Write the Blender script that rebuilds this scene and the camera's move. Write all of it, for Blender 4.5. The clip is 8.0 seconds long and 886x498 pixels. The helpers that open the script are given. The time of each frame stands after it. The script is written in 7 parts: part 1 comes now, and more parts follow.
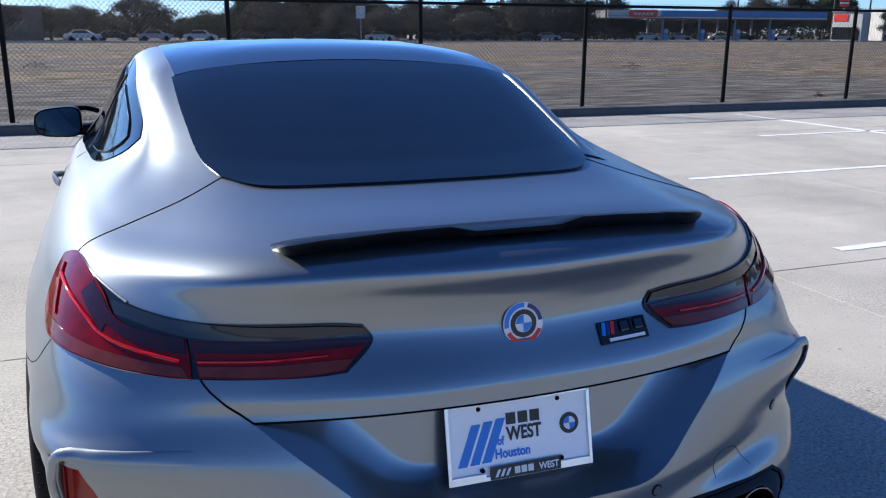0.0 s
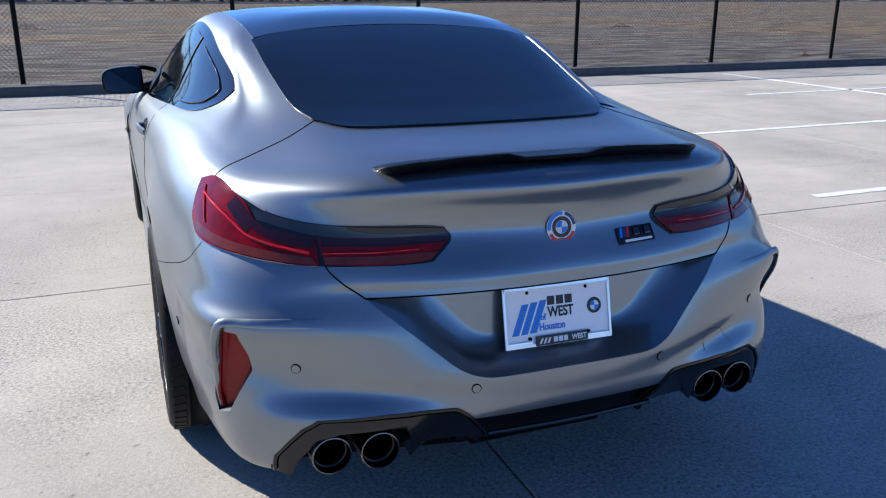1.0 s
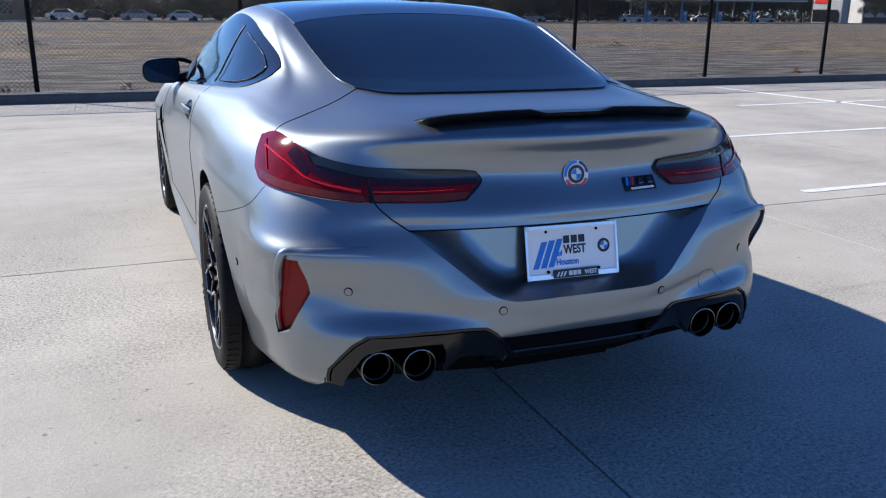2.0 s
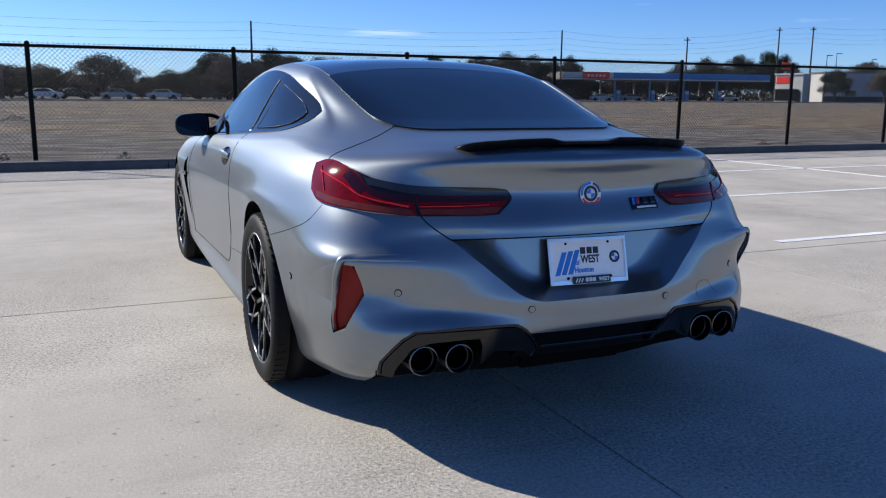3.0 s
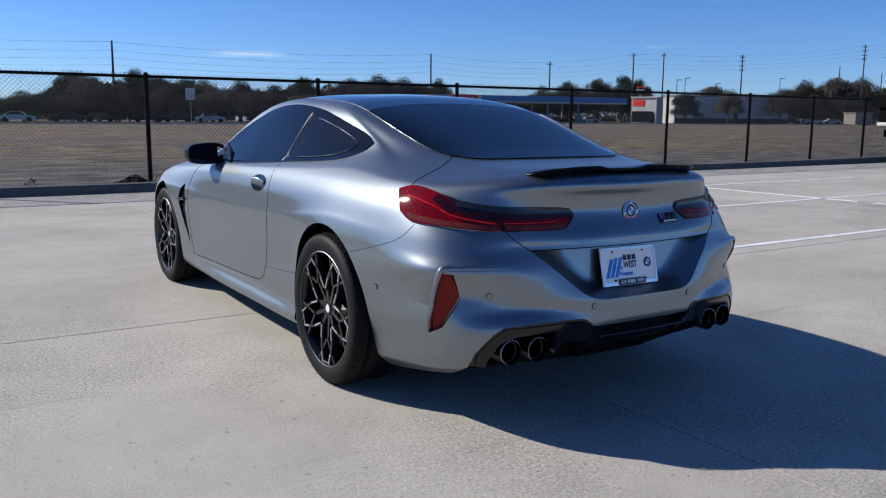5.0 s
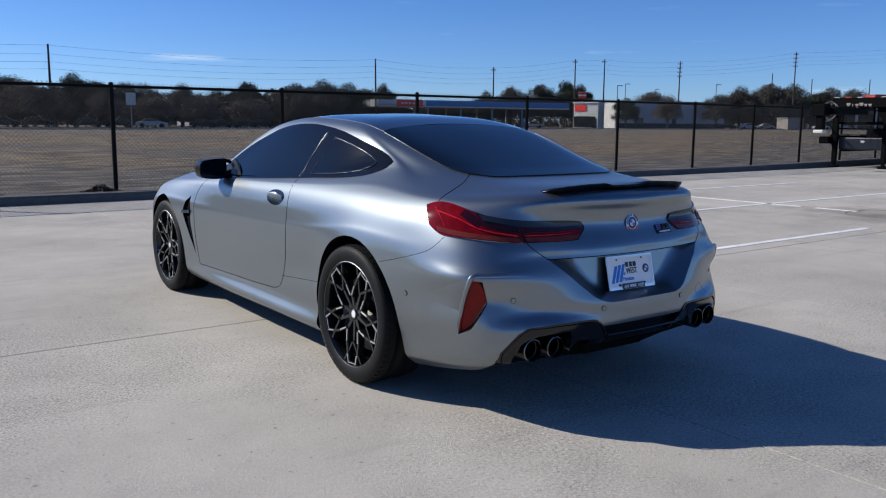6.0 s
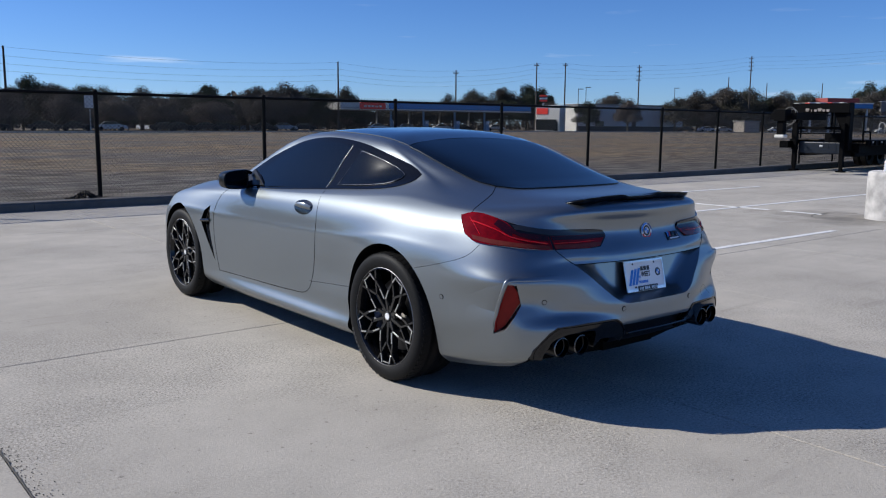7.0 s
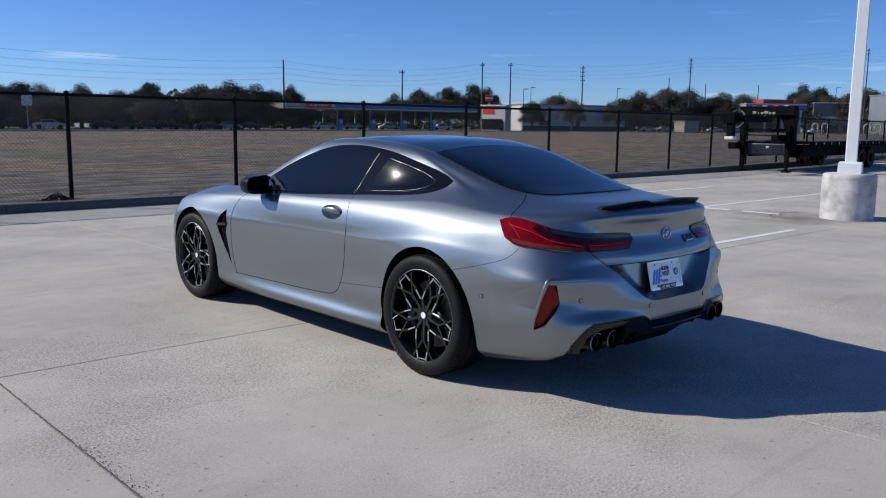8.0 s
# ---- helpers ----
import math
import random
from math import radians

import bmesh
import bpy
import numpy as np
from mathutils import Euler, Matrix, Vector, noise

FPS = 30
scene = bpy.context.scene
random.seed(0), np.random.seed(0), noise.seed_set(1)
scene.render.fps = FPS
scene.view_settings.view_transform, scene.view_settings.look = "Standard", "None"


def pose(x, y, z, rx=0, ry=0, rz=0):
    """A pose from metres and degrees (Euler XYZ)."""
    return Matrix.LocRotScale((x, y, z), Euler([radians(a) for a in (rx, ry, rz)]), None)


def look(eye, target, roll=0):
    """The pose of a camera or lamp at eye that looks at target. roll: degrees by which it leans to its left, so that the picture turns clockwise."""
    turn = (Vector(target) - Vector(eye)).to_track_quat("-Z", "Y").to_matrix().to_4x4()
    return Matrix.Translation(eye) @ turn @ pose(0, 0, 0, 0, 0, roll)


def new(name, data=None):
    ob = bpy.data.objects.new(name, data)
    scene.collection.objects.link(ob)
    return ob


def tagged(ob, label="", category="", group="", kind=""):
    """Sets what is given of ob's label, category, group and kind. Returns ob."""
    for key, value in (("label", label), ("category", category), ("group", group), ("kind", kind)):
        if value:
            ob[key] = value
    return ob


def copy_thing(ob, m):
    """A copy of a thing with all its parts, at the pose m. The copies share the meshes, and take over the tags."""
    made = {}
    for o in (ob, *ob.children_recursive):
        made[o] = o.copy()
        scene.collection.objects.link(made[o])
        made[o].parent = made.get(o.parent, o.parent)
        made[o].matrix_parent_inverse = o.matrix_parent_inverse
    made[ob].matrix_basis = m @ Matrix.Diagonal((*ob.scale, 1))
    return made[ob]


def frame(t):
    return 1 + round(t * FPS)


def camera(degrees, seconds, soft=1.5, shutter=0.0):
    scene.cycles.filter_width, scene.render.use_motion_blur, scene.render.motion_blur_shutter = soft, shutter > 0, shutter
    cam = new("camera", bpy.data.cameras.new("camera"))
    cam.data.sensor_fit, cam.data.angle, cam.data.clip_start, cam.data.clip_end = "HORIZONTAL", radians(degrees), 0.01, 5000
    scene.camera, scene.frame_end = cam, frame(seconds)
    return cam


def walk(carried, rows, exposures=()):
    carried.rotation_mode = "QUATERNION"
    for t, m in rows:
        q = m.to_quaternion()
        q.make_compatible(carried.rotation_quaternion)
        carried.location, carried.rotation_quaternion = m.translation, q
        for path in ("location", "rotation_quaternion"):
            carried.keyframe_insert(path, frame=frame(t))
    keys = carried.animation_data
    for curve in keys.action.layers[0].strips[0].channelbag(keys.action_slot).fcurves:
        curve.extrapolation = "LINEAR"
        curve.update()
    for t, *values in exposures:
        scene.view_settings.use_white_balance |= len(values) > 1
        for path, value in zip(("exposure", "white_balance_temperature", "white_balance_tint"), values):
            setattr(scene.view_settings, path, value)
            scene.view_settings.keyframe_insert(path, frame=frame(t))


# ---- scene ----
cam = camera(55.9, 8.0, 1.15)
PATH = [
    (0, (-0.668, -2.329, 1.388), (0.014, -0.518, 0.885), 0.3),
    (0.5, (-0.855, -2.555, 1.411), (-0.176, -0.761, 0.845), 0.36),
    (1, (-1.013, -2.752, 1.417), (-0.313, -0.974, 0.829), 0.2),
    (1.5, (-1.124, -2.934, 1.393), (-0.422, -1.157, 0.799), 0.3),
    (2.8, (-1.501, -3.283, 1.183), (-0.743, -1.473, 0.795), 0.9),
    (3, (-1.576, -3.362, 1.184), (-0.791, -1.56, 0.818), 0.5),
    (3.5, (-1.76, -3.458, 1.176), (-0.906, -1.68, 0.846), 0.3),
    (4, (-2.0, -3.477, 1.187), (-1.079, -1.732, 0.859), 0.5),
    (4.5, (-2.248, -3.442, 1.204), (-1.256, -1.736, 0.881), 0.5),
    (6, (-2.987, -3.572, 1.313), (-1.816, -1.978, 1.011), 0.5),
    (6.5, (-3.226, -3.606, 1.347), (-2.018, -2.041, 1.045), 0.5),
    (7, (-3.459, -3.622, 1.381), (-2.216, -2.083, 1.086), 0.5),
    (7.5, (-3.757, -3.62, 1.421), (-2.465, -2.122, 1.128), 0.6),
    (8, (-4.013, -3.511, 1.438), (-2.671, -2.058, 1.142), 0.7),
]
EXPOSURES = [(0.0, 0.68, 6350, 6), (1.7, 0.64, 6400, 6), (3.0, 0.36, 6550, 6), (4.5, 0.17, 6500, 6), (6.5, 0.06, 6450, 6), (8.0, 0.02, 6400, 6)]
walk(cam, [(t, look(eye, target, roll)) for t, eye, target, roll in PATH], EXPOSURES)

# ---- light ----
from mathutils.bvhtree import BVHTree

SUN_DIR = Vector((-0.97, 1.12, 1.0)).normalized()
world = bpy.data.worlds.new("sky")
scene.world = world
world.use_nodes = True
wn = world.node_tree.nodes
wl = world.node_tree.links
sky = wn.new("ShaderNodeTexSky")
sky.sky_type = "NISHITA"
sky.sun_disc = False
sky.sun_elevation = math.asin(SUN_DIR.z)
sky.sun_rotation = math.atan2(SUN_DIR.x, SUN_DIR.y)
sky.altitude = 0
sky.air_density, sky.dust_density, sky.ozone_density = 0.72, 0.2, 4.5
wn["Background"].inputs["Strength"].default_value = 0.086
clear = wn.new("ShaderNodeHueSaturation")
clear.inputs["Saturation"].default_value = 1.1
wl.new(sky.outputs["Color"], clear.inputs["Color"])
deep = wn.new("ShaderNodeMix")
deep.data_type, deep.blend_type = "RGBA", "MULTIPLY"
deep.inputs["Factor"].default_value = 1.0
deep.inputs["B"].default_value = (0.84, 1.0, 1.36, 1)
wl.new(clear.outputs["Color"], deep.inputs["A"])
# thin cirrus streaks low over the horizon
ray, bar, wisp, thin = wn.new("ShaderNodeTexCoord"), wn.new("ShaderNodeMapping"), wn.new("ShaderNodeTexNoise"), wn.new("ShaderNodeMapRange")
bar.inputs["Scale"].default_value = (2.2, 2.2, 26.0)
wisp.inputs["Scale"].default_value, wisp.inputs["Detail"].default_value = 2.6, 7
thin.inputs["From Min"].default_value, thin.inputs["From Max"].default_value, thin.inputs["To Max"].default_value = 0.64, 0.82, 0.5
band, fade, both_m = wn.new("ShaderNodeSeparateXYZ"), wn.new("ShaderNodeMapRange"), wn.new("ShaderNodeMath")
fade.inputs["From Min"].default_value, fade.inputs["From Max"].default_value = 0.16, 0.05
fade.inputs["To Max"].default_value = 1.0
both_m.operation = "MULTIPLY"
cloud = wn.new("ShaderNodeMix")
cloud.data_type = "RGBA"
cloud.inputs["B"].default_value = (11.0, 11.5, 12.5, 1)
wl.new(ray.outputs["Generated"], bar.inputs["Vector"])
wl.new(bar.outputs["Vector"], wisp.inputs["Vector"])
wl.new(wisp.outputs["Fac"], thin.inputs["Value"])
wl.new(ray.outputs["Generated"], band.inputs["Vector"])
wl.new(band.outputs["Z"], fade.inputs["Value"])
wl.new(thin.outputs["Result"], both_m.inputs[0])
wl.new(fade.outputs["Result"], both_m.inputs[1])
wl.new(both_m.outputs["Value"], cloud.inputs["Factor"])
wl.new(deep.outputs["Result"], cloud.inputs["A"])
wl.new(cloud.outputs["Result"], wn["Background"].inputs["Color"])
sun_data = bpy.data.lights.new("sun", "SUN")
sun_data.energy, sun_data.angle, sun_data.color = 5.0, radians(0.55), (1.0, 0.945, 0.885)
sun = new("sun", sun_data)
sun.matrix_world = look(SUN_DIR * 60, (0, 0, 0))


# ---- materials ----
def material(name, color, rough=0.6, metal=0.0, vary=0.0, grain=8.0, bump=0.0, bump_scale=120.0, spec=0.5, coat=0.0, per_object=0.0, tint=None):
    """A surface with two scales of colour change, a fine relief and uneven gloss."""
    m = bpy.data.materials.new(name)
    m.use_nodes = True
    nt = m.node_tree
    p = nt.nodes["Principled BSDF"]
    p.inputs["Base Color"].default_value = (*color, 1)
    p.inputs["Roughness"].default_value = rough
    p.inputs["Metallic"].default_value = metal
    p.inputs["Specular IOR Level"].default_value = spec
    p.inputs["Coat Weight"].default_value = coat
    p.inputs["Coat Roughness"].default_value = 0.03
    co = nt.nodes.new("ShaderNodeTexCoord")
    if vary > 0:
        fine, wide, mul = nt.nodes.new("ShaderNodeTexNoise"), nt.nodes.new("ShaderNodeTexNoise"), nt.nodes.new("ShaderNodeMath")
        fine.inputs["Scale"].default_value, wide.inputs["Scale"].default_value = grain, grain / 9
        fine.inputs["Detail"].default_value, wide.inputs["Detail"].default_value = 6, 4
        nt.links.new(co.outputs["Object"], fine.inputs["Vector"])
        nt.links.new(co.outputs["Object"], wide.inputs["Vector"])
        mul.operation = "ADD"
        nt.links.new(fine.outputs["Fac"], mul.inputs[0])
        nt.links.new(wide.outputs["Fac"], mul.inputs[1])
        ramp = nt.nodes.new("ShaderNodeMapRange")
        ramp.inputs["From Min"].default_value, ramp.inputs["From Max"].default_value = 0.65, 1.35
        nt.links.new(mul.outputs[0], ramp.inputs["Value"])
        mix = nt.nodes.new("ShaderNodeMix")
        mix.data_type = "RGBA"
        lo = tuple(c * (1 - vary) for c in color)
        hi = tuple(min(1, c * (1 + vary)) for c in (tint or color))
        mix.inputs["A"].default_value, mix.inputs["B"].default_value = (*lo, 1), (*hi, 1)
        nt.links.new(ramp.outputs["Result"], mix.inputs["Factor"])
        out = mix.outputs["Result"]
        if per_object > 0:
            info, rng, hsv = nt.nodes.new("ShaderNodeObjectInfo"), nt.nodes.new("ShaderNodeMapRange"), nt.nodes.new("ShaderNodeHueSaturation")
            rng.inputs["To Min"].default_value, rng.inputs["To Max"].default_value = 1 - per_object, 1 + per_object
            nt.links.new(info.outputs["Random"], rng.inputs["Value"])
            nt.links.new(rng.outputs["Result"], hsv.inputs["Value"])
            nt.links.new(out, hsv.inputs["Color"])
            out = hsv.outputs["Color"]
        nt.links.new(out, p.inputs["Base Color"])
        rr = nt.nodes.new("ShaderNodeMapRange")
        rr.inputs["To Min"].default_value, rr.inputs["To Max"].default_value = max(0, rough - 0.08 * vary * 4), min(1, rough + 0.08 * vary * 4)
        nt.links.new(wide.outputs["Fac"], rr.inputs["Value"])
        nt.links.new(rr.outputs["Result"], p.inputs["Roughness"])
    if bump > 0:
        b, n = nt.nodes.new("ShaderNodeBump"), nt.nodes.new("ShaderNodeTexNoise")
        n.inputs["Scale"].default_value, n.inputs["Detail"].default_value = bump_scale, 5
        b.inputs["Strength"].default_value, b.inputs["Distance"].default_value = 1.0, bump
        nt.links.new(co.outputs["Object"], n.inputs["Vector"])
        nt.links.new(n.outputs["Fac"], b.inputs["Height"])
        nt.links.new(b.outputs["Normal"], p.inputs["Normal"])
    return m


def node_of(m):
    return m.node_tree.nodes["Principled BSDF"]


def satin_paint():
    """Metal flake under a matt clear coat: a broad lobe with a tighter one in it."""
    m = material("satin_grey_paint", (0.262, 0.289, 0.311), 0.16, 1.0, 0.03, 40.0)
    nt = m.node_tree
    p = node_of(m)
    q, mix = nt.nodes.new("ShaderNodeBsdfPrincipled"), nt.nodes.new("ShaderNodeMixShader")
    q.inputs["Base Color"].default_value = (0.262, 0.289, 0.311, 1)
    q.inputs["Metallic"].default_value, q.inputs["Roughness"].default_value = 1.0, 0.50
    mix.inputs["Fac"].default_value = 0.48
    out = nt.nodes["Material Output"]
    nt.links.new(p.outputs["BSDF"], mix.inputs[1])
    nt.links.new(q.outputs["BSDF"], mix.inputs[2])
    nt.links.new(mix.outputs["Shader"], out.inputs["Surface"])
    return m


PAINT = satin_paint()
GLOSS_BLACK = material("gloss_black", (0.006, 0.006, 0.007), 0.14, 0.0, 0.05, 30.0)
SATIN_BLACK = material("satin_black", (0.004, 0.004, 0.0045), 0.3, 0.0, 0.15, 40.0, spec=0.17)
PIANO_BLACK = material("piano_black", (0.005, 0.005, 0.006), 0.03, 0.0, 0.02, 30.0, spec=0.26)
GAP_BLACK = material("gap_black", (0.004, 0.004, 0.004), 0.8, 0.0, 0.05, 40.0, spec=0.05)
RUBBER = material("tyre_rubber", (0.007, 0.007, 0.0075), 0.6, 0.0, 0.25, 60.0, 0.0006, 300.0, spec=0.16)
CHROME = material("machined_alloy", (0.80, 0.80, 0.81), 0.3, 1.0, 0.06, 80.0)
DARK_CHROME = material("dark_chrome", (0.075, 0.075, 0.08), 0.16, 1.0, 0.05, 60.0)
BRAKE = material("brake_disc_steel", (0.12, 0.115, 0.11), 0.35, 1.0, 0.15, 60.0)
CALIPER = material("caliper_dark_blue", (0.012, 0.02, 0.05), 0.3, 0.2, 0.1, 60.0)
CARBON = material("carbon_roof", (0.012, 0.013, 0.015), 0.13, 0.0, 0.10, 90.0, coat=0.8)
RED_LENS = material("red_lamp_lens", (0.17, 0.0012, 0.003), 0.05, 0.0, 0.45, 26.0, spec=0.3)
LIGHT_GUIDE = material("light_guide_red", (0.52, 0.007, 0.013), 0.06, 0.0, 0.15, 30.0)
DARK_RED_LENS = material("dark_red_lamp_lens", (0.16, 0.002, 0.004), 0.05, 0.0, 0.4, 26.0, spec=0.3)
DEEP_RED_LENS = material("deep_red_lamp_lens", (0.022, 0.001, 0.002), 0.05, 0.0, 0.3, 30.0)
SMOKE_LENS = material("smoked_lamp_lens", (0.022, 0.024, 0.030), 0.05, 0.0, 0.1, 24.0)
AMBER_RED = material("reflector_red", (0.23, 0.010, 0.009), 0.25, 0.0, 0.12, 300.0, spec=0.2)
LOW_LENS = material("brown_reflection_lens", (0.13, 0.022, 0.012), 0.05, 0.0, 0.3, 30.0)
PLATE_WHITE = material("plate_white", (0.93, 0.93, 0.94), 0.35, 0.0, 0.03, 20.0)
PLATE_BLUE = material("plate_blue", (0.015, 0.20, 0.66), 0.35, 0.0, 0.05, 20.0)
INK_BLACK = material("print_black", (0.015, 0.015, 0.017), 0.4, 0.0, 0.05, 20.0)
BADGE_WHITE = material("badge_white", (0.78, 0.78, 0.78), 0.2, 0.0, 0.02, 20.0)
BADGE_RED = material("badge_red", (0.55, 0.02, 0.03), 0.2, 0.0, 0.02, 20.0)
BADGE_NAVY = material("badge_navy", (0.02, 0.03, 0.14), 0.2, 0.0, 0.02, 20.0)


def tinted_glass(name, rough, ior=1.52):
    m = material(name, (0.004, 0.006, 0.010), rough, 0.0)
    p = node_of(m)
    p.inputs["Transmission Weight"].default_value = 0.3
    p.inputs["IOR"].default_value = ior
    return m


GLASS = tinted_glass("privacy_glass", 0.015, 1.40)
SIDE_GLASS = tinted_glass("dusty_privacy_glass", 0.055, 1.36)


# ---- mesh helpers ----
def finish(bm, name, mats, smooth=None):
    me = bpy.data.meshes.new(name)
    bmesh.ops.recalc_face_normals(bm, faces=bm.faces)
    bm.to_mesh(me)
    bm.free()
    for m in mats if isinstance(mats, (list, tuple)) else [mats]:
        me.materials.append(m)
    if smooth:
        me.shade_smooth()
        me.set_sharp_from_angle(angle=radians(smooth))
    return me


def part(name, bm, mats, parent=None, label="", smooth=None):
    """Links a bmesh as one mesh object under a thing or a part."""
    ob = new(name, finish(bm, name, mats, smooth))
    ob.parent = parent
    return tagged(ob, label) if label else ob


def thing(name, label, category, group="", kind="", at=None):
    ob = new(name)
    ob.empty_display_size = 0.1
    if at is not None:
        ob.matrix_world = at
    return tagged(ob, label, category, group, kind)


def single(name, bm, mats, label, category, group="", kind="", smooth=None):
    ob = new(name, finish(bm, name, mats, smooth))
    return tagged(ob, label, category, group, kind)


def add_box(bm, center, size, m=None, bevel=0.0, turn=None):
    r = bmesh.ops.create_cube(bm, size=1.0)["verts"]
    mat4 = Matrix.Translation(center) @ (turn or Matrix()) @ Matrix.Diagonal((*size, 1))
    bmesh.ops.transform(bm, matrix=(m or Matrix()) @ mat4, verts=r)
    if bevel > 0:
        es = list({e for v in r for e in v.link_edges})
        bmesh.ops.bevel(bm, geom=es, offset=bevel, segments=2, affect="EDGES", profile=0.5)
    return r


def add_cyl(bm, a, b, r1, r2=None, n=16, caps=True):
    a, b = Vector(a), Vector(b)
    d = b - a
    m = Matrix.Translation((a + b) / 2) @ d.to_track_quat("Z", "Y").to_matrix().to_4x4()
    return bmesh.ops.create_cone(bm, cap_ends=caps, segments=n, radius1=r1, radius2=r1 if r2 is None else r2, depth=d.length, matrix=m)["verts"]


def add_grid(bm, rows, closed_u=False, mat=0):
    """Faces over rows of points; returns the vertices row by row."""
    vs = [[bm.verts.new(p) for p in row] for row in rows]
    n = len(vs[0])
    for a, b in zip(vs, vs[1:]):
        for k in range(n if closed_u else n - 1):
            f = bm.faces.new((a[k], a[(k + 1) % n], b[(k + 1) % n], b[k]))
            f.material_index = mat
    return vs


def add_lathe(bm, profile, n=48, axis=0, mat=0, m=None):
    """Turns (radius, along) points round the x axis."""
    rows = []
    for r, a in profile:
        row = []
        for k in range(n):
            w = 2 * math.pi * k / n
            p = Vector((a, r * math.cos(w), r * math.sin(w)))
            row.append((m @ p) if m else p)
        rows.append(row)
    return add_grid(bm, rows, True, mat)


def add_tube(bm, pts, r, n=8, closed=False):
    pts = [Vector(p) for p in pts]
    rows = []
    up = Vector((0, 0, 1))
    for k, p in enumerate(pts):
        a = pts[k - 1] if (k > 0 or closed) else p
        b = pts[(k + 1) % len(pts)] if (k < len(pts) - 1 or closed) else p
        d = (b - a).normalized()
        s = d.cross(up)
        s = s.normalized() if s.length > 1e-4 else Vector((1, 0, 0))
        t = s.cross(d)
        rows.append([p + r * (s * math.cos(2 * math.pi * i / n) + t * math.sin(2 * math.pi * i / n)) for i in range(n)])
    if closed:
        rows.append(rows[0])
    vs = add_grid(bm, rows, True)
    if not closed:
        bm.faces.new(vs[0][::-1])
        bm.faces.new(vs[-1])
    return vs


def spline(pts, n, knots=None):
    """n+1 points along a smooth curve through pts, evenly by knot."""
    P = np.array([tuple(p) for p in pts], float)
    if knots is None:
        d = np.maximum(np.linalg.norm(np.diff(P, axis=0), axis=1), 1e-5) ** 0.5
        knots = np.concatenate([[0], np.cumsum(d)])
    K = np.array(knots, float)
    T = np.gradient(P, K, axis=0) if len(P) > 2 else np.repeat((P[1:] - P[:-1]) / (K[1] - K[0]), 2, axis=0)
    t = np.linspace(K[0], K[-1], n + 1)
    i = np.clip(np.searchsorted(K, t, side="right") - 1, 0, len(K) - 2)
    h = (K[i + 1] - K[i])[:, None]
    s = ((t - K[i]) / h[:, 0])[:, None]
    return (2 * s**3 - 3 * s**2 + 1) * P[i] + (s**3 - 2 * s**2 + s) * h * T[i] + (-2 * s**3 + 3 * s**2) * P[i + 1] + (s**3 - s**2) * h * T[i + 1]


# ---- ground ----


def field_grass():
    """Dry grass in long ochre and grey streaks, with a greyer gravelly margin near the lot."""
    m = bpy.data.materials.new("dry_grass")
    m.use_nodes = True
    nt = m.node_tree
    p = nt.nodes["Principled BSDF"]
    p.inputs["Roughness"].default_value, p.inputs["Specular IOR Level"].default_value = 0.95, 0.1
    geo, sep = nt.nodes.new("ShaderNodeNewGeometry"), nt.nodes.new("ShaderNodeSeparateXYZ")
    nt.links.new(geo.outputs["Position"], sep.inputs["Vector"])

    def streaks(scale, stretch, detail):
        mp, n = nt.nodes.new("ShaderNodeMapping"), nt.nodes.new("ShaderNodeTexNoise")
        mp.inputs["Scale"].default_value = stretch
        n.inputs["Scale"].default_value, n.inputs["Detail"].default_value, n.inputs["Roughness"].default_value = scale, detail, 0.65
        nt.links.new(geo.outputs["Position"], mp.inputs["Vector"])
        nt.links.new(mp.outputs["Vector"], n.inputs["Vector"])
        return n.outputs["Fac"]

    def span(src, a, c, lo, hi):
        r = nt.nodes.new("ShaderNodeMapRange")
        r.inputs["From Min"].default_value, r.inputs["From Max"].default_value, r.inputs["To Min"].default_value, r.inputs["To Max"].default_value = a, c, lo, hi
        nt.links.new(src, r.inputs["Value"])
        return r.outputs["Result"]

    def blend(fac, a, c):
        x = nt.nodes.new("ShaderNodeMix")
        x.data_type = "RGBA"
        nt.links.new(fac, x.inputs["Factor"])
        for key, v in (("A", a), ("B", c)):
            if isinstance(v, tuple):
                x.inputs[key].default_value = (*v, 1)
            else:
                nt.links.new(v, x.inputs[key])
        return x.outputs["Result"]

    patch_f = span(streaks(0.11, (0.4, 1.2, 1), 5), 0.44, 0.56, 0, 1)
    fine = span(streaks(1.3, (0.5, 1.6, 1), 8), 0.40, 0.60, 0, 1)
    ochre = blend(fine, (0.075, 0.054, 0.034), (0.32, 0.238, 0.152))
    grey = blend(fine, (0.066, 0.059, 0.053), (0.205, 0.186, 0.165))
    wide = blend(patch_f, grey, ochre)
    mix = nt.nodes.new("ShaderNodeMath")
    mix.operation = "ADD"
    nt.links.new(span(sep.outputs["Y"], 14, 27, 0, 1), mix.inputs[0])
    nt.links.new(span(streaks(0.12, (0.5, 1, 1), 4), 0.3, 0.7, -0.4, 0.4), mix.inputs[1])
    mix.use_clamp = True
    nt.links.new(blend(mix.outputs[0], grey, wide), p.inputs["Base Color"])
    bp = nt.nodes.new("ShaderNodeBump")
    bp.inputs["Strength"].default_value, bp.inputs["Distance"].default_value = 1.0, 0.05
    nt.links.new(fine, bp.inputs["Height"])
    nt.links.new(bp.outputs["Normal"], p.inputs["Normal"])
    return m


GRASS = field_grass()
DIRT = material("joint_dirt", (0.085, 0.078, 0.068), 0.95, 0.0, 0.3, 20.0)


SMEAR_X, SMEAR_Y = 9.5, 2.55


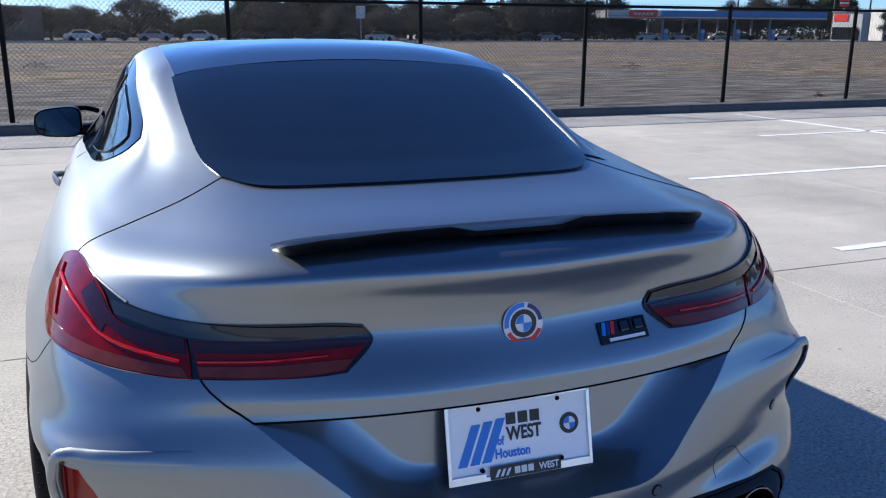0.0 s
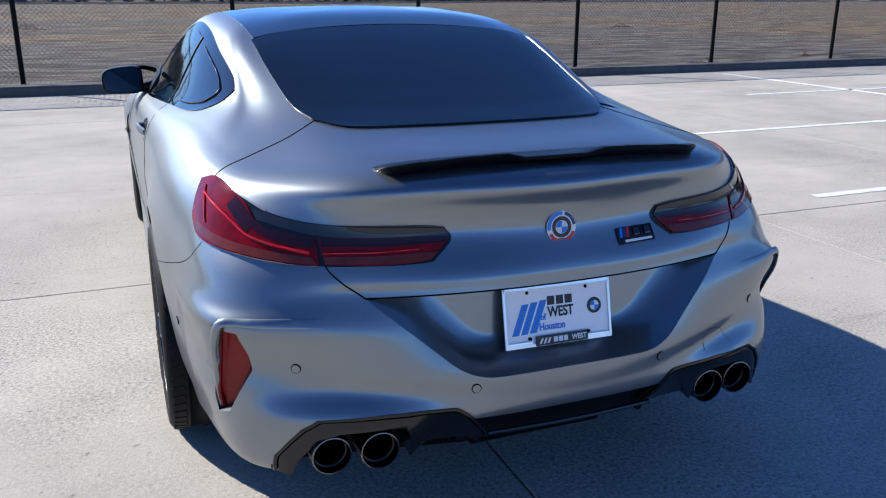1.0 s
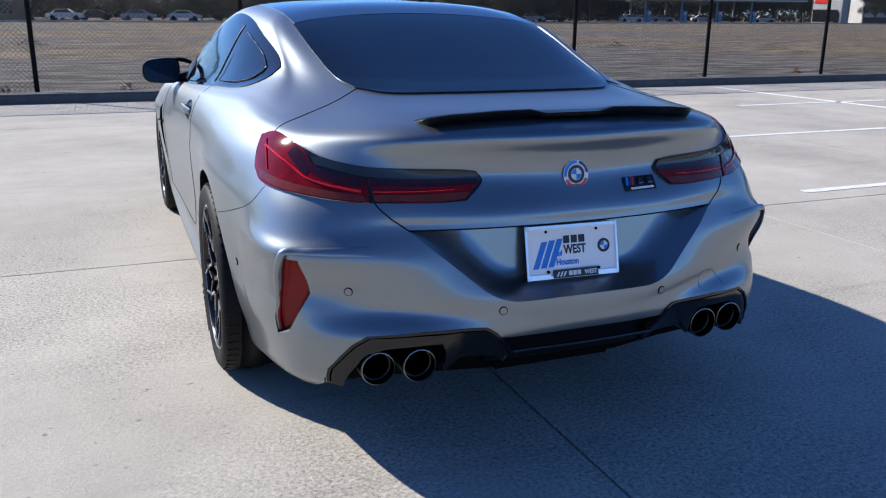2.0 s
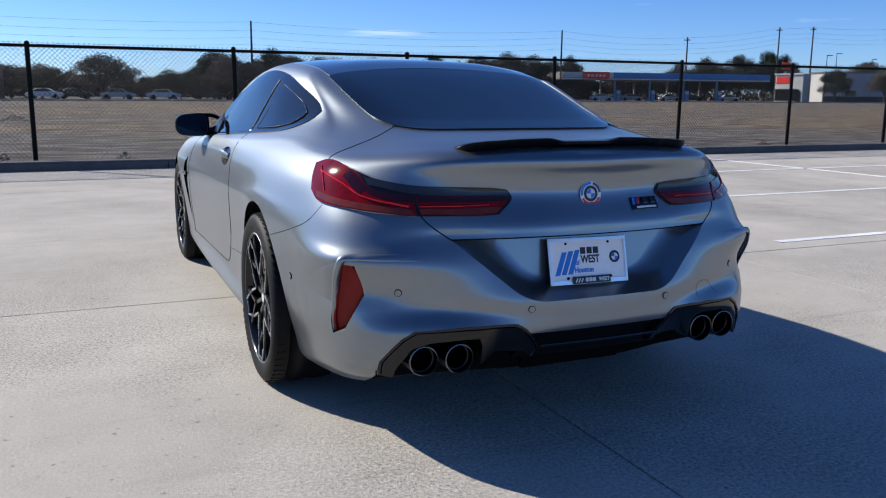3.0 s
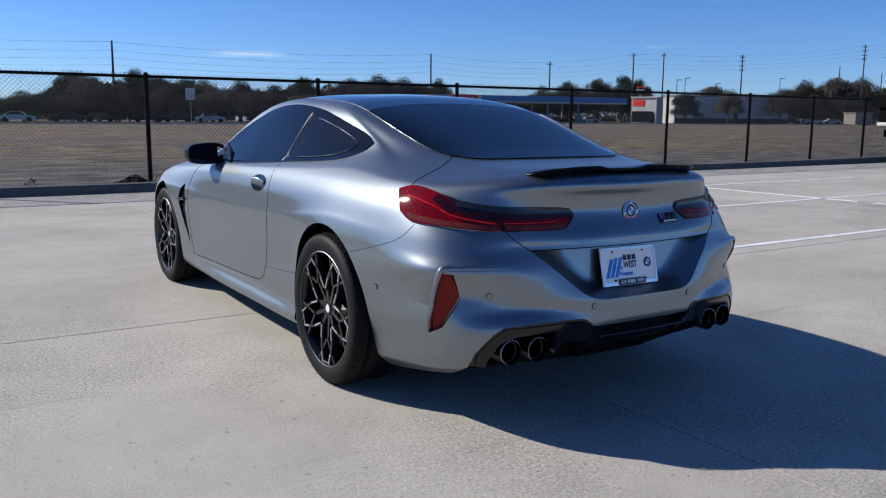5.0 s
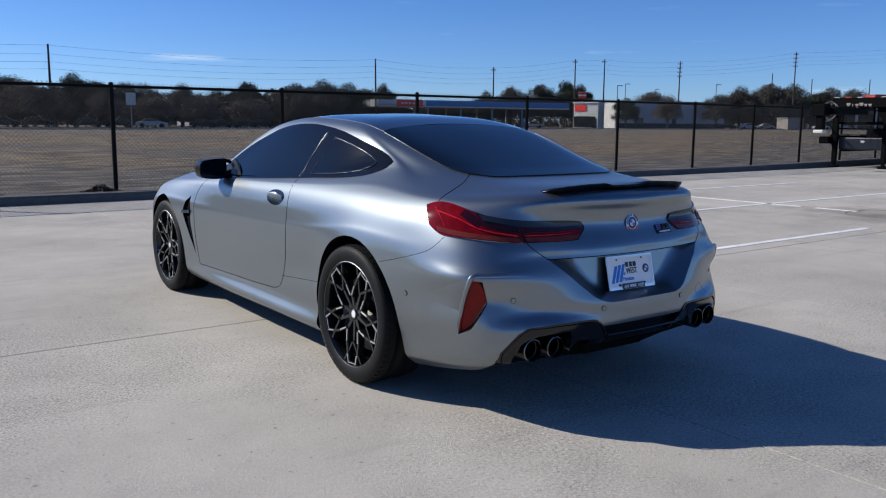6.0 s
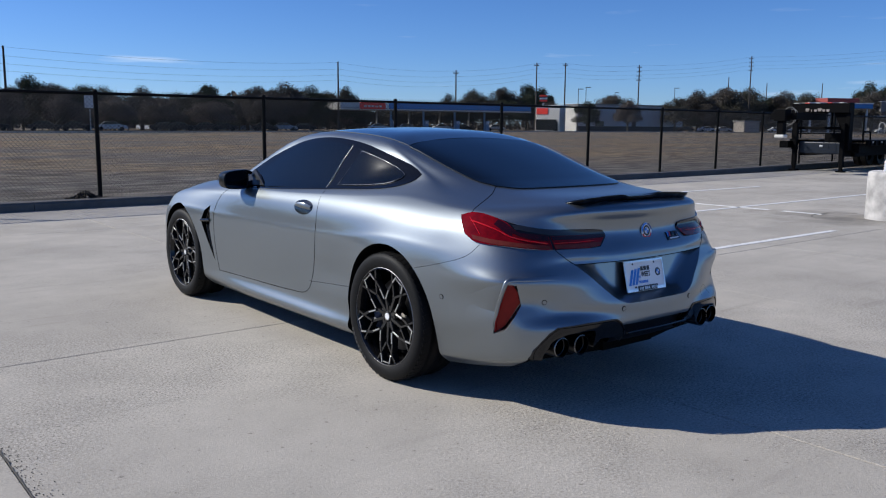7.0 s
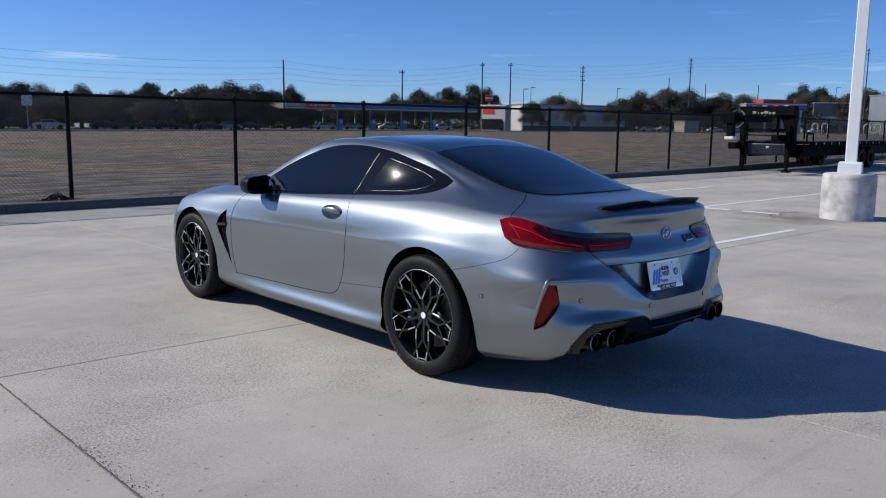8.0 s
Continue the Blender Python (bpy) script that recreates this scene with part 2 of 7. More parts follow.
def lot_concrete():
    """Broom-finished concrete: exposed grit, cloudy stains, dark spots and scuffs in world space."""
    m = bpy.data.materials.new("lot_concrete")
    m.use_nodes = True
    nt = m.node_tree
    p = nt.nodes["Principled BSDF"]
    geo = nt.nodes.new("ShaderNodeNewGeometry")

    def noise_of(scale, detail, rough=0.55, stretch=None):
        n = nt.nodes.new("ShaderNodeTexNoise")
        n.inputs["Scale"].default_value, n.inputs["Detail"].default_value, n.inputs["Roughness"].default_value = scale, detail, rough
        if stretch:
            mp = nt.nodes.new("ShaderNodeMapping")
            mp.inputs["Scale"].default_value = stretch[0]
            mp.inputs["Rotation"].default_value = (0, 0, stretch[1])
            nt.links.new(geo.outputs["Position"], mp.inputs["Vector"])
            nt.links.new(mp.outputs["Vector"], n.inputs["Vector"])
        else:
            nt.links.new(geo.outputs["Position"], n.inputs["Vector"])
        return n.outputs["Fac"]

    def span(src, a, b, lo, hi):
        r = nt.nodes.new("ShaderNodeMapRange")
        r.inputs["From Min"].default_value, r.inputs["From Max"].default_value, r.inputs["To Min"].default_value, r.inputs["To Max"].default_value = a, b, lo, hi
        nt.links.new(src, r.inputs["Value"])
        return r.outputs["Result"]

    def times(a, c):
        x = nt.nodes.new("ShaderNodeMath")
        x.operation = "MULTIPLY"
        nt.links.new(a, x.inputs[0])
        nt.links.new(c, x.inputs[1])
        return x.outputs[0]

    stain = span(noise_of(0.55, 6), 0.35, 0.68, 0.86, 1.07)
    cloud_s = span(noise_of(2.4, 7, 0.65), 0.30, 0.72, 0.90, 1.08)
    worn = span(noise_of(0.45, 4), 0.45, 0.60, 0.0, 1.0)
    grit = noise_of(70.0, 5, 0.75)
    fine = span(grit, 0.34, 0.68, 0.52, 1.34)
    soft = span(grit, 0.28, 0.72, 0.86, 1.10)
    mixg = nt.nodes.new("ShaderNodeMix")
    nt.links.new(worn, mixg.inputs["Factor"])
    nt.links.new(soft, mixg.inputs["A"])
    nt.links.new(fine, mixg.inputs["B"])
    spots = span(noise_of(26.0, 3, 0.5), 0.66, 0.74, 1.0, 0.55)
    speck = span(noise_of(85.0, 3, 0.6), 0.57, 0.67, 1.0, 0.42)
    pale = span(noise_of(105.0, 2, 0.5), 0.58, 0.68, 1.0, 1.32)
    mixs = nt.nodes.new("ShaderNodeMix")
    nt.links.new(worn, mixs.inputs["Factor"])
    mixs.inputs["A"].default_value = 1.0
    nt.links.new(times(speck, pale), mixs.inputs["B"])
    scuff = span(noise_of(1.0, 5, 0.6, ((0.5, 7.0, 1.0), 0.5)), 0.58, 0.78, 1.0, 0.82)
    total = times(times(times(stain, cloud_s), times(mixg.outputs["Result"], mixs.outputs["Result"])), times(spots, scuff))
    info = nt.nodes.new("ShaderNodeObjectInfo")
    # oil-dark smear on the slabs by the lamp post
    gap_v = nt.nodes.new("ShaderNodeVectorMath")
    gap_v.operation = "DISTANCE"
    gap_v.inputs[1].default_value = (SMEAR_X, SMEAR_Y, 0.0)
    nt.links.new(geo.outputs["Position"], gap_v.inputs[0])
    ragged = nt.nodes.new("ShaderNodeMath")
    ragged.operation = "MULTIPLY_ADD"
    nt.links.new(noise_of(1.6, 6, 0.65), ragged.inputs[0])
    ragged.inputs[1].default_value = 2.4
    nt.links.new(gap_v.outputs["Value"], ragged.inputs[2])
    total = times(total, span(ragged.outputs[0], 1.45, 2.5, 0.45, 1.0))
    total = times(total, span(info.outputs["Random"], 0, 1, 0.97, 1.03))
    mul = nt.nodes.new("ShaderNodeMix")
    mul.data_type, mul.blend_type = "RGBA", "MULTIPLY"
    mul.inputs["Factor"].default_value = 1.0
    mul.inputs["A"].default_value = (0.462, 0.425, 0.374, 1)
    nt.links.new(total, mul.inputs["B"])
    nt.links.new(mul.outputs["Result"], p.inputs["Base Color"])
    p.inputs["Roughness"].default_value = 0.88
    p.inputs["Specular IOR Level"].default_value = 0.25
    bp = nt.nodes.new("ShaderNodeBump")
    bp.inputs["Strength"].default_value, bp.inputs["Distance"].default_value = 1.0, 0.0022
    nt.links.new(times(grit, mixg.outputs["Result"]), bp.inputs["Height"])
    nt.links.new(bp.outputs["Normal"], p.inputs["Normal"])
    return m


CONCRETE = lot_concrete()
KERB_MAT = material("kerb_concrete", (0.10, 0.094, 0.088), 0.9, 0.0, 0.25, 6.0, 0.002, 90.0)
LINE_WHITE = material("line_paint", (0.72, 0.71, 0.70), 0.7, 0.0, 0.18, 16.0, 0.001, 90.0)
LOT_FRONT = 10.33


def fence_y(x):
    return 10.92 + max(0.0, x - 17.0) * 0.10


bm = bmesh.new()
vs = add_grid(bm, [[(x, y, -0.06) for x in (-2500, -60, -20, 20, 60, 2500)] for y in (-2500, -40, 12, 60, 2500)])
single("ground", bm, GRASS, "dry brown grass field reaching far out", "ground", kind="structure")

pavement = tagged(new("pavement"), "pale grey concrete slabs of a car park", "pavement", kind="structure")
bm = bmesh.new()
add_box(bm, (8, -9.85, -0.035), (72, 40.36, 0.03))
part("slab_bed", bm, DIRT, pavement)
SLAB_X, SLAB_Y = 2.82, 6.0


def slab_mesh(w, d):
    b = bmesh.new()
    add_box(b, (0, 0, -0.0275), (w - 0.007, d - 0.007, 0.055))
    top = [e for e in b.edges if all(v.co.z > -0.001 for v in e.verts)]
    bmesh.ops.bevel(b, geom=top, offset=0.0025, segments=1, affect="EDGES")
    me = finish(b, "slab", CONCRETE)
    return me


slab_full, slab_last = slab_mesh(SLAB_X, SLAB_Y), slab_mesh(SLAB_X, LOT_FRONT - 7.5)
for i in range(-9, 14):
    for j in range(-6, 2):
        me, y = (slab_last, (7.5 + LOT_FRONT) / 2) if j == 1 else (slab_full, 1.5 + SLAB_Y * (j + 0.5))
        ob = new("slab", me)
        ob.parent = pavement
        ob.location = (0.02 + SLAB_X * (i + 0.5), y, random.uniform(-0.001, 0.001))

# kerb in lengths
kerb = tagged(new("kerb"), "dark weathered concrete kerb under the fence", "kerb", kind="structure")
for k in range(-9, 14):
    x0, x1 = k * 3.05 - 0.3, (k + 1) * 3.05 - 0.3 - 0.008
    bm = bmesh.new()
    a = Vector((x0, fence_y(x0) - 0.44, 0.035))
    b = Vector((x1, fence_y(x1) - 0.44, 0.035))
    rows = []
    for p in (a, b):
        rows.append([p + Vector(q) for q in ((-0.0, -0.16, -0.07), (0, -0.14, 0.07), (0, -0.11, 0.1), (0, 0.14, 0.105), (0, 0.16, 0.08), (0, 0.16, -0.07))])
    g = add_grid(bm, rows)
    bm.faces.new(g[0])
    bm.faces.new(g[1][::-1])
    part("kerb_length", bm, KERB_MAT, kerb)


def painted_line(x0, y0, x1, y1, w=0.095, worn=0.07, seed=1):
    """A stripe with uneven edges and stretches rubbed away."""
    rnd = random.Random(seed)
    b = bmesh.new()
    d = Vector((x1 - x0, y1 - y0, 0))
    n = Vector((-d.y, d.x, 0)).normalized() * w / 2
    steps = max(12, int(d.length / 0.06))
    runs, gone = [[]], 0
    for k in range(steps + 1):
        if gone == 0 and rnd.random() < worn * 0.10:
            gone = rnd.randint(1, 4)
        if gone:
            gone -= 1
            if runs[-1]:
                runs.append([])
            continue
        p = Vector((x0, y0, 0.0045)) + d * k / steps
        e, f = n * rnd.uniform(0.82, 1.08), n * rnd.uniform(0.82, 1.08)
        runs[-1].append([p - e - Vector((0, 0, 0.006)), p - e, p + f, p + f - Vector((0, 0, 0.006))])
    for run in runs:
        if len(run) > 1:
            add_grid(b, run)
    single("parking_line", b, LINE_WHITE, "worn white parking line painted on concrete", "parking line", "parking lines", "structure")


painted_line(3.68, 1.78, 7.75, 1.80, seed=3)
painted_line(4.45, 4.41, 14.85, 4.45, 0.095, 0.015, seed=4)
painted_line(7.6, 7.08, 14.72, 7.02, 0.095, 0.012, seed=5)
painted_line(9.50, 9.9, 9.70, 2.95, 0.095, 0.04, seed=6)


def ragged_joint(x, y0, y1, wide):
    """Dirt and crumbled edges in an open joint."""
    rnd = random.Random(4)
    b = bmesh.new()
    rows = []
    n = int((y1 - y0) / 0.02)
    for k in range(n + 1):
        y = y0 + (y1 - y0) * k / n
        w0, w1 = wide * rnd.uniform(0.3, 1.0), wide * rnd.uniform(0.3, 1.3)
        rows.append([(x - w0, y, 0.0035), (x + rnd.uniform(-0.002, 0.002), y, 0.0045), (x + w1, y, 0.0035)])
    add_grid(b, rows)
    single("joint_filling", b, DIRT, "dark crumbling dirt in a concrete joint", "joint", kind="structure")


ragged_joint(-2.80, -2.4, 1.45, 0.0055)

# grit broken out of the joint's edge
rnd_g = random.Random(21)
b = bmesh.new()
for _ in range(700):
    p = Vector((-2.80 + abs(rnd_g.gauss(0, 0.05)) - 0.008, rnd_g.uniform(-2.4, 0.2), 0.001))
    r = rnd_g.uniform(0.0015, 0.0045)
    top = b.verts.new(p + Vector((0, 0, r * 0.8)))
    foot = [b.verts.new(p + Vector((r * math.cos(a), r * math.sin(a), 0))) for a in (0.3 + r * 900, 2.4 + r * 900, 4.5 + r * 900)]
    for i in range(3):
        b.faces.new((foot[i], foot[(i + 1) % 3], top))
single("joint_grit", b, DIRT, "dark grit scattered beside a concrete joint", "grit", kind="stuff")

# ---- the car ----
# Half rings of the shell from sill to roof: (x, y, z) at thirteen stations from tail to nose
RINGS = dict(
    under=[(0, -0.93, 0.24), (0.28, -0.92, 0.24), (0.52, -0.90, 0.24), (0.735, -0.80, 0.23), (0.80, -0.42, 0.175), (0.83, 0, 0.16), (0.84, 0.45, 0.15),
           (0.84, 1.1, 0.15), (0.84, 1.9, 0.15), (0.83, 2.83, 0.16), (0.80, 3.30, 0.18), (0.52, 3.56, 0.20), (0, 3.66, 0.20)],
    sill=[(0, -1.03, 0.33), (0.28, -1.02, 0.33), (0.56, -0.99, 0.32), (0.775, -0.868, 0.29), (0.85, -0.42, 0.22), (0.90, 0, 0.22), (0.924, 0.45, 0.215),
          (0.928, 1.1, 0.215), (0.922, 1.9, 0.215), (0.89, 2.83, 0.22), (0.85, 3.30, 0.24), (0.57, 3.62, 0.26), (0, 3.73, 0.26)],
    skirt=[(0, -1.088, 0.42), (0.28, -1.077, 0.42), (0.565, -1.022, 0.437), (0.803, -0.868, 0.41), (0.875, -0.42, 0.31), (0.925, 0, 0.31), (0.912, 0.45, 0.29),
           (0.908, 1.1, 0.29), (0.91, 1.9, 0.29), (0.92, 2.83, 0.31), (0.87, 3.30, 0.32), (0.59, 3.63, 0.33), (0, 3.745, 0.33)],
    bumper=[(0, -1.09, 0.465), (0.28, -1.074, 0.482), (0.555, -0.987, 0.50), (0.812, -0.848, 0.485), (0.90, -0.42, 0.41), (0.945, 0, 0.42), (0.918, 0.45, 0.38),
            (0.908, 1.1, 0.38), (0.912, 1.9, 0.38), (0.935, 2.83, 0.42), (0.88, 3.30, 0.41), (0.60, 3.63, 0.41), (0, 3.75, 0.41)],
    ledge=[(0, -1.085, 0.53), (0.28, -1.072, 0.53), (0.55, -0.989, 0.548), (0.808, -0.828, 0.565), (0.912, -0.42, 0.53), (0.955, 0, 0.54), (0.915, 0.45, 0.50),
           (0.915, 1.1, 0.50), (0.920, 1.9, 0.50), (0.945, 2.83, 0.53), (0.88, 3.30, 0.52), (0.60, 3.62, 0.51), (0, 3.75, 0.51)],
    crease=[(0, -1.05, 0.64), (0.28, -1.035, 0.64), (0.55, -0.985, 0.65), (0.833, -0.843, 0.655), (0.916, -0.42, 0.65), (0.953, 0, 0.66), (0.922, 0.45, 0.62),
            (0.921, 1.1, 0.61), (0.926, 1.9, 0.61), (0.95, 2.83, 0.64), (0.875, 3.30, 0.60), (0.595, 3.61, 0.58), (0, 3.745, 0.58)],
    flank=[(0, -1.03, 0.735), (0.28, -1.012, 0.735), (0.55, -0.948, 0.735), (0.813, -0.822, 0.697), (0.905, -0.42, 0.750), (0.935, 0, 0.78), (0.925, 0.45, 0.735),
           (0.922, 1.1, 0.72), (0.927, 1.9, 0.72), (0.943, 2.83, 0.73), (0.855, 3.30, 0.68), (0.57, 3.6, 0.66), (0, 3.72, 0.66)],
    lid_foot=[(0, -1.026, 0.763), (0.28, -1.006, 0.764), (0.55, -0.943, 0.765), (0.797, -0.787, 0.775), (0.891, -0.42, 0.797), (0.923, 0, 0.81), (0.920, 0.45, 0.769),
              (0.919, 1.1, 0.753), (0.923, 1.9, 0.750), (0.930, 2.83, 0.755), (0.840, 3.295, 0.705), (0.556, 3.578, 0.682), (0, 3.698, 0.682)],
    shoulder=[(0, -0.982, 0.855), (0.28, -0.954, 0.86), (0.55, -0.901, 0.86), (0.770, -0.722, 0.87), (0.86, -0.42, 0.88), (0.89, 0, 0.89), (0.905, 0.45, 0.86),
              (0.91, 1.1, 0.84), (0.91, 1.9, 0.83), (0.89, 2.83, 0.82), (0.80, 3.28, 0.77), (0.52, 3.52, 0.74), (0, 3.64, 0.74)],
    tuck=[(0, -0.984, 0.915), (0.28, -0.958, 0.918), (0.54, -0.896, 0.918), (0.748, -0.70, 0.922), (0.825, -0.42, 0.93), (0.852, 0, 0.945), (0.875, 0.45, 0.925),
          (0.892, 1.1, 0.90), (0.892, 1.9, 0.885), (0.85, 2.83, 0.855), (0.755, 3.26, 0.80), (0.49, 3.47, 0.77), (0, 3.58, 0.77)],
    lip=[(0, -0.997, 0.968), (0.28, -0.972, 0.969), (0.53, -0.900, 0.967), (0.722, -0.68, 0.958), (0.79, -0.42, 0.965), (0.81, 0, 0.985), (0.84, 0.45, 0.967),
         (0.862, 1.1, 0.942), (0.86, 1.9, 0.92), (0.80, 2.83, 0.875), (0.70, 3.22, 0.82), (0.45, 3.40, 0.79), (0, 3.5, 0.79)],
    lip_top=[(0, -0.975, 0.993), (0.28, -0.95, 0.993), (0.515, -0.875, 0.989), (0.70, -0.65, 0.974), (0.77, -0.41, 0.977), (0.793, 0, 0.998), (0.825, 0.45, 0.979),
             (0.848, 1.1, 0.952), (0.845, 1.9, 0.93), (0.77, 2.81, 0.89), (0.67, 3.18, 0.84), (0.43, 3.35, 0.815), (0, 3.44, 0.815)],
    deck=[(0, -0.86, 1.020), (0.28, -0.83, 1.020), (0.48, -0.75, 1.012), (0.63, -0.57, 0.997), (0.72, -0.36, 1.0), (0.755, 0, 1.02), (0.80, 0.45, 0.995),
          (0.825, 1.1, 0.965), (0.82, 1.9, 0.945), (0.70, 2.75, 0.92), (0.58, 3.05, 0.88), (0.36, 3.2, 0.865), (0, 3.25, 0.87)],
    glass_base=[(0, -0.53, 1.050), (0.25, -0.51, 1.050), (0.43, -0.42, 1.057), (0.55, -0.26, 1.065), (0.62, -0.10, 1.07), (0.665, 0.05, 1.08), (0.76, 0.45, 1.02),
                (0.80, 1.1, 0.983), (0.80, 1.78, 0.963), (0.735, 2.24, 0.962), (0.55, 2.38, 0.967), (0.29, 2.47, 0.972), (0, 2.50, 0.977)],
    roof_edge=[(0, 0.37, 1.295), (0.25, 0.37, 1.29), (0.44, 0.35, 1.275), (0.535, 0.33, 1.253), (0.576, 0.40, 1.262), (0.597, 0.50, 1.27), (0.615, 0.70, 1.28),
               (0.617, 1.05, 1.298), (0.605, 1.36, 1.292), (0.575, 1.52, 1.283), (0.46, 1.62, 1.295), (0.25, 1.68, 1.307), (0, 1.70, 1.312)],
    roof=[(0, 0.55, 1.335), (0.2, 0.55, 1.332), (0.35, 0.55, 1.325), (0.42, 0.58, 1.32), (0.44, 0.65, 1.325), (0.46, 0.75, 1.33), (0.47, 0.85, 1.333),
          (0.475, 1.0, 1.338), (0.465, 1.17, 1.336), (0.43, 1.28, 1.332), (0.33, 1.34, 1.336), (0.18, 1.37, 1.34), (0, 1.39, 1.342)],
)
RINGS["crown"] = [(0.2 * x, 0.93 + 0.2 * (y - 0.93), 1.357) for x, y, z in RINGS["roof"]]
SUB_U, SUB_V = 9, 6


def shell_rows():
    full = []
    for ring in RINGS.values():
        other = [(-x, y, z) for x, y, z in ring[1:-1]][::-1]
        full.append(np.array(ring + other))
    A = np.array(full)
    n = A.shape[1]
    wrap = np.concatenate([A[:, -3:], A, A[:, :4]], axis=1)
    step = np.linalg.norm(np.diff(wrap, axis=1), axis=2)[1:10].mean(axis=0) ** 0.6
    K = np.concatenate([[0], np.cumsum(step)])
    cols = []
    for ring in wrap:
        T = np.gradient(ring, K, axis=0)
        out = []
        for j in range(3, 3 + n):
            h = K[j + 1] - K[j]
            for k in range(SUB_U):
                s = k / SUB_U
                out.append((2 * s**3 - 3 * s**2 + 1) * ring[j] + (s**3 - 2 * s**2 + s) * h * T[j] + (-2 * s**3 + 3 * s**2) * ring[j + 1] + (s**3 - s**2) * h * T[j + 1])
        cols.append(out)
    C = np.array(cols)
    rows = [[] for _ in range((C.shape[0] - 1) * SUB_V + 1)]
    for u in range(C.shape[1]):
        P = C[:, u]
        d = np.maximum(np.linalg.norm(np.diff(P, axis=0), axis=1), 1e-4) ** 0.55
        Q = np.concatenate([[0], np.cumsum(d)])
        T = np.gradient(P, Q, axis=0)
        r = 0
        for i in range(len(P) - 1):
            h = Q[i + 1] - Q[i]
            for k in range(SUB_V + (1 if i == len(P) - 2 else 0)):
                s = k / SUB_V
                rows[r].append(tuple((2 * s**3 - 3 * s**2 + 1) * P[i] + (s**3 - 2 * s**2 + s) * h * T[i] + (-2 * s**3 + 3 * s**2) * P[i + 1] + (s**3 - s**2) * h * T[i + 1]))
                r += 1
    return rows


bm = bmesh.new()
shell = add_grid(bm, shell_rows(), True)
for ring in (shell[0], shell[-1]):
    mid = bm.verts.new(sum((v.co for v in ring), Vector()) / len(ring))
    for k in range(len(ring)):
        f = bm.faces.new((ring[k], ring[(k + 1) % len(ring)], mid))
        f.material_index = 1 if ring is shell[0] else 0
bmesh.ops.recalc_face_normals(bm, faces=bm.faces)
SKIN = BVHTree.FromBMesh(bm)
shell_mesh = bpy.data.meshes.new("body")
bm.to_mesh(shell_mesh)
bm.free()


def snap(p, lift=0.0):
    q, n, _, _ = SKIN.find_nearest(Vector(p))
    return q + n * lift


def normal_at(p):
    return SKIN.find_nearest(Vector(p))[1]


def both(p):
    return (-p[0], p[1], p[2])


def cut(mesh, cutters):
    """Cuts closed meshes out of a mesh, one after the other; the cut faces take the second material."""
    ob = bpy.data.objects.new("base", mesh)
    scene.collection.objects.link(ob)
    for c in cutters:
        me = bpy.data.meshes.new("cutter")
        bmesh.ops.recalc_face_normals(c, faces=c.faces)
        c.to_mesh(me)
        c.free()
        for m in mesh.materials:
            me.materials.append(m)
        co = bpy.data.objects.new("cutter", me)
        scene.collection.objects.link(co)
        mod = ob.modifiers.new("cut", "BOOLEAN")
        mod.operation, mod.solver, mod.object, mod.use_self = "DIFFERENCE", "EXACT", co, True
        bpy.context.view_layer.update()
        done = bpy.data.meshes.new_from_object(ob.evaluated_get(bpy.context.evaluated_depsgraph_get()))
        ob.modifiers.remove(mod)
        ob.data = done
        bpy.data.objects.remove(co)
        bpy.data.meshes.remove(me)
    done = ob.data
    bpy.data.objects.remove(ob)
    return done


def prism(outline, a, b, grow=(1.0, 1.0), mat=1):
    """A closed body between two offsets of an outline; grow scales each end about its middle."""
    c = bmesh.new()
    mid = sum((Vector(p) for p in outline), Vector()) / len(outline)
    rows = [[mid + (Vector(p) - mid) * g + Vector(o) for p in outline] for o, g in ((a, grow[0]), (b, grow[1]))]
    vs = add_grid(c, rows, True, mat)
    for r in vs:
        c.faces.new(r).material_index = mat
    return c


REAR_AXLE, FRONT_AXLE, TYRE_R = 0.0, 2.829, 0.352
ARCH_R = 0.388
for m in (PAINT, GAP_BLACK, PAINT):
    shell_mesh.materials.append(m)
cutters = []
for y in (REAR_AXLE, FRONT_AXLE):
    for side in (-1, 1):
        c = bmesh.new()
        add_cyl(c, (side * 0.52, y, 0.362), (side * 1.2, y, 0.362), ARCH_R, n=64)
        add_box(c, (side * 0.86, y, 0.12), (0.68, 2 * ARCH_R * 0.995, 0.5))
        for f in c.faces:
            f.material_index = 1
        cutters.append(c)
# number plate recess: a shallow tray with sloping walls
c = bmesh.new()
edge = [(-0.508, 0, 0.727), (-0.272, 0, 0.522), (0.272, 0, 0.522), (0.508, 0, 0.727)]
back = [(-0.385, -0.943, 0.727), (-0.235, -0.968, 0.56), (0.235, -0.968, 0.56), (0.385, -0.943, 0.727)]


def rounded(line, soft):
    """An open outline with its two inner corners rounded."""
    q = [Vector(p) for p in line]
    start, out = q[0], []
    for a, b, d in ((q[0], q[1], q[2]), (q[1], q[2], q[3])):
        u, v = b + (a - b).normalized() * soft, b + (d - b).normalized() * soft
        out += [start.lerp(u, k / 22) for k in range(22)]
        start = v
        out += [u * (1 - w) ** 2 + b * 2 * w * (1 - w) + v * w * w for w in [k / 8 for k in range(9)]]
    return out[:-1] + [start.lerp(q[3], k / 22) for k in range(23)]


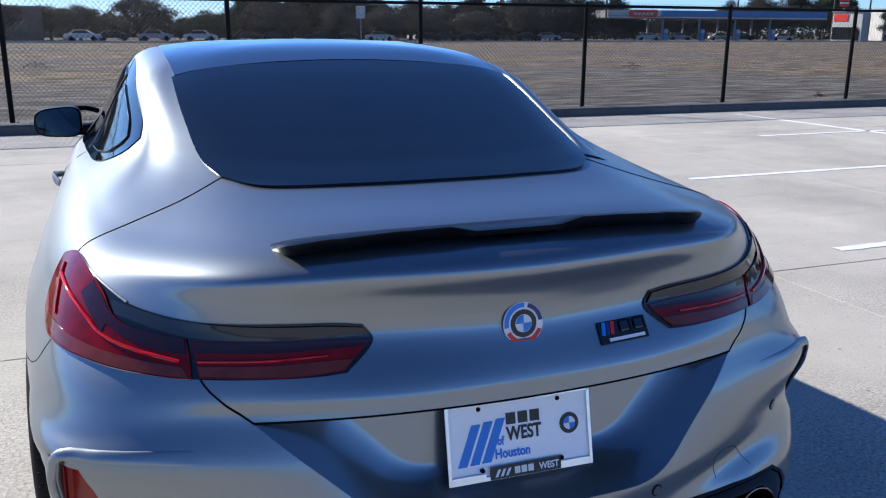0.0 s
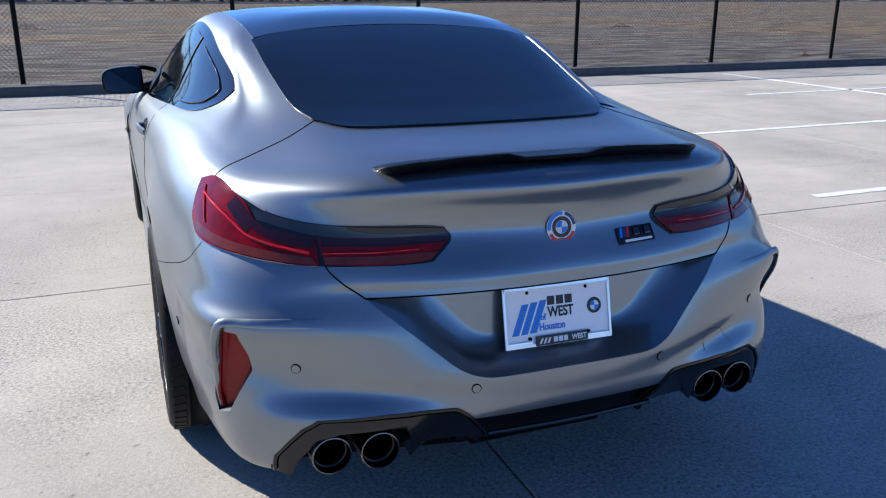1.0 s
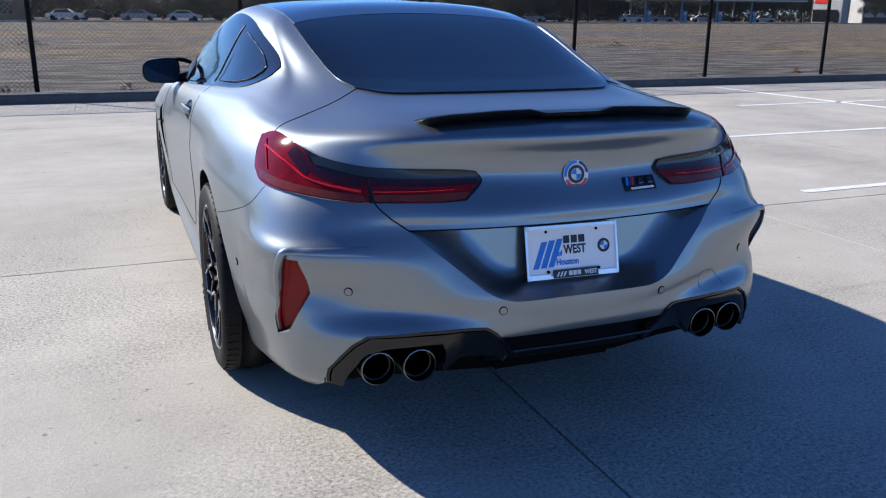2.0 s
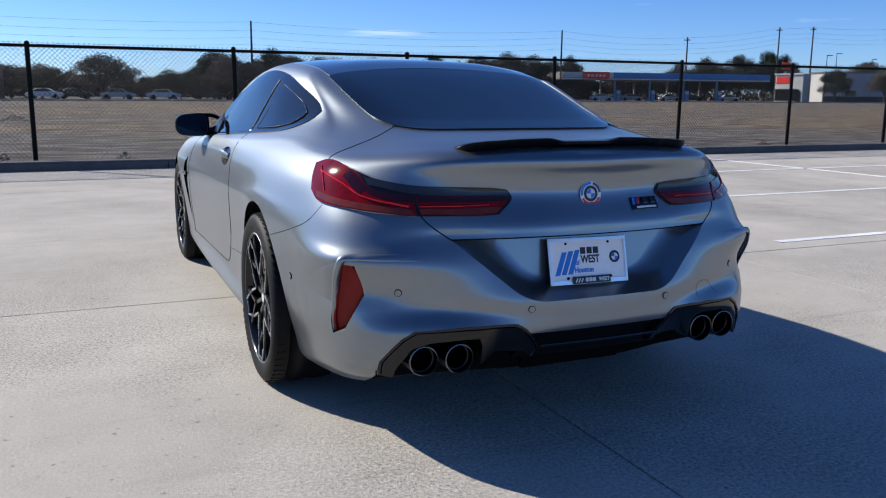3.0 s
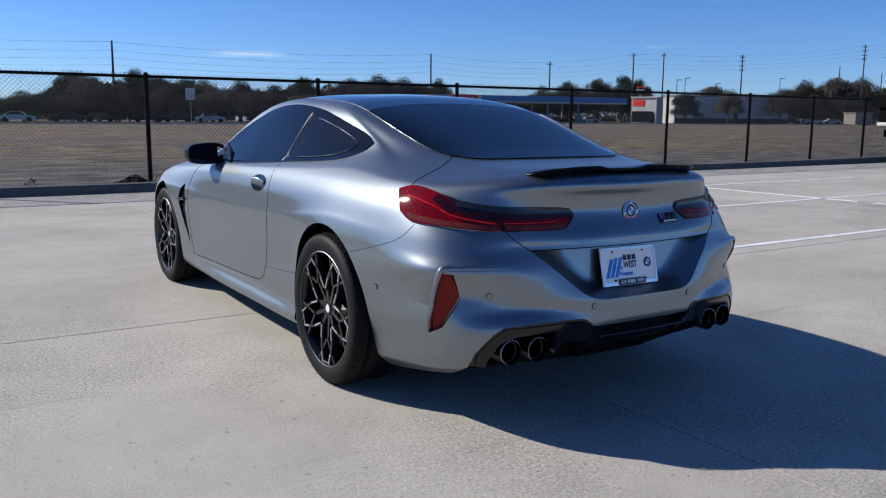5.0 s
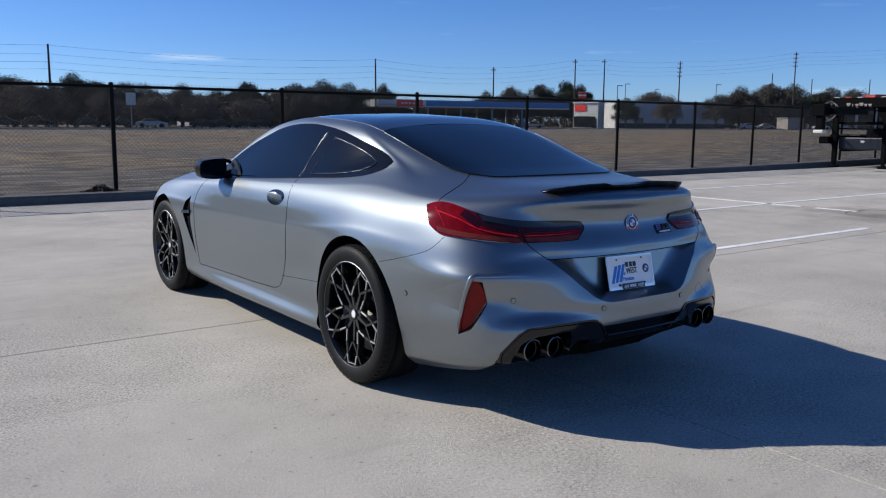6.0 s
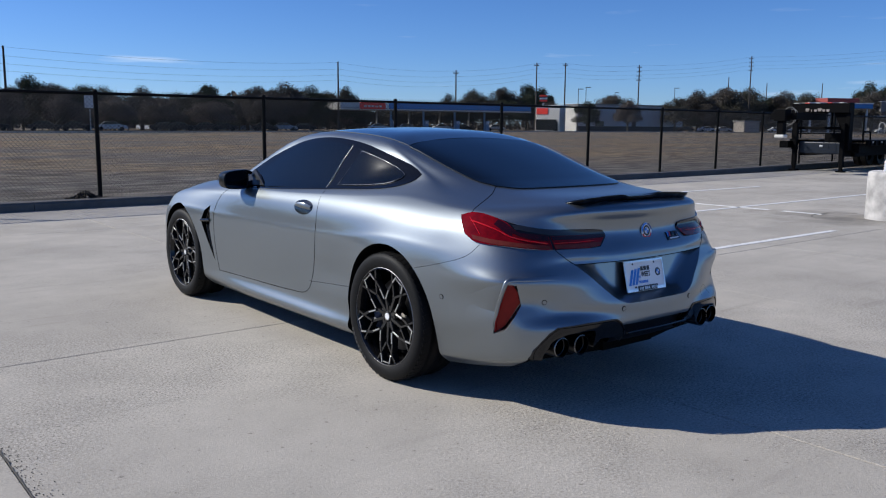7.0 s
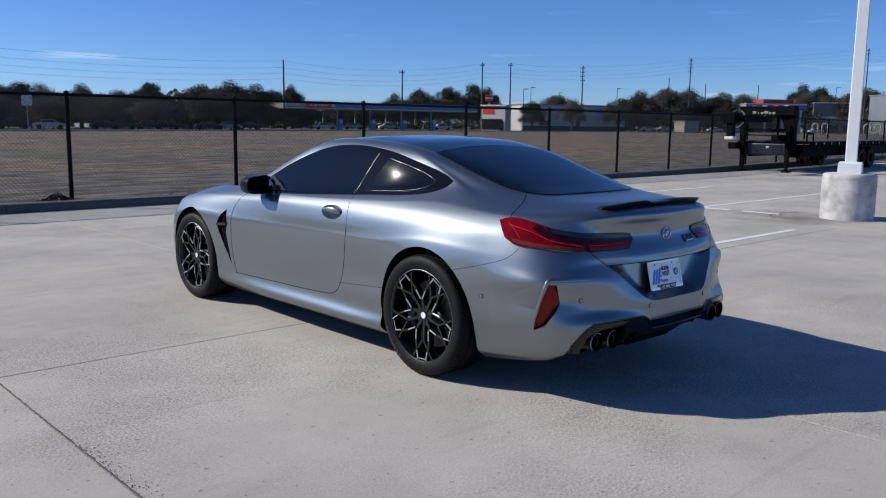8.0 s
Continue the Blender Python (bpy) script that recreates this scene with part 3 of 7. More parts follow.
inner = rounded(back, 0.055)
edge = [SKIN.ray_cast(Vector((q.x, -2.0, q.z)), Vector((0, 1, 0)))[0] for q in rounded(edge, 0.07)]
outer = [b + (e - b) * 4.0 for e, b in zip(edge, inner)]
deepest = [Vector((q.x * 0.88, q.y, 0.727 + (q.z - 0.727) * 0.84)) for q in inner]
deepest = [Vector((q.x, -0.943 - (0.727 - q.z) * 0.15, q.z)) for q in deepest]
rows = [outer]
for w in [k / 10 for k in range(11)]:
    rows.append([(b.lerp(a, 0.12)) * (1 - w) ** 2 + b * 2 * w * (1 - w) + d * w * w for a, b, d in zip(outer, inner, deepest)])
vs = add_grid(c, rows)
c.faces.new(vs[0])
c.faces.new(vs[-1])
for a, b in zip(vs, vs[1:]):
    c.faces.new((a[0], b[0], b[-1], a[-1]))
for f in c.faces:
    f.material_index = 2
cutters.append(c)
for side in (-1, 1):
    # reflector slot
    out = Vector((side * 0.62, -0.78, 0)).normalized()
    line = [(0.822, -0.825, 0.652), (0.785, -0.862, 0.650), (0.769, -0.865, 0.60), (0.757, -0.87, 0.545), (0.795, -0.80, 0.422), (0.835, -0.755, 0.392), (0.846, -0.76, 0.44), (0.838, -0.79, 0.56)]
    cutters.append(prism([(side * x, y, z) for x, y, z in line], out * 0.12, out * -0.02, (1.06, 0.9), 0))
    # exhaust bay
    line = [(0.741, -0.9, 0.10), (0.737, -0.9, 0.335), (0.709, -0.9, 0.378), (0.678, -0.95, 0.414), (0.641, -0.95, 0.440), (0.486, -1.0, 0.453), (0.312, -1.0, 0.453), (0.28, -1.0, 0.434), (0.236, -1.0, 0.384), (0.20, -1.0, 0.375), (0.20, -1.0, 0.10)]
    cutters.append(prism([(side * x, y, z) for x, y, z in line], (0, -0.5, 0), (0, 0.12, 0)))
    # fender vent
    line = [(0.94, 2.262, 0.775), (0.94, 2.245, 0.69), (0.94, 2.262, 0.60), (0.94, 2.218, 0.36), (0.94, 2.30, 0.49), (0.94, 2.385, 0.63), (0.94, 2.39, 0.665), (0.94, 2.335, 0.735)]
    cutters.append(prism([(side * x, y, z) for x, y, z in line], (side * 0.2, 0, 0), (side * -0.035, 0, 0)))
cutters.append(prism([(-0.27, -1, 0.1), (-0.27, -1, 0.42), (0.27, -1, 0.42), (0.27, -1, 0.1)], (0, -0.5, 0), (0, 0.1, 0)))
body_mesh = cut(shell_mesh, cutters)
body_mesh.shade_smooth()
body_mesh.set_sharp_from_angle(angle=radians(34))
# a crisp edge where the tray meets the outer skin
sides = {}
for poly in body_mesh.polygons:
    for key in poly.edge_keys:
        sides.setdefault(key, set()).add(poly.material_index == 2)
sharp = body_mesh.attributes["sharp_edge"].data
for e in body_mesh.edges:
    if len(sides.get(e.key, ())) == 2:
        sharp[e.index].value = True

car = thing("coupe_car", "satin grey two-door coupe with black trim parked on concrete", "car")

DOOR_LINE = [(0.80, 1.0), (0.757, 0.883), (0.750, 0.749), (0.777, 0.553), (0.843, 0.384), (0.91, 0.338), (1.1, 0.322), (1.7, 0.308), (2.16, 0.30), (2.19, 0.45), (2.19, 0.6), (2.168, 0.786), (2.096, 0.884), (2.03, 0.93), (1.9, 1.0)]


def within(y, z, line):
    hit = False
    for (y0, z0), (y1, z1) in zip(line, line[1:] + line[:1]):
        if (z0 > z) != (z1 > z) and y < (y1 - y0) * (z - z0) / (z1 - z0) + y0:
            hit = not hit
    return hit


def panel_of(c):
    """Which panel of the shell a place belongs to."""
    x, y, z = abs(c.x), c.y, c.z
    if x > 0.78 and within(y, z, DOOR_LINE):
        return "door_right" if c.x > 0 else "door_left"
    if z > 0.89 and y < np.interp(x, [0, 0.40, 0.478, 0.571, 0.68, 0.785], [-0.52, -0.47, -0.37, -0.44, -0.49, -0.535]) and x < 0.78:
        return "boot_lid"
    if 0.727 < z <= 0.89 and y < -0.78 and x < np.interp(z, [0.727, 0.79, 0.89], [0.507, 0.58, 0.612]):
        return "boot_lid"
    return "body"


def split_shell(mesh):
    """The shell's panels as meshes of their own that keep its smooth normals."""
    normals = [n.vector.copy() for n in mesh.corner_normals]
    sets = {}
    for poly in mesh.polygons:
        sets.setdefault(panel_of(poly.center), []).append(poly)
    out = {}
    for key, polys in sets.items():
        index, verts, faces, mats, nors = {}, [], [], [], []
        for poly in polys:
            face = []
            for li, vi in zip(poly.loop_indices, poly.vertices):
                if vi not in index:
                    index[vi] = len(verts)
                    verts.append(mesh.vertices[vi].co.copy())
                face.append(index[vi])
                nors.append(normals[li])
            faces.append(face)
            mats.append(poly.material_index)
        me = bpy.data.meshes.new(key)
        me.from_pydata(verts, [], faces)
        for m in mesh.materials:
            me.materials.append(m)
        me.polygons.foreach_set("material_index", mats)
        me.shade_smooth()
        me.normals_split_custom_set(nors)
        out[key] = me
    return out


PANELS = split_shell(body_mesh)
for key, name, label in (("body", "body", ""), ("boot_lid", "boot_lid", "closed satin grey boot lid"), ("door_left", "door", "closed satin grey door"), ("door_right", "door", "closed satin grey door")):
    ob = new(name, PANELS[key])
    ob.parent = car
    tagged(ob, label)


def patch(name, curves, nu, nv, mat, parent, label="", lift=0.003, depth=0.012, keep=None):
    """A panel that follows the shell between given border curves, with a folded-in edge."""
    lines = [spline(c, nu) for c in curves]
    rows = []
    for k in range(nu + 1):
        col = [l[k] for l in lines]
        rows.append([snap(p, lift) for p in (spline(col, nv) if len(col) > 2 else [col[0] + (col[1] - col[0]) * i / nv for i in range(nv + 1)])])
    b = bmesh.new()
    vs = add_grid(b, rows)
    rim = [r[0] for r in vs] + vs[-1][1:] + [r[-1] for r in vs[::-1]][1:] + vs[0][::-1][1:-1]
    low = [b.verts.new(v.co - normal_at(v.co) * depth) for v in rim]
    for k in range(len(rim)):
        q = (k + 1) % len(rim)
        b.faces.new((rim[k], low[k], low[q], rim[q]))
    return part(name, b, mat, parent, label, 40)


def gap(pts, r=0.0028, n=40, name="panel_gap"):
    b = bmesh.new()
    add_tube(b, [snap(p, -r * 0.3) for p in spline(pts, n)], r, 6)
    return part(name, b, GAP_BLACK, car)


def mirrored(f, *curves):
    """Calls f for both sides of the car."""
    for side in (1, -1):
        f(side, *[[(side * x, y, z) for x, y, z in c] for c in curves])


# glass
patch("rear_window", [[(0.478, -0.372, 1.063), (0.40, -0.47, 1.05), (0.20, -0.512, 1.05), (0, -0.522, 1.05), (-0.20, -0.512, 1.05), (-0.40, -0.47, 1.05), (-0.478, -0.372, 1.063)],
                      [(0.508, -0.25, 1.085), (0.40, -0.29, 1.105), (0.20, -0.30, 1.118), (0, -0.30, 1.12), (-0.20, -0.30, 1.118), (-0.40, -0.29, 1.105), (-0.508, -0.25, 1.085)],
                      [(0.53, 0.0, 1.17), (0.40, 0.0, 1.19), (0.20, 0.0, 1.20), (0, 0.0, 1.205), (-0.20, 0.0, 1.20), (-0.40, 0.0, 1.19), (-0.53, 0.0, 1.17)],
                      [(0.535, 0.315, 1.255), (0.40, 0.345, 1.275), (0.20, 0.36, 1.288), (0, 0.365, 1.295), (-0.20, 0.36, 1.288), (-0.40, 0.345, 1.275), (-0.535, 0.315, 1.255)]], 44, 26, GLASS, car, "dark tinted rear window", 0.006)
patch("windscreen", [[(0.64, 2.29, 0.985), (0.30, 2.44, 0.99), (0, 2.47, 1.0), (-0.30, 2.44, 0.99), (-0.64, 2.29, 0.985)],
                     [(0.60, 1.93, 1.14), (0.30, 2.06, 1.17), (0, 2.09, 1.18), (-0.30, 2.06, 1.17), (-0.60, 1.93, 1.14)],
                     [(0.54, 1.58, 1.28), (0.30, 1.66, 1.30), (0, 1.69, 1.308), (-0.30, 1.66, 1.30), (-0.54, 1.58, 1.28)]], 24, 14, GLASS, car, "dark tinted windscreen")
patch("roof_panel", [[(0.525, 0.335, 1.258), (0.535, 0.7, 1.305), (0.535, 1.05, 1.315), (0.50, 1.55, 1.29)],
                     [(0.2, 0.375, 1.30), (0.2, 0.7, 1.345), (0.2, 1.05, 1.35), (0.2, 1.66, 1.305)],
                     [(-0.2, 0.375, 1.30), (-0.2, 0.7, 1.345), (-0.2, 1.05, 1.35), (-0.2, 1.66, 1.305)],
                     [(-0.525, 0.335, 1.258), (-0.535, 0.7, 1.305), (-0.535, 1.05, 1.315), (-0.50, 1.55, 1.29)]], 24, 20, CARBON, car, "glossy dark carbon roof panel", 0.0035)


def pillar_edge(side, line):
    b = bmesh.new()
    rows = []
    for k, p in enumerate(spline(line, 60)):
        q, n, up = snap(p), normal_at(p), min(1.0, k / 8, (60 - k) / 16)
        out = (Vector((side, 0, 0)) - n * n.x * side).normalized()
        rows.append([q + out * a + n * (0.004 + c * up) for a, c in ((-0.008, 0.0), (-0.0065, 0.005), (-0.002, 0.009), (0.005, 0.011), (0.018, 0.0095), (0.040, 0.0035))] + [snap(q + out * 0.075, 0.0002)])
    add_grid(b, rows)
    part("pillar_edge", b, PAINT, car, "raised painted lip added to catch the sun beside the rear window", 70)


# right side only: the lip is added to give the pillar's sun streak
pillar_edge(1, [(0.546, 0.34, 1.256), (0.546, 0.25, 1.238), (0.541, 0.0, 1.166), (0.519, -0.24, 1.082), (0.499, -0.335, 1.064)])


def side_windows(side, top, low):
    patch("window_surround", [top, low], 50, 10, PIANO_BLACK, car, "gloss black side window surround", 0.0035)


SIDE_TOP = [(0.638, 0.062, 1.106), (0.630, 0.13, 1.14), (0.632, 0.386, 1.207), (0.624, 0.70, 1.268), (0.618, 1.04, 1.288), (0.64, 1.34, 1.267), (0.69, 1.644, 1.162), (0.76, 1.90, 1.045), (0.80, 2.06, 0.965)]
SIDE_LOW = [(0.645, 0.062, 1.097), (0.685, 0.085, 1.068), (0.745, 0.20, 1.028), (0.802, 0.74, 0.988), (0.83, 1.15, 0.965), (0.845, 1.40, 0.948), (0.85, 1.65, 0.938), (0.845, 1.88, 0.932), (0.83, 2.04, 0.94)]
mirrored(side_windows, SIDE_TOP, SIDE_LOW)


SEAL_GREY = material("window_seal_grey", (0.17, 0.175, 0.19), 0.35, 1.0, 0.1, 40.0)


def panes(side, a, b_low, c, d):
    patch("quarter_window", [a, b_low], 18, 8, SIDE_GLASS, car, "dark tinted quarter window", 0.0075)
    b = bmesh.new()
    ring = spline(list(a), 16)[:-1].tolist() + [a[-1]] + spline(list(b_low)[::-1], 16)[:-1].tolist() + [b_low[0]]
    add_tube(b, [snap(p, 0.0078) for p in ring], 0.0011, 6, True)
    part("window_seal", b, SEAL_GREY, car, "thin grey quarter window seal", 60)
    b = bmesh.new()
    add_tube(b, [snap(p, 0.0062) for p in spline([c[0], tuple((u + v) / 2 for u, v in zip(c[0], d[0])), d[0]], 14)], 0.0016, 6)
    part("pillar_seam", b, SEAL_GREY, car, "thin pale seam at the door pillar", 60)
    patch("door_window", [c, d], 24, 8, SIDE_GLASS, car, "dark tinted door window", 0.0075)


mirrored(panes, [(0.668, 0.175, 1.100), (0.660, 0.26, 1.134), (0.660, 0.42, 1.176), (0.656, 0.62, 1.214)], [(0.690, 0.180, 1.083), (0.722, 0.25, 1.054), (0.757, 0.42, 1.032), (0.788, 0.71, 1.018)],
         [(0.648, 0.735, 1.240), (0.642, 1.04, 1.258), (0.662, 1.32, 1.238), (0.708, 1.60, 1.140), (0.779, 1.86, 1.015)], [(0.805, 0.815, 1.0), (0.82, 1.10, 0.985), (0.83, 1.33, 0.972), (0.835, 1.62, 0.96), (0.83, 1.83, 0.955)])


# tail lamps
def lamps(side, *_):
    s = lambda pts: [(side * x, y, z) for x, y, z in pts]
    lamp = patch("tail_lamp", [s([(0.808, -0.495, 0.944), (0.78, -0.55, 0.952), (0.748, -0.68, 0.937), (0.70, -0.78, 0.912), (0.60, -0.862, 0.892), (0.45, -0.925, 0.888), (0.36, -0.95, 0.884), (0.303, -0.96, 0.878)]),
                               s([(0.825, -0.53, 0.900), (0.81, -0.60, 0.885), (0.775, -0.70, 0.868), (0.715, -0.79, 0.857), (0.60, -0.885, 0.845), (0.455, -0.94, 0.845), (0.35, -0.957, 0.850), (0.286, -0.963, 0.853)]),
                               s([(0.843, -0.565, 0.855), (0.834, -0.63, 0.824), (0.80, -0.715, 0.810), (0.72, -0.82, 0.80), (0.60, -0.905, 0.797), (0.456, -0.954, 0.795), (0.38, -0.968, 0.795), (0.338, -0.97, 0.796)])], 40, 12, GLOSS_BLACK, car, "red and smoked tail lamp in a black housing", 0.0035)
    rim = spline(s([(0.808, -0.495, 0.944), (0.78, -0.55, 0.952), (0.748, -0.68, 0.937), (0.70, -0.78, 0.912)]), 20)[::-1].tolist()
    rim += spline(s([(0.811, -0.499, 0.938), (0.825, -0.53, 0.900), (0.843, -0.565, 0.855)]), 14).tolist()
    rim += spline(s([(0.842, -0.575, 0.848), (0.834, -0.63, 0.824), (0.80, -0.715, 0.810), (0.72, -0.82, 0.80), (0.60, -0.905, 0.797)]), 30).tolist()
    # bead in body paint, added for the light line on the lamp's border
    b = bmesh.new()
    add_tube(b, [snap(p, 0.002) for p in rim], 0.0026, 6)
    part("lamp_edge", b, PAINT, lamp, "body-paint bead added round the lamp to catch light", 60)
    patch("outer_lens", [s([(0.812, -0.485, 0.942), (0.780, -0.545, 0.953), (0.751, -0.68, 0.938), (0.734, -0.731, 0.919), (0.722, -0.765, 0.890), (0.700, -0.80, 0.874), (0.626, -0.862, 0.866), (0.605, -0.88, 0.864)]),
                         s([(0.830, -0.52, 0.900), (0.815, -0.60, 0.882), (0.78, -0.69, 0.865), (0.75, -0.75, 0.852), (0.72, -0.79, 0.842), (0.69, -0.82, 0.838), (0.63, -0.88, 0.832), (0.60, -0.895, 0.830)]),
                         s([(0.845, -0.56, 0.855), (0.836, -0.625, 0.822), (0.80, -0.715, 0.808), (0.765, -0.77, 0.803), (0.73, -0.81, 0.80), (0.69, -0.845, 0.798), (0.63, -0.89, 0.797), (0.598, -0.905, 0.797)])], 32, 12, RED_LENS, lamp, "bright red outer lens", 0.007)
    patch("inner_lens", [s([(0.596, -0.885, 0.861), (0.468, -0.938, 0.861), (0.36, -0.955, 0.858), (0.293, -0.962, 0.853)]),
                         s([(0.585, -0.91, 0.799), (0.456, -0.954, 0.796), (0.385, -0.968, 0.799), (0.344, -0.97, 0.801)])], 24, 6, DARK_RED_LENS, lamp, "dark red inner lens", 0.006)
    # brown-grey reflection along the bottom of the lenses, painted as strips
    for top, low in (([(0.836, -0.60, 0.853), (0.80, -0.695, 0.836), (0.75, -0.77, 0.824), (0.69, -0.83, 0.818), (0.612, -0.892, 0.815)], [(0.84, -0.615, 0.835), (0.80, -0.715, 0.812), (0.75, -0.79, 0.805), (0.69, -0.845, 0.800), (0.603, -0.903, 0.799)]),
                     ([(0.588, -0.905, 0.818), (0.47, -0.945, 0.818), (0.38, -0.96, 0.82), (0.325, -0.97, 0.822)], [(0.583, -0.912, 0.802), (0.456, -0.955, 0.799), (0.38, -0.968, 0.80), (0.342, -0.97, 0.804)])):
        patch("lens_reflection", [s(top), s(low)], 24, 4, LOW_LENS, lamp, "brown reflection painted along the lower lens", 0.0082)
    patch("deep_band", [s([(0.735, -0.735, 0.905), (0.71, -0.79, 0.878), (0.65, -0.845, 0.868), (0.607, -0.878, 0.864)]),
                        s([(0.728, -0.755, 0.866), (0.69, -0.81, 0.845), (0.645, -0.855, 0.838), (0.604, -0.885, 0.836)])], 24, 4, DEEP_RED_LENS, lamp, "deep red lens band", 0.0084)
    patch("deep_band", [s([(0.592, -0.887, 0.859), (0.468, -0.938, 0.859), (0.36, -0.955, 0.857), (0.297, -0.962, 0.853)]),
                        s([(0.589, -0.895, 0.841), (0.465, -0.943, 0.841), (0.36, -0.958, 0.842), (0.304, -0.963, 0.843)])], 24, 4, DEEP_RED_LENS, lamp, "deep red lens band", 0.0076)
    patch("deep_band", [s([(0.748, -0.69, 0.930), (0.735, -0.735, 0.912), (0.724, -0.765, 0.886)]),
                        s([(0.768, -0.68, 0.905), (0.752, -0.735, 0.872), (0.735, -0.765, 0.848)])], 14, 5, DEEP_RED_LENS, lamp, "deep red lens corner", 0.0083)
    patch("smoked_band", [s([(0.724, -0.754, 0.912), (0.621, -0.852, 0.893), (0.486, -0.923, 0.886), (0.37, -0.95, 0.881), (0.306, -0.96, 0.875)]),
                          s([(0.716, -0.772, 0.888), (0.60, -0.877, 0.866), (0.468, -0.938, 0.863), (0.36, -0.95, 0.861), (0.292, -0.962, 0.857)])], 30, 5, SMOKE_LENS, lamp, "smoked upper lens band", 0.0078)
    for pts in ([(0.80, -0.56, 0.91), (0.765, -0.69, 0.878), (0.73, -0.765, 0.842), (0.68, -0.82, 0.828), (0.615, -0.885, 0.824)], [(0.585, -0.90, 0.825), (0.47, -0.94, 0.826), (0.37, -0.955, 0.828)],
                [(0.795, -0.545, 0.925), (0.808, -0.60, 0.89), (0.816, -0.64, 0.855)]):
        b = bmesh.new()
        add_tube(b, [snap(p, 0.0085) for p in spline(s(pts), 24)], 0.0036 if len(pts) > 3 else 0.0024, 6)
        part("light_guide", b, LIGHT_GUIDE, lamp, "brighter red light guide line", 60)


mirrored(lamps)


def lines(side, *curves):
    for k, c in enumerate(curves):
        gap(c, 0.0013 if k > 3 else 0.0024)


gap([(-0.507, -0.967, 0.7245), (-0.28, -1.012, 0.7255), (0, -1.028, 0.7255), (0.28, -1.012, 0.7255), (0.507, -0.967, 0.7245)], 0.0022, 60, "lid_gap")
mirrored(lines, [(0.478, -0.37, 1.064), (0.571, -0.44, 1.027), (0.68, -0.49, 0.985), (0.785, -0.535, 0.955)],
         [(0.612, -0.865, 0.892), (0.60, -0.89, 0.84), (0.580, -0.912, 0.788), (0.55, -0.94, 0.758), (0.507, -0.968, 0.726)],
         [(0.81, 0.80, 0.982), (0.898, 0.754, 0.883), (0.925, 0.748, 0.749), (0.918, 0.775, 0.553), (0.91, 0.84, 0.384), (0.91, 0.91, 0.338), (0.91, 1.1, 0.322), (0.912, 1.7, 0.308), (0.915, 2.16, 0.30)],
         [(0.915, 2.16, 0.30), (0.935, 2.19, 0.45), (0.937, 2.19, 0.6), (0.93, 2.168, 0.786), (0.886, 2.096, 0.884), (0.85, 2.03, 0.93)],
         [(0.94, -0.265, 0.657), (0.91, -0.40, 0.69), (0.865, -0.575, 0.74), (0.849, -0.617, 0.765), (0.830, -0.655, 0.810)],
         [(0.912, 0.845, 0.419), (0.918, 0.60, 0.438), (0.922, 0.378, 0.456)])

SPOKE_BLACK = material("spoke_black", (0.010, 0.010, 0.011), 0.24, 0.0, 0.1, 60.0, spec=0.5)
RIM_EDGE = material("rim_edge", (0.26, 0.26, 0.27), 0.48, 1.0, 0.1, 60.0)


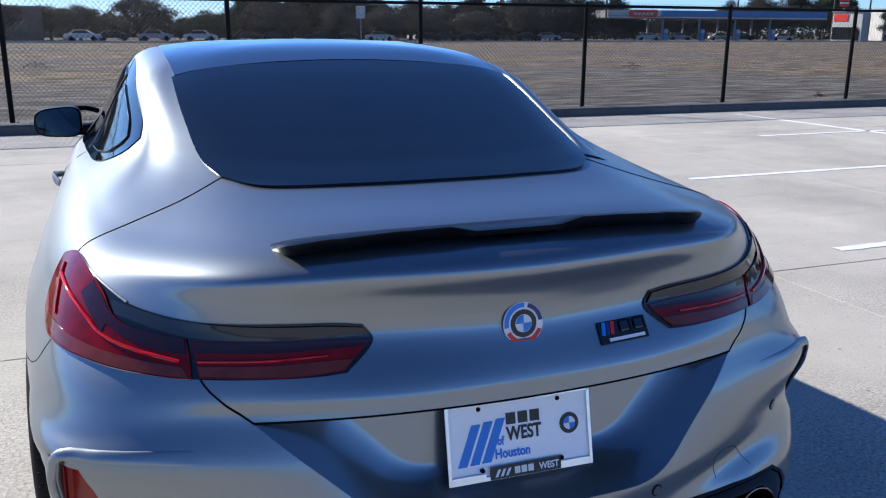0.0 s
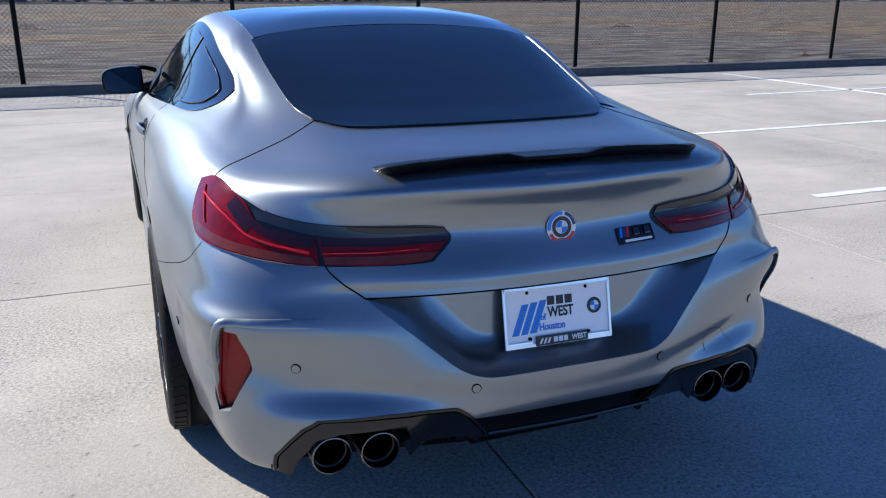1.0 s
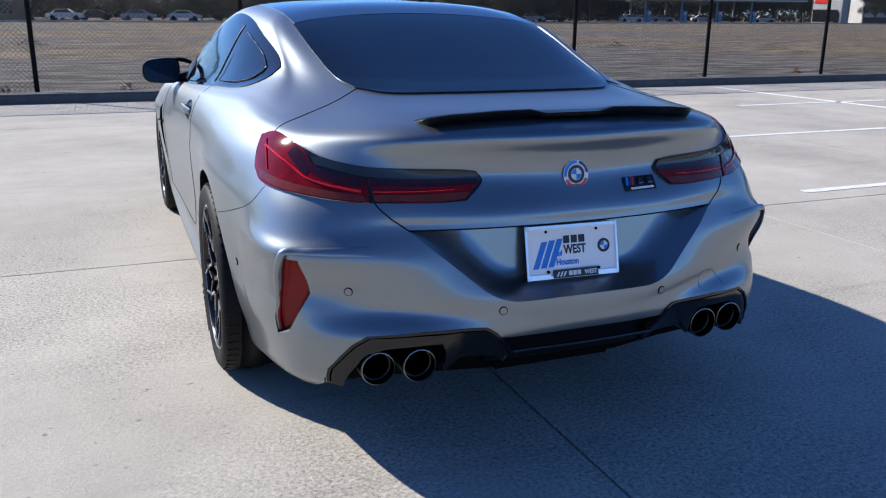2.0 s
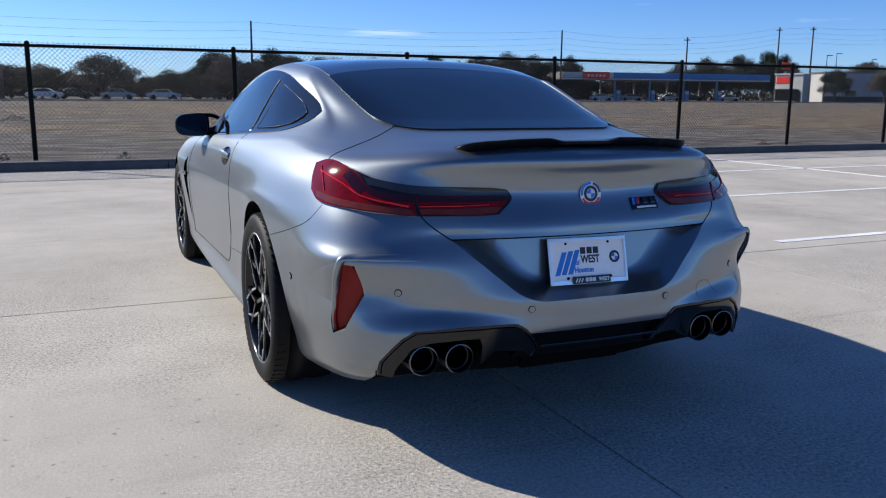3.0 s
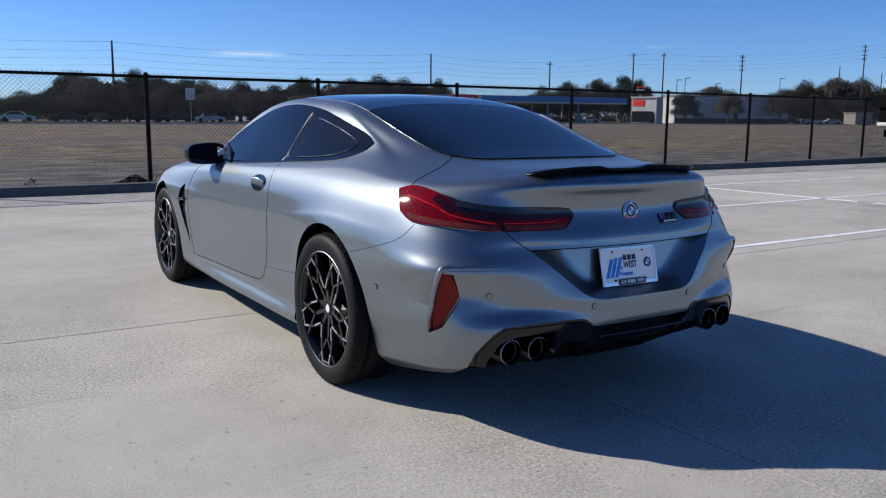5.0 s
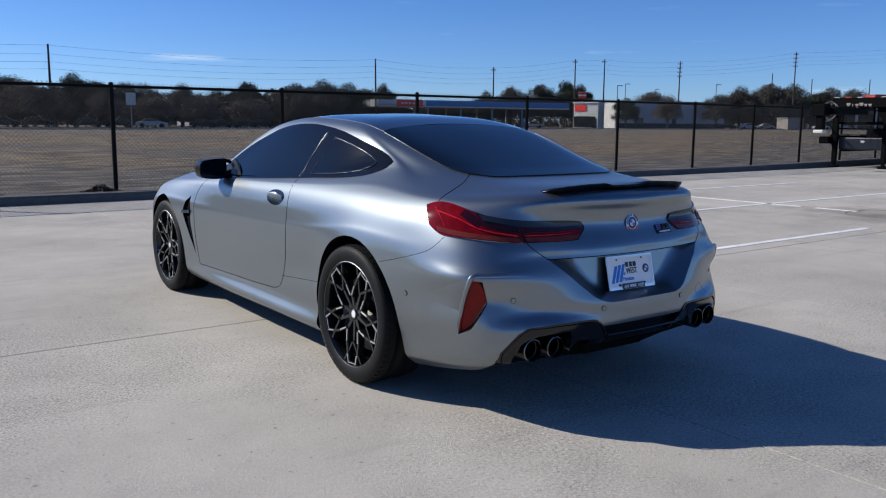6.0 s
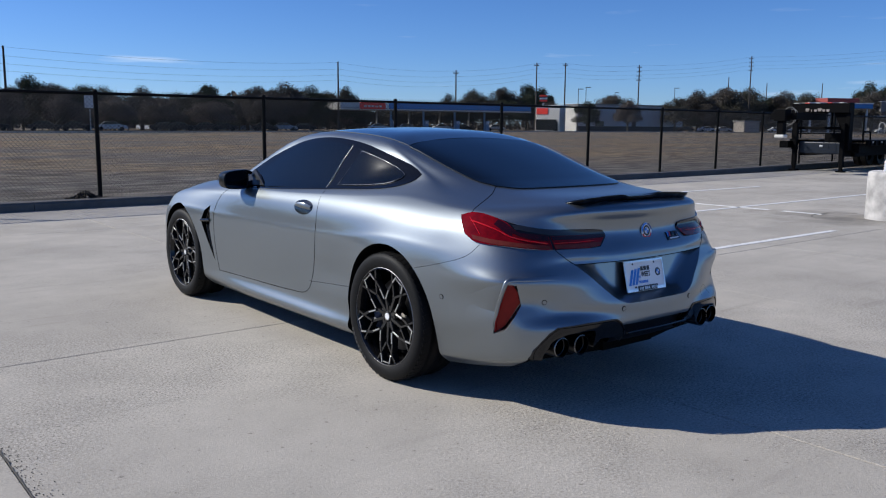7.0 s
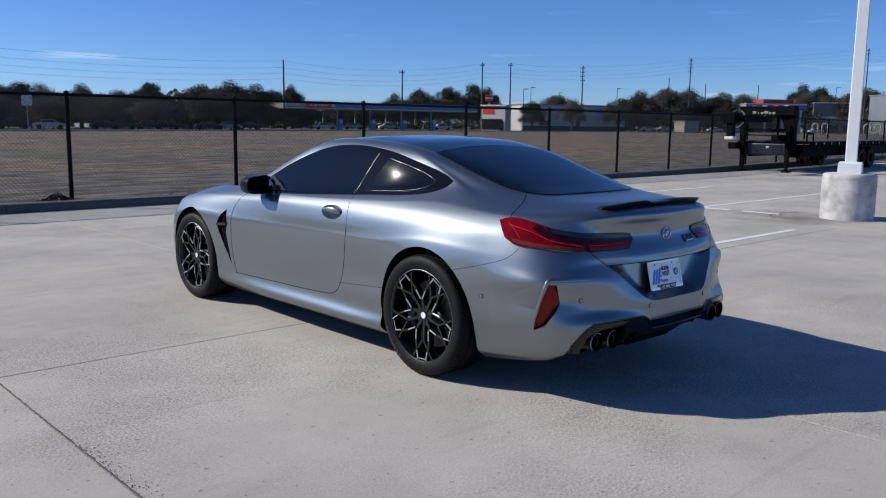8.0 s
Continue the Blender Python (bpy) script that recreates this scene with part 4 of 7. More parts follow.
# wheels
def wheel():
    b = bmesh.new()
    add_lathe(b, [(0.0, 0.1), (0.03, 0.1), (0.066, 0.096), (0.072, 0.085), (0.072, 0.05)], 32)
    w = part("wheel", b, GLOSS_BLACK, car, "black multi-spoke alloy wheel with machined edges", 40)
    b = bmesh.new()
    prof = [(0.262, 0.125), (0.275, 0.134), (0.30, 0.140), (0.325, 0.138), (0.340, 0.128), (0.348, 0.112), (0.351, 0.08)]
    for k, a in enumerate((0.078, 0.072, 0.036, 0.030, -0.012, -0.018, -0.06, -0.066)):
        prof.append((0.352 if (k // 1) % 4 in (0, 3) else 0.345, a))
    prof += [(0.352, -0.07), (0.351, -0.10), (0.340, -0.128), (0.31, -0.138), (0.262, -0.12), (0.262, 0.125)]
    add_lathe(b, prof, 72)
    part("tyre", b, RUBBER, w, "low-profile black rubber tyre", 50)
    b = bmesh.new()
    blk = 60
    for k in range(blk):
        a = 2 * math.pi * k / blk
        m = Matrix.Rotation(a, 4, "X")
        for s in (1, -1):
            add_box(b, (s * 0.105, 0, 0.3445), (0.036, 0.022, 0.011), m, turn=Matrix.Rotation(s * 0.14, 4, "Y") @ Matrix.Rotation(0.3 * s, 4, "Z"))
    tagged(part("tread_relief", b, RUBBER, w), kind="stuff")
    b = bmesh.new()
    for k in range(8):
        m = Matrix.Rotation(1.9 + 0.085 * k, 4, "X")
        add_box(b, (0.1405, 0, 0.312), (0.003, 0.017, 0.018), m)
    part("sidewall_mark", b, material("tyre_letter_grey", (0.025, 0.025, 0.025), 0.6, 0, 0.2, 60), w)
    b = bmesh.new()
    add_lathe(b, [(0.268, 0.118), (0.268, 0.128), (0.262, 0.131), (0.256, 0.124), (0.250, 0.06), (0.245, -0.10), (0.268, -0.11)], 64)
    part("rim", b, GLOSS_BLACK, w, "gloss black rim barrel", 40)
    b = bmesh.new()
    add_lathe(b, [(0.2685, 0.1225), (0.2685, 0.130), (0.2665, 0.1318), (0.2652, 0.129), (0.2655, 0.1225), (0.2685, 0.1225)], 72)
    part("rim_lip", b, RIM_EDGE, w, "machined bright rim lip", 40)
    sp, bright = bmesh.new(), []

    def arm(r0, a0, r1, a1, w0, w1, x0, x1, edge):
        p, q = [Vector((x, r * math.cos(a), r * math.sin(a))) for r, a, x in ((r0, a0, x0), (r1, a1, x1))]
        d = (q - p).normalized()
        n = Vector((1, 0, 0)).cross(d).normalized()
        rows = [[c + n * w + Vector((0, 0, 0)), c + n * w * 0.8 + Vector((0.006, 0, 0)), c - n * w * 0.8 + Vector((0.006, 0, 0)), c - n * w, c - n * w * 0.8 - Vector((0.03, 0, 0)), c + n * w * 0.8 - Vector((0.03, 0, 0))] for c, w in ((p, w0), (q, w1))]
        g = add_grid(sp, rows, True)
        sp.faces.new(g[0])
        sp.faces.new(g[1][::-1])
        if edge:
            rows = [[c + n * w * e + Vector((z, 0, 0)) for e, z in ((0.85, 0.004), (0.85, 0.0088), (-0.25, 0.0088), (-0.25, 0.004))] for c, w in ((p + d * 0.006, w0 * edge), (q - d * 0.004, w1 * edge))]
            ed = bmesh.new()
            g = add_grid(ed, rows, True)
            ed.faces.new(g[0])
            ed.faces.new(g[1][::-1])
            bright.append(ed)

    R = 0.261

    def path(pts, side, a, w, x, edges):
        """A bent arm through (share of the radius, degrees off the axis) points, with a bright edge where edges say so."""
        for (r0, d0), (r1, d1), edge in zip(pts, pts[1:], edges):
            arm(r0 * R, a + radians(side * d0), r1 * R, a + radians(side * d1), w, w * 0.95, x + 0.016 * r0, x + 0.016 * r1, edge)

    for k in range(5):
        a = 2 * math.pi * k / 5 + 0.3
        mid = a + radians(36)
        arm(0.12 * R, a, 0.40 * R, a, 0.012, 0.009, 0.098, 0.108, 0)
        arm(0.12 * R, mid, 0.56 * R, mid, 0.011, 0.008, 0.098, 0.107, 0)
        for side in (-1, 1):
            # machined edge left out mid-arm to imitate where it reflects less
            path([(0.36, 1.5), (0.60, 15.0), (0.80, 22.8), (1.0, 28.5)], side, a, 0.0082, 0.106, (side * 0.75, 0, side * 0.75))
            path([(0.54, 1.5), (0.78, 13), (1.0, 19)], side, mid, 0.0068, 0.103, (0, 0))
        # short bridge at the rim between two converging arms
        arm(0.965 * R, a + radians(29), 0.965 * R, a + radians(43), 0.005, 0.005, 0.1215, 0.1215, 0.7)
    part("spoke_web", sp, SPOKE_BLACK, w, "slim black forked spokes")
    for ed in bright:
        part("spoke_edge", ed, CHROME, w, "bright machined spoke edge")
    for k in range(5):
        b = bmesh.new()
        a = 2 * math.pi * k / 5
        add_cyl(b, (0.09, 0.054 * math.cos(a), 0.054 * math.sin(a)), (0.103, 0.054 * math.cos(a), 0.054 * math.sin(a)), 0.010, n=6)
        part("wheel_bolt", b, DARK_CHROME, w)
    b = bmesh.new()
    add_lathe(b, [(0.0, 0.108), (0.026, 0.107), (0.030, 0.100), (0.030, 0.09)], 28)
    part("hub_cap", b, INK_BLACK, w, "round dark hub cap", 40)
    b = bmesh.new()
    add_lathe(b, [(0.0205, 0.108), (0.0205, 0.1092), (0.0255, 0.1088), (0.0255, 0.106)], 28)
    part("cap_ring", b, BRAKE, w)
    b = bmesh.new()
    add_lathe(b, [(0.0, 0.1094), (0.0185, 0.1092), (0.019, 0.107)], 24)
    part("cap_roundel", b, BADGE_WHITE, w, "small pale roundel on the hub cap")
    b = bmesh.new()
    add_lathe(b, [(0.09, 0.03), (0.195, 0.03), (0.195, 0.0), (0.09, 0.0), (0.09, 0.03)], 48)
    part("brake_disc", b, BRAKE, w, "steel brake disc", 40)
    # black disc added to close the open ring round the brake disc
    b = bmesh.new()
    add_lathe(b, [(0.0, -0.03), (0.245, -0.03), (0.245, -0.045), (0.0, -0.045)], 40)
    part("wheel_backing", b, GAP_BLACK, w)
    b = bmesh.new()
    add_box(b, (0.028, -0.165, 0.02), (0.07, 0.07, 0.22), None, 0.012)
    part("brake_caliper", b, CALIPER, w, "dark brake caliper")
    return w


first = wheel()
first.location = (0.81, REAR_AXLE, TYRE_R)
for x, y, turn in ((-0.81, REAR_AXLE, 180), (-0.80, FRONT_AXLE, 180), (0.80, FRONT_AXLE, 0)):
    copy_thing(first, pose(x, y, TYRE_R, 17 if y > 1 else 4, 0, turn))


# door mirrors, handles, fender vents
def mirror(side, *_):
    b = bmesh.new()
    mx, mz, mw, mh = 0.955, 0.992, 0.098, 0.066

    def ring(g, y):
        out = []
        for i in range(24):
            a = 2 * math.pi * i / 24
            ca, sa = math.cos(a), math.sin(a)
            x = mx + mw * g * math.copysign(abs(ca) ** 0.55, ca)
            z = mz + mh * g * math.copysign(abs(sa) ** 0.55, sa) - 0.09 * (x - mx) * (1 if sa > 0 else -0.6)
            out.append(Vector((side * x, y - 0.12 * (x - mx), z)))
        return out

    vs = add_grid(b, [ring(0.3, 1.90), ring(0.72, 1.885), ring(0.95, 1.84), ring(1.0, 1.78), ring(0.985, 1.745), ring(0.90, 1.742), ring(0.89, 1.752)], True)
    b.faces.new(vs[0])
    b.faces.new(vs[-1])
    mir = part("door_mirror", b, SATIN_BLACK, car, "black door mirror housing", 50)
    b = bmesh.new()
    f = b.faces.new([b.verts.new(p) for p in ring(0.90, 1.749)])
    e = bmesh.ops.extrude_face_region(b, geom=[f])
    bmesh.ops.translate(b, vec=(0, 0.004, 0), verts=[q for q in e["geom"] if isinstance(q, bmesh.types.BMVert)])
    part("mirror_glass", b, material("mirror_glass", (0.07, 0.10, 0.125), 0.02, 1.0), mir, "bluish mirror glass")
    b = bmesh.new()
    add_tube(b, spline([(side * 0.80, 1.80, 0.965), (side * 0.85, 1.80, 0.95), (side * 0.90, 1.81, 0.955)], 6), 0.024, 8)
    part("mirror_arm", b, SATIN_BLACK, mir, "", 50)
    b = bmesh.new()
    add_tube(b, spline([(side * 0.79, 1.86, 1.03), (side * 0.84, 1.84, 1.045), (side * 0.90, 1.82, 1.045)], 6), 0.012, 8)
    part("mirror_brace", b, SATIN_BLACK, mir, "", 50)
    b = bmesh.new()
    rows = [[snap((side * x, y, z), l) for x, y, z in ((0.835, 1.57, 0.957), (0.80, 1.73, 1.035), (0.77, 1.86, 1.065))] + [snap((side * 0.83, 1.93, 0.95), l)] for l in (0.004, 0.011)]
    vs = add_grid(b, rows, True)
    b.faces.new(vs[0])
    b.faces.new(vs[1])
    part("mirror_sail", b, SATIN_BLACK, mir, "black triangular mirror mount")
    # door handle over a flat dark patch that paints its scoop's shade
    b = bmesh.new()
    c = snap((side * 0.92, 0.92, 0.878))
    n = normal_at(c)
    rows = []
    for g, lift in ((1.0, 0.001), (0.8, 0.0025), (0.05, 0.0025)):
        rows.append([snap(c + Vector((0, 0.112 * g * math.cos(a), 0.050 * g * math.sin(a))), lift) for a in [2 * math.pi * i / 24 for i in range(24)]])
    add_grid(b, rows, True)
    scoop = part("handle_scoop", b, DARK_CHROME, car, "scoop behind the door handle, its shade painted dark", 50)
    b = bmesh.new()
    pts = spline([c + Vector((0, -0.095, -0.003)) + n * 0.002, c + Vector((0, -0.05, 0.002)) + n * 0.022, c + Vector((0, 0.03, 0.004)) + n * 0.024, c + Vector((0, 0.09, 0.004)) + n * 0.004], 14)
    rows = []
    for k, p in enumerate(pts):
        g = 0.55 + 0.45 * math.sin(math.pi * min(1, (k + 1) / 12))
        rows.append([Vector(p) + n * (0.008 * math.cos(a)) + Vector((0, 0, 0.019 * g * math.sin(a))) for a in [2 * math.pi * i / 10 for i in range(10)]])
    vs = add_grid(b, rows, True)
    b.faces.new(vs[0])
    b.faces.new(vs[-1])
    part("door_handle", b, PAINT, car, "satin grey door handle", 50)
    # blade in the fender vent
    b = bmesh.new()
    pts = [snap((side * 0.93, y, z), -0.012) for y, z in ((2.275, 0.745), (2.31, 0.66), (2.305, 0.58), (2.235, 0.40))]
    for dy, r in ((0.012, 0.006), (-0.014, 0.005)):
        add_tube(b, [p + Vector((0, dy, 0)) for p in spline(pts, 12)], r, 8)
    add_tube(b, spline([snap((side * 0.93, y, z), 0.003) for y, z in ((2.385, 0.655), (2.31, 0.662), (2.245, 0.668))], 6), 0.012, 8)
    part("vent_blade", b, GLOSS_BLACK, car, "gloss black fender vent blades", 50)


mirrored(mirror)


# spoiler lip with a lowered middle
def spoiler():
    b = bmesh.new()
    rows = []
    n = 60
    for k in range(n + 1):
        x = -0.448 + 0.923 * k / n
        u = abs(x - 0.0135) * 1.0142
        y0 = -0.845 + 0.10 * u * u
        end = min(1.0, (0.468 - u) / 0.028) ** 0.5 if u < 0.468 else 0.0
        rise = 0.014 + 0.012 * min(1, max(0, (u - 0.09) / 0.05))
        h = rise * end
        base = snap((x, y0, 1.06))
        tail = snap((x, y0 + (-0.922 + 0.01 * u - y0) * (0.45 + 0.55 * end), 1.05))
        back = tail + Vector((0, -0.018 * end, h + 0.004))
        rows.append([base + Vector((0, 0, -0.003)), base + Vector((0, -0.02, 0.006 * end)), back + Vector((0, 0.012, 0.001)), back, back + Vector((0, 0.003, -0.010 * end)), tail + Vector((0, 0.012, -0.004))])
    vs = add_grid(b, rows, True)
    b.faces.new(vs[0])
    b.faces.new(vs[-1])
    part("rear_spoiler", b, SATIN_BLACK, car, "gloss black rear spoiler lip", 40)


spoiler()


# exhaust bays
TIP_RIM = material("tip_rim_chrome", (0.17, 0.17, 0.175), 0.25, 1.0, 0.1, 60.0)
TIP_DARK = material("exhaust_dark", (0.03, 0.03, 0.032), 0.3, 1.0, 0.1, 60.0)


def skin_y(x, z):
    hit = SKIN.ray_cast(Vector((x, -2.0, z)), Vector((0, 1, 0)))[0]
    return hit.y if hit else -0.9


def exhaust(side, *_):
    ends = [((0.742, 0.290), (0.697, 0.285)), ((0.742, 0.318), (0.693, 0.305)), ((0.740, 0.338), (0.682, 0.325)), ((0.712, 0.381), (0.655, 0.362)), ((0.681, 0.418), (0.625, 0.388)), ((0.642, 0.444), (0.590, 0.402)),
            ((0.560, 0.451), (0.530, 0.408)), ((0.486, 0.457), (0.475, 0.412)), ((0.430, 0.458), (0.436, 0.410)), ((0.380, 0.459), (0.422, 0.385)), ((0.330, 0.459), (0.418, 0.318)), ((0.310, 0.458), (0.405, 0.330)),
            ((0.295, 0.450), (0.395, 0.352)), ((0.278, 0.438), (0.360, 0.357)), ((0.255, 0.410), (0.300, 0.352)), ((0.235, 0.385), (0.262, 0.345)), ((0.228, 0.372), (0.248, 0.330)), ((0.228, 0.330), (0.240, 0.325))]
    b = bmesh.new()
    rows = []
    for (px, pz), (qx, qz) in ends:
        p = Vector((side * px, skin_y(side * px, max(pz, 0.31)), pz))
        q = Vector((side * qx, skin_y(side * qx, max(qz, 0.35)) + 0.006, qz))
        d = Vector((q.x - p.x, (q.y - p.y) * 0.5, q.z - p.z)).normalized()
        at = lambda w, out: p + d * w + Vector((0, -out, 0))
        rows.append([p + Vector((0, 0.06, 0)), at(0.0, -0.006), at(0.003, -0.006), at(0.0042, 0.005), at(0.0118, 0.006), at(0.0130, -0.005), at(0.0155, -0.005), at(0.0170, 0.004), p.lerp(q, 0.7) + Vector((0, -0.005, 0)), q, q + Vector((0, 0.02, 0.003)), q + Vector((0, 0.10, 0.012))])
    add_grid(b, rows)
    part("exhaust_surround", b, GLOSS_BLACK, car, "gloss black exhaust surround", 28)
    for x, y in ((0.607, -0.992), (0.490, -1.010)):
        b = bmesh.new()
        prof = [(0.0465, 0.0), (0.049, -0.003), (0.0495, -0.010), (0.0495, -0.20), (0.042, -0.20), (0.042, -0.034), (0.0395, -0.034), (0.0395, -0.026), (0.0435, -0.024), (0.0465, 0.0)]
        add_lathe(b, prof, 36, m=Matrix.Translation((side * x, y, 0.341)) @ Matrix.Rotation(radians(-90), 4, "Z"))
        tip = part("exhaust_tip", b, TIP_DARK, car, "round dark chrome exhaust tip", 35)
        b = bmesh.new()
        add_cyl(b, (side * x, y + 0.10, 0.341), (side * x, y + 0.13, 0.341), 0.044, n=32)
        part("tip_baffle", b, GAP_BLACK, tip)
        b = bmesh.new()
        add_lathe(b, [(0.0462, 0.0016), (0.0488, 0.0008), (0.0498, -0.003), (0.0475, -0.001), (0.0462, 0.0016)], 36, m=Matrix.Translation((side * x, y, 0.341)) @ Matrix.Rotation(radians(-90), 4, "Z"))
        part("tip_rim", b, TIP_RIM, tip, "bright rolled tip rim", 35)


mirrored(exhaust)
b = bmesh.new()
rows = []
for k in range(25):
    x = -0.29 + 0.58 * k / 24
    y = -1.04 + 0.16 * x * x
    rows.append([(x, y + 0.02, 0.43), (x, y - 0.01, 0.415), (x, y, 0.36), (x, y + 0.03, 0.318), (x, y + 0.10, 0.335), (x, y + 0.3, 0.37)])
add_grid(b, rows)
part("diffuser", b, SATIN_BLACK, car, "gloss black rear diffuser panel", 30)
b = bmesh.new()
add_tube(b, spline([(-0.235, -1.083, 0.376), (0, -1.096, 0.378), (0.235, -1.083, 0.376)], 16), 0.006, 8)
part("diffuser_edge", b, GLOSS_BLACK, car, "", 40)


# plain unseen boxes, added to block sunlight leaking under the car
b = bmesh.new()
for y0, y1, w, z in ((-0.50, 3.4, 1.04, 0.36), (-0.50, -0.40, 1.40, 0.40), (0.41, 2.41, 1.60, 0.29), (3.23, 3.45, 1.5, 0.30)):
    add_box(b, (0, (y0 + y1) / 2, z), (w, y1 - y0, 0.19), None, 0.02)
part("underbody", b, GAP_BLACK, car)


# reflectors, sensors, tow cover
def small(side, *_):
    out = Vector((side * 0.62, -0.78, 0)).normalized()
    line = [(0.824, -0.829, 0.642), (0.806, -0.838, 0.645), (0.780, -0.855, 0.60), (0.767, -0.858, 0.553), (0.797, -0.803, 0.45), (0.826, -0.762, 0.41), (0.836, -0.775, 0.45), (0.832, -0.80, 0.55)]
    b = prism([(side * x, y, z) for x, y, z in line], out * 0.002, out * -0.04, (1.13, 1.13), 0)
    bmesh.ops.bevel(b, geom=[e for e in b.edges if e.calc_length() > 0.045], offset=0.004, segments=2, affect="EDGES")
    part("rear_reflector", b, AMBER_RED, car, "tall red corner reflector")
    # blade that stands off the corner outside the reflector
    edge = spline([(0.842, -0.846, 0.652), (0.848, -0.832, 0.61), (0.843, -0.795, 0.53), (0.838, -0.768, 0.45), (0.836, -0.748, 0.385)], 20)
    rows, liner = [], []
    for k, q in enumerate(edge):
        q = Vector((side * q[0], q[1], q[2]))
        root = snap((side * 0.93, -0.50, q.z + 0.01), 0.0002)
        back = q + Vector((-side * 0.0165, 0.004, 0))
        n = normal_at(root)
        mid = snap(root.lerp(q, 0.5), 0.0006) + n * 0.0015
        rows.append([root - n * 0.0006, root.lerp(mid, 0.12) + n * 0.0003, root.lerp(mid, 0.6) + n * 0.001, mid.lerp(q, 0.5) + n * 0.001, q, q + Vector((-side * 0.006, -0.0045, 0)), q + Vector((-side * 0.013, -0.003, 0)), back, back + Vector((-side * 0.002, 0.03, 0))])
        liner.append([back + Vector((-side * 0.001, 0.002, 0)), back + Vector((-side * 0.010, 0.06, 0)), back + Vector((-side * 0.004, 0.06, 0)), back + Vector((side * 0.004, 0.03, 0))])
    add_grid(b := bmesh.new(), rows)
    part("corner_blade", b, PAINT, car, "painted blade beside the corner reflector", 60)
    add_grid(b := bmesh.new(), liner, True)
    part("slot_liner", b, GAP_BLACK, car)
    # rounded fold that runs up beside the reflector and fades out along its top
    b = bmesh.new()
    fold = [Vector((side * q[0], q[1], q[2])) for q in edge[::-1]] + [Vector((side * 0.832, -0.852, 0.666))] + [snap((side * x, y, 0.672), 0.001) for x, y in ((0.805, -0.868), (0.77, -0.89), (0.72, -0.915), (0.665, -0.935), (0.61, -0.955))]
    fold = [Vector(p) for p in spline([tuple(p) for p in fold], 50)]
    rows = []
    for k, p in enumerate(fold):
        along = (fold[min(k + 1, len(fold) - 1)] - fold[max(k - 1, 0)]).normalized()
        n = normal_at(p)
        across = along.cross(n).normalized()
        u = k / (len(fold) - 1)
        w, h = 0.010 * (1 if u < 0.5 else 1 + 0.6 * (u - 0.5)), 0.0085 * min(1, (1 - u) / 0.45) * min(1, 0.4 + u / 0.1) + 0.0005
        rows.append([p + across * w * math.cos(a) + n * (h * math.sin(a) - 0.001) for a in [math.pi * i / 8 for i in range(9)]])
    add_grid(b, rows)
    part("corner_fold", b, PAINT, car, "rounded painted fold beside the corner reflector", 70)
    b = bmesh.new()
    add_tube(b, [Vector((side * x, y, z)) + out * 0.004 for x, y, z in spline([(0.826, -0.824, 0.638), (0.830, -0.798, 0.55), (0.834, -0.774, 0.46), (0.826, -0.764, 0.412)], 12)], 0.0065, 8)
    part("reflector_edge", b, RED_LENS, car, "dark red rounded reflector edge", 60)
    for p in ((0.265, -1.078, 0.50), (0.673, -0.934, 0.558), (0.915, -0.455, 0.535)):
        b = bmesh.new()
        c = snap((side * p[0], p[1], p[2]))
        n = normal_at(c)
        add_cyl(b, c - n * 0.004, c + n * 0.0015, 0.0125, n=20)
        cup = part("sensor_ring", b, GAP_BLACK, car)
        b = bmesh.new()
        add_cyl(b, c - n * 0.004, c + n * 0.003, 0.0102, n=20)
        part("parking_sensor", b, PAINT, car, "round painted parking sensor")


mirrored(small)
b = bmesh.new()
add_tube(b, [snap(p, -0.001) for p in spline([(0.441, -1.043, 0.475), (0.443, -1.04, 0.508), (0.458, -1.034, 0.522), (0.505, -1.018, 0.52), (0.528, -1.01, 0.508), (0.556, -1.0, 0.462)], 24)], 0.0015, 6)
part("tow_cover_gap", b, GAP_BLACK, car)


# badges
def disc(b, c, n, r0, r1, a0, a1, lift, steps=24):
    s = Vector((1, 0, 0))
    t = n.cross(s).normalized() * (1 if n.cross(s).z > 0 else -1)
    rows = [[c + n * (lift - d) + (s * math.cos(a) + t * math.sin(a)) * r for r, d in ((r0, 0), (r1, 0), (r1, 0.003))] for a in [a0 + (a1 - a0) * k / steps for k in range(steps + 1)]]
    add_grid(b, rows)


ec = snap((0, -0.99, 0.857))
en = normal_at(ec)
b = bmesh.new()
disc(b, ec, en, 0.0, 0.041, 0, 2 * math.pi, 0.006, 40)
badge = part("round_badge", b, BADGE_WHITE, car, "round white, blue and red badge")
for name, mat, r0, r1, a0, a1, lift in (("badge_ring", INK_BLACK, 0.0175, 0.027, 0, 6.2832, 0.007), ("blue_arc", PLATE_BLUE, 0.031, 0.0395, 1.5, 3.3, 0.0075), ("navy_arc", BADGE_NAVY, 0.031, 0.0395, 0.1, 1.3, 0.0075),
                                      ("red_arc", BADGE_RED, 0.031, 0.0395, 3.6, 5.9, 0.0075), ("blue_quarter", PLATE_BLUE, 0.0, 0.0155, 1.5708, 3.1416, 0.008), ("blue_quarter", PLATE_BLUE, 0.0, 0.0155, -1.5708, 0, 0.008)):
    b = bmesh.new()
    disc(b, ec, en, r0, r1, a0, a1, lift, 20)
    part(name, b, mat, badge)

